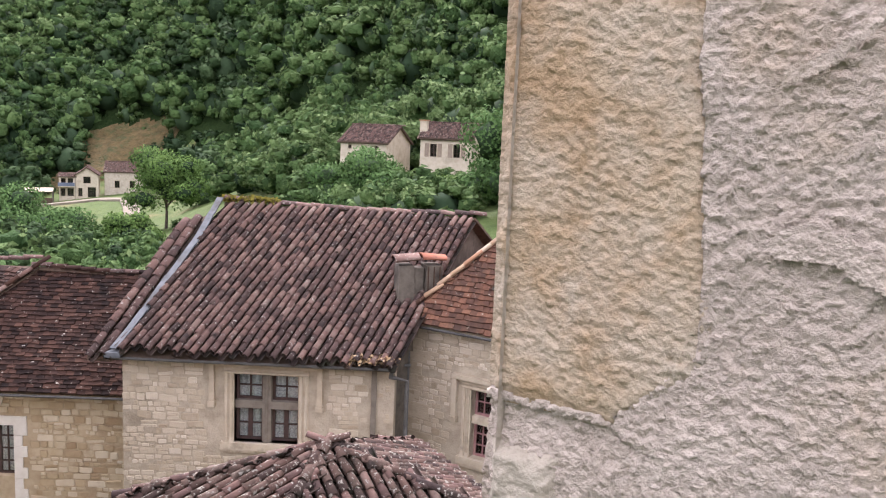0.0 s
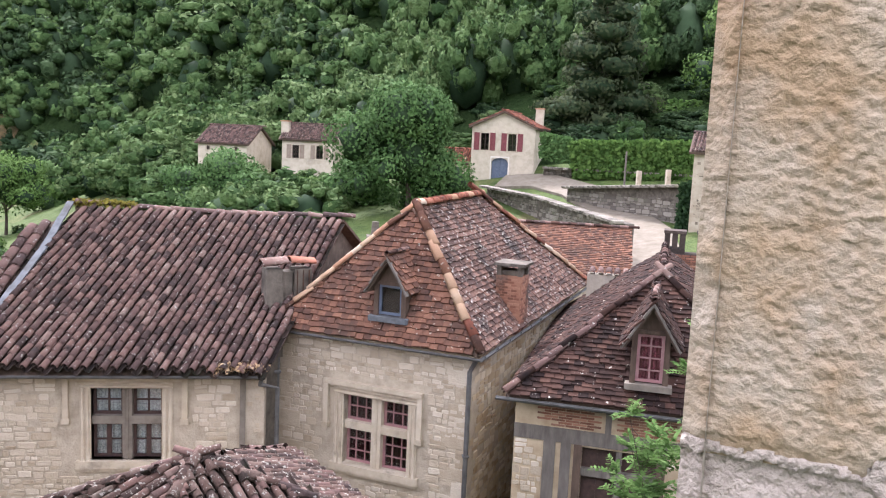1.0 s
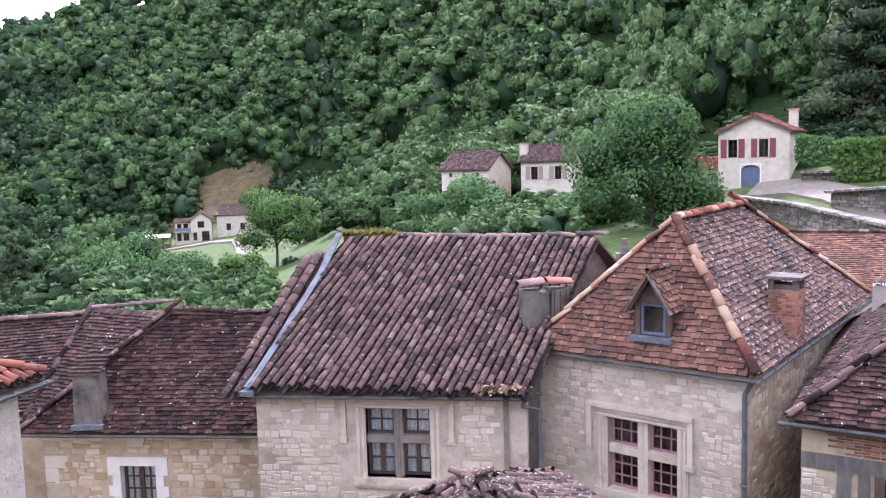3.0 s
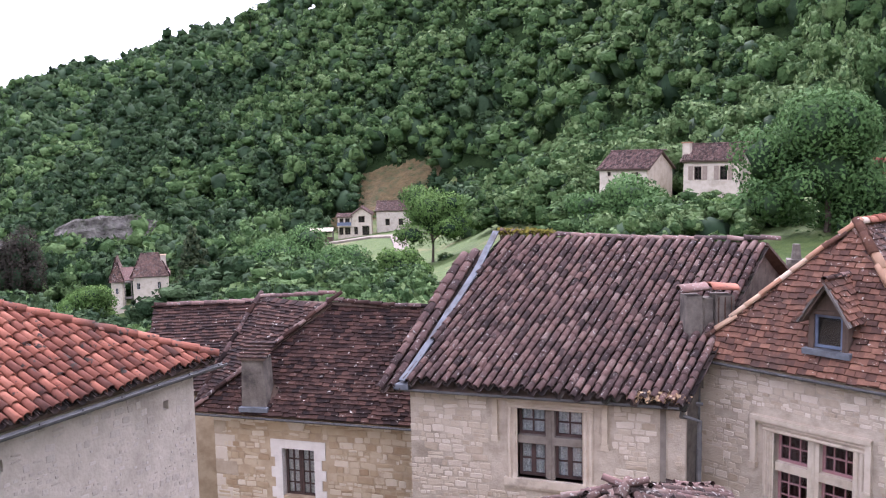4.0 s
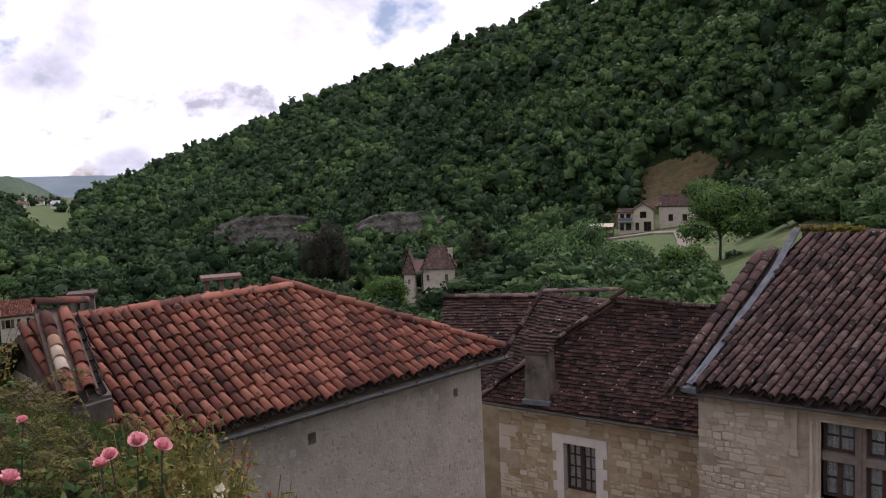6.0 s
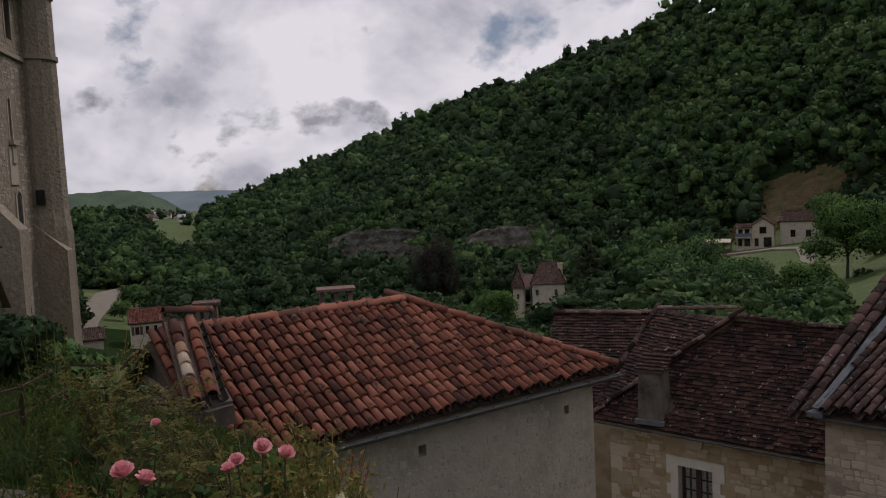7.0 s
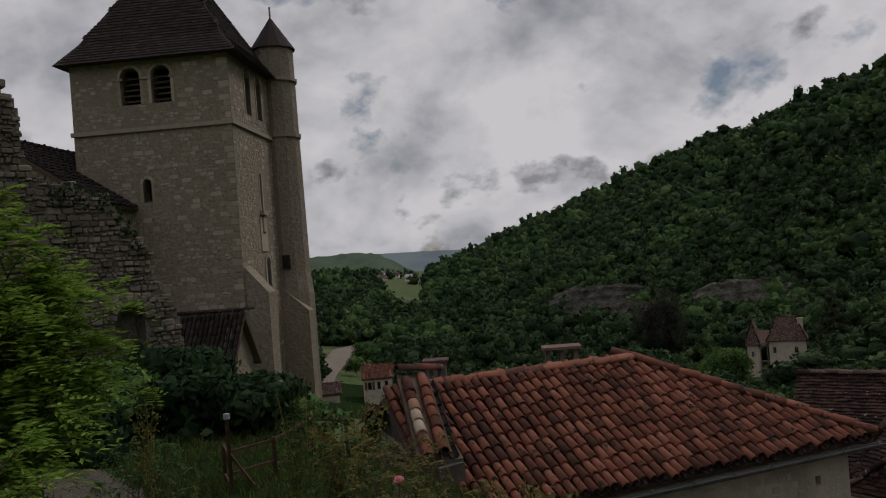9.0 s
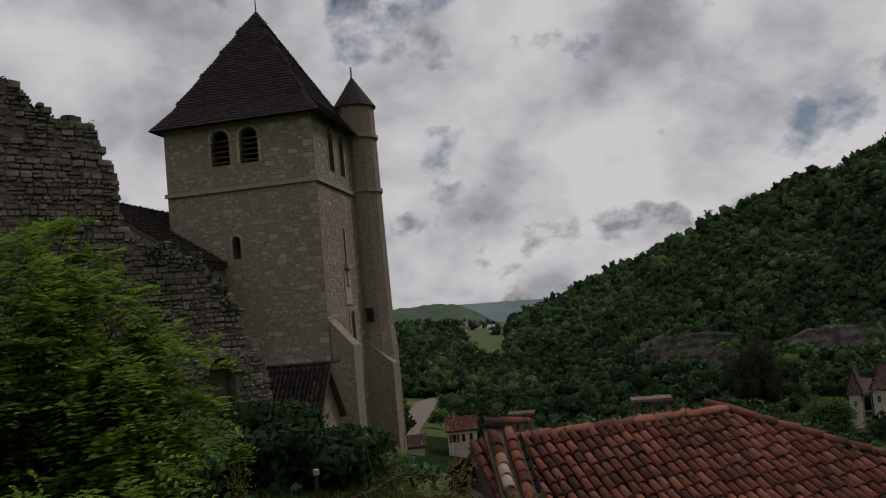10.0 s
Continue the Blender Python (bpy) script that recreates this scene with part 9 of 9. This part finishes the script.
WEED = leafy("weed_leaves", [(0.2, (0.10, 0.11, 0.030)), (0.45, (0.18, 0.18, 0.055)), (0.7, (0.28, 0.235, 0.085)), (0.9, (0.35, 0.21, 0.085))], scale=7, vary=0.6)
GRASS = leafy("grass_blades", [(0.2, (0.028, 0.050, 0.013)), (0.5, (0.055, 0.088, 0.022)), (0.8, (0.13, 0.14, 0.045))], scale=1.6, vary=0.5)


def rose_bush(x, y, blooms, seed, label, leaves=220, spread=0.3):
    rng, rnd = np.random.default_rng(seed), random.Random(seed)
    z = land(x, y)
    b = thing("rose_bush", (x, y, z), label, "rose bush", "rose bushes")
    s = Shape()
    pts = []
    for bx, by, bz, r in blooms:
        top = Vector((bx, by, bz - r * 0.2))
        base = Vector((x + rnd.uniform(-0.06, 0.06), y + rnd.uniform(-0.06, 0.06), z - 0.05))
        m = base.lerp(top, 0.5) + Vector((rnd.uniform(-0.04, 0.04), rnd.uniform(-0.04, 0.04), 0))
        s.tube([base, m, top], 0.005, 5, 0.003)
        pts += [base.lerp(m, t) if t < 1 else m.lerp(top, t - 1) for t in np.linspace(0.3, 1.85, 9)]
        part("bloom", rose_bloom((bx, by, bz - r * 0.3), r, rnd), PETAL, b, "full pink rose")
    for k in range(6):
        tip = Vector((x + rnd.gauss(0, spread), y + rnd.gauss(0, spread), z + rnd.uniform(0.25, 0.55)))
        s.tube([(x, y, z - 0.05), tip], 0.005, 5, 0.002)
        pts += [Vector((x, y, z)).lerp(tip, t) for t in (0.5, 0.75, 1.0)]
    part("stem", s, BARK, b)
    pick = np.array([tuple(pts[rnd.randrange(len(pts))]) for _ in range(leaves)]) + rng.normal(0, 0.05, (leaves, 3))
    v, f = leaf_quads(pick, np.tile([0, 0, 1.0], (leaves, 1)), 0.028, rng, 1.5)
    part("leaves", quad_mesh("leaves", v, f, ROSE_LEAF), ROSE_LEAF, b, kind="stuff")


rose_bush(-3.30, 1.30, [(-3.32, 1.40, 9.00, 0.055), (-3.27, 1.45, 8.965, 0.05)], 201, "rose bush with two large pink blooms")
rose_bush(-3.05, 1.80, [(-3.10, 1.86, 9.02, 0.046), (-3.05, 1.93, 8.985, 0.044), (-3.16, 1.78, 8.975, 0.04), (-3.12, 1.72, 8.965, 0.036)], 202, "rose bush with a cluster of pink blooms", 260)
rose_bush(-4.15, 1.85, [(-4.1, 1.89, 8.93, 0.032)], 203, "rose bush with a single small bud", 90, 0.12)


def spire(x, y, high, seed, petal, label, spread=0.16, stalks=5, size=0.013, flowers=26, leaves=150, leaf=None, kind="flower"):
    """A clump of upright flower stalks."""
    rng, rnd = np.random.default_rng(seed), random.Random(seed)
    z = land(x, y)
    b = thing("flower_clump", (x, y, z), label, kind, "garden flowers")
    s = Shape()
    fp, lp = [], []
    for k in range(stalks):
        base = Vector((x + rnd.gauss(0, spread * 0.4), y + rnd.gauss(0, spread * 0.4), z - 0.03))
        top = base + Vector((rnd.gauss(0, spread), rnd.gauss(0, spread), high * rnd.uniform(0.7, 1.05)))
        s.tube([base, base.lerp(top, 0.6) + Vector((0.01, 0, 0)), top], 0.0035, 4, 0.002)
        lp += [base.lerp(top, t) for t in np.linspace(0.1, 0.8, 8)]
        fp += [base.lerp(top, t) for t in np.linspace(0.78, 1.0, 8)]
    part("stalk", s, WEED, b)
    n = leaves
    p = np.array([tuple(lp[rnd.randrange(len(lp))]) for _ in range(n)]) + rng.normal(0, 0.035, (n, 3))
    v, f = leaf_quads(p, rng.normal(0, 1, (n, 3)), 0.022, rng, 2.4)
    part("leaves", quad_mesh("leaves", v, f, leaf or WEED), leaf or WEED, b, kind="stuff")
    if petal:
        n = flowers * stalks
        p = np.array([tuple(fp[rnd.randrange(len(fp))]) for _ in range(n)]) + rng.normal(0, size * 0.9, (n, 3))
        v, f = leaf_quads(p, rng.normal(0, 1, (n, 3)), size, rng, 1.1)
        part("blossom", quad_mesh("blossom", v, f, petal), petal, b, kind="stuff")


spire(-2.84, 2.0, 0.62, 211, PETAL_CREAM, "tall cream flower spike", 0.03, 1, 0.014, 60, 40)
k = 0
for x, y, h, petal in ((-3.35, 2.35, 0.62, PETAL_RED), (-3.0, 2.5, 0.55, PETAL_RED), (-2.75, 2.45, 0.5, PETAL_RED), (-2.55, 2.35, 0.5, None), (-3.7, 2.7, 0.6, PETAL_RED), (-2.35, 2.25, 0.42, None), (-3.2, 2.2, 0.6, None), (-2.7, 1.7, 0.55, None), (-3.5, 2.0, 0.5, None), (-2.45, 1.45, 0.5, None), (-3.9, 2.3, 0.5, None), (-4.3, 2.9, 0.55, None), (-4.9, 3.2, 0.45, None), (-2.6, 1.9, 0.6, None), (-3.0, 2.05, 0.62, None), (-3.75, 1.5, 0.35, PETAL_RED), (-4.6, 1.75, 0.45, PETAL_RED), (-5.4, 3.4, 0.4, None)):
    spire(x, y, h, 220 + k, petal, "wild flowers and seeding weeds on the terrace edge" if petal else "straggling yellow-green weeds on the terrace edge", 0.12, 14, 0.009, 3, 900)
    k += 1
re_ = random.Random(260)
for k in range(16):
    x = -2.2 - 1.9 * re_.random()
    y = garden_edge(x) - re_.uniform(0.05, 0.5)
    spire(x, y, re_.uniform(0.38, 0.62), 260 + k, PETAL_RED if k % 5 == 0 else PETAL_CREAM if k % 5 == 1 else None, "straggling yellow-green weeds on the terrace edge", 0.12, 14, 0.008, 3, 800)
spire(-7.2, 1.15, 1.35, 250, None, "tall pale mullein stalks", 0.08, 5, leaves=500)
spire(-5.6, 1.9, 1.2, 251, None, "thin woody stems with sparse leaves", 0.16, 9, leaves=900, leaf=ROSE_LEAF)
spire(-6.6, 2.6, 1.0, 252, None, "yellow-green shrub by the gate", 0.22, 12, leaves=1600, leaf=WEED)


def lawn():
    rng = np.random.default_rng(301)
    pts = []
    while len(pts) < 42000:
        x = -2.2 - 14 * rng.uniform() ** 1.35
        y = rng.uniform(-4, 5)
        if y > garden_edge(x) - 0.05 or (x < -6 and abs(y - (1.35 + 0.1 * (x + 7))) < 0.35 and x > -12 and y < 2):
            continue
        pts.append((x, y))
    pts = np.array(pts)
    z = np.array([land(x, y) for x, y in pts])
    n = len(pts)
    ang = rng.uniform(0, 6.283, n)
    h = rng.uniform(0.03, 0.12, n) * (1 + 0.6 * (rng.uniform(size=n) > 0.93))
    w = rng.uniform(0.004, 0.010, n) * (1 + np.abs(pts[:, 0]) * 0.08)
    d = np.stack([np.cos(ang), np.sin(ang), np.zeros(n)], 1)
    lean = rng.normal(0, 0.4, (n, 2))
    b = np.stack([pts[:, 0], pts[:, 1], z - 0.01], 1)
    t = b + np.stack([lean[:, 0] * h, lean[:, 1] * h, h], 1)
    v = np.stack([b - d * w[:, None], b + d * w[:, None], t + d * w[:, None] * 0.2, t - d * w[:, None] * 0.2], 1).reshape(-1, 3)
    ob = part("grass", quad_mesh("grass", v, np.arange(4 * n).reshape(n, 4), GRASS), GRASS)
    tagged(ob, "uneven garden grass with tall blades", "grass", kind="stuff")
    # trodden path
    s = Shape()
    rnd = random.Random(5)
    for i in range(26):
        x = -5.6 - 0.3 * i
        y = 1.35 + 0.1 * (x + 7)
        for dy in (-0.36, 0.36):
            yy = y + dy + rnd.uniform(-0.08, 0.08)
            s.v.append((x, yy, land(x, yy) + 0.02))
    s.f = [(2 * i, 2 * i + 1, 2 * i + 3, 2 * i + 2) for i in range(25)]
    tagged(part("path", s, PATH_EARTH), "trodden earth garden path", "path", kind="structure")


lawn()


def roof_growth():
    """Moss on the long roof's ridge and a dry plant at its eave."""
    rng = np.random.default_rng(401)
    for a, b, n, size, mat, spread, label, cat in (((-5.35, 18.72, 8.34), (-4.1, 18.72, 8.32), 700, 0.05, MOSS, 0.06, "yellow-green moss along the ridge tiles", "moss"), ((-1.9, 15.05, 5.72), (-1.0, 15.05, 5.75), 500, 0.035, LEAF_DRY, 0.07, "dried tufts growing in the eaves", "plant")):
        t = rng.uniform(0, 1, (n, 1))
        p = np.array(a) * (1 - t) + np.array(b) * t + rng.normal(0, spread, (n, 3)) * np.array([1, 1, 0.6])
        v, f = leaf_quads(p, rng.normal(0, 1, (n, 3)) + [0, 0, 0.8], size, rng, 1.5)
        tagged(part("roof_" + cat, quad_mesh(cat, v, f, mat), mat), label, cat, kind="stuff")


roof_growth()

lay_all()
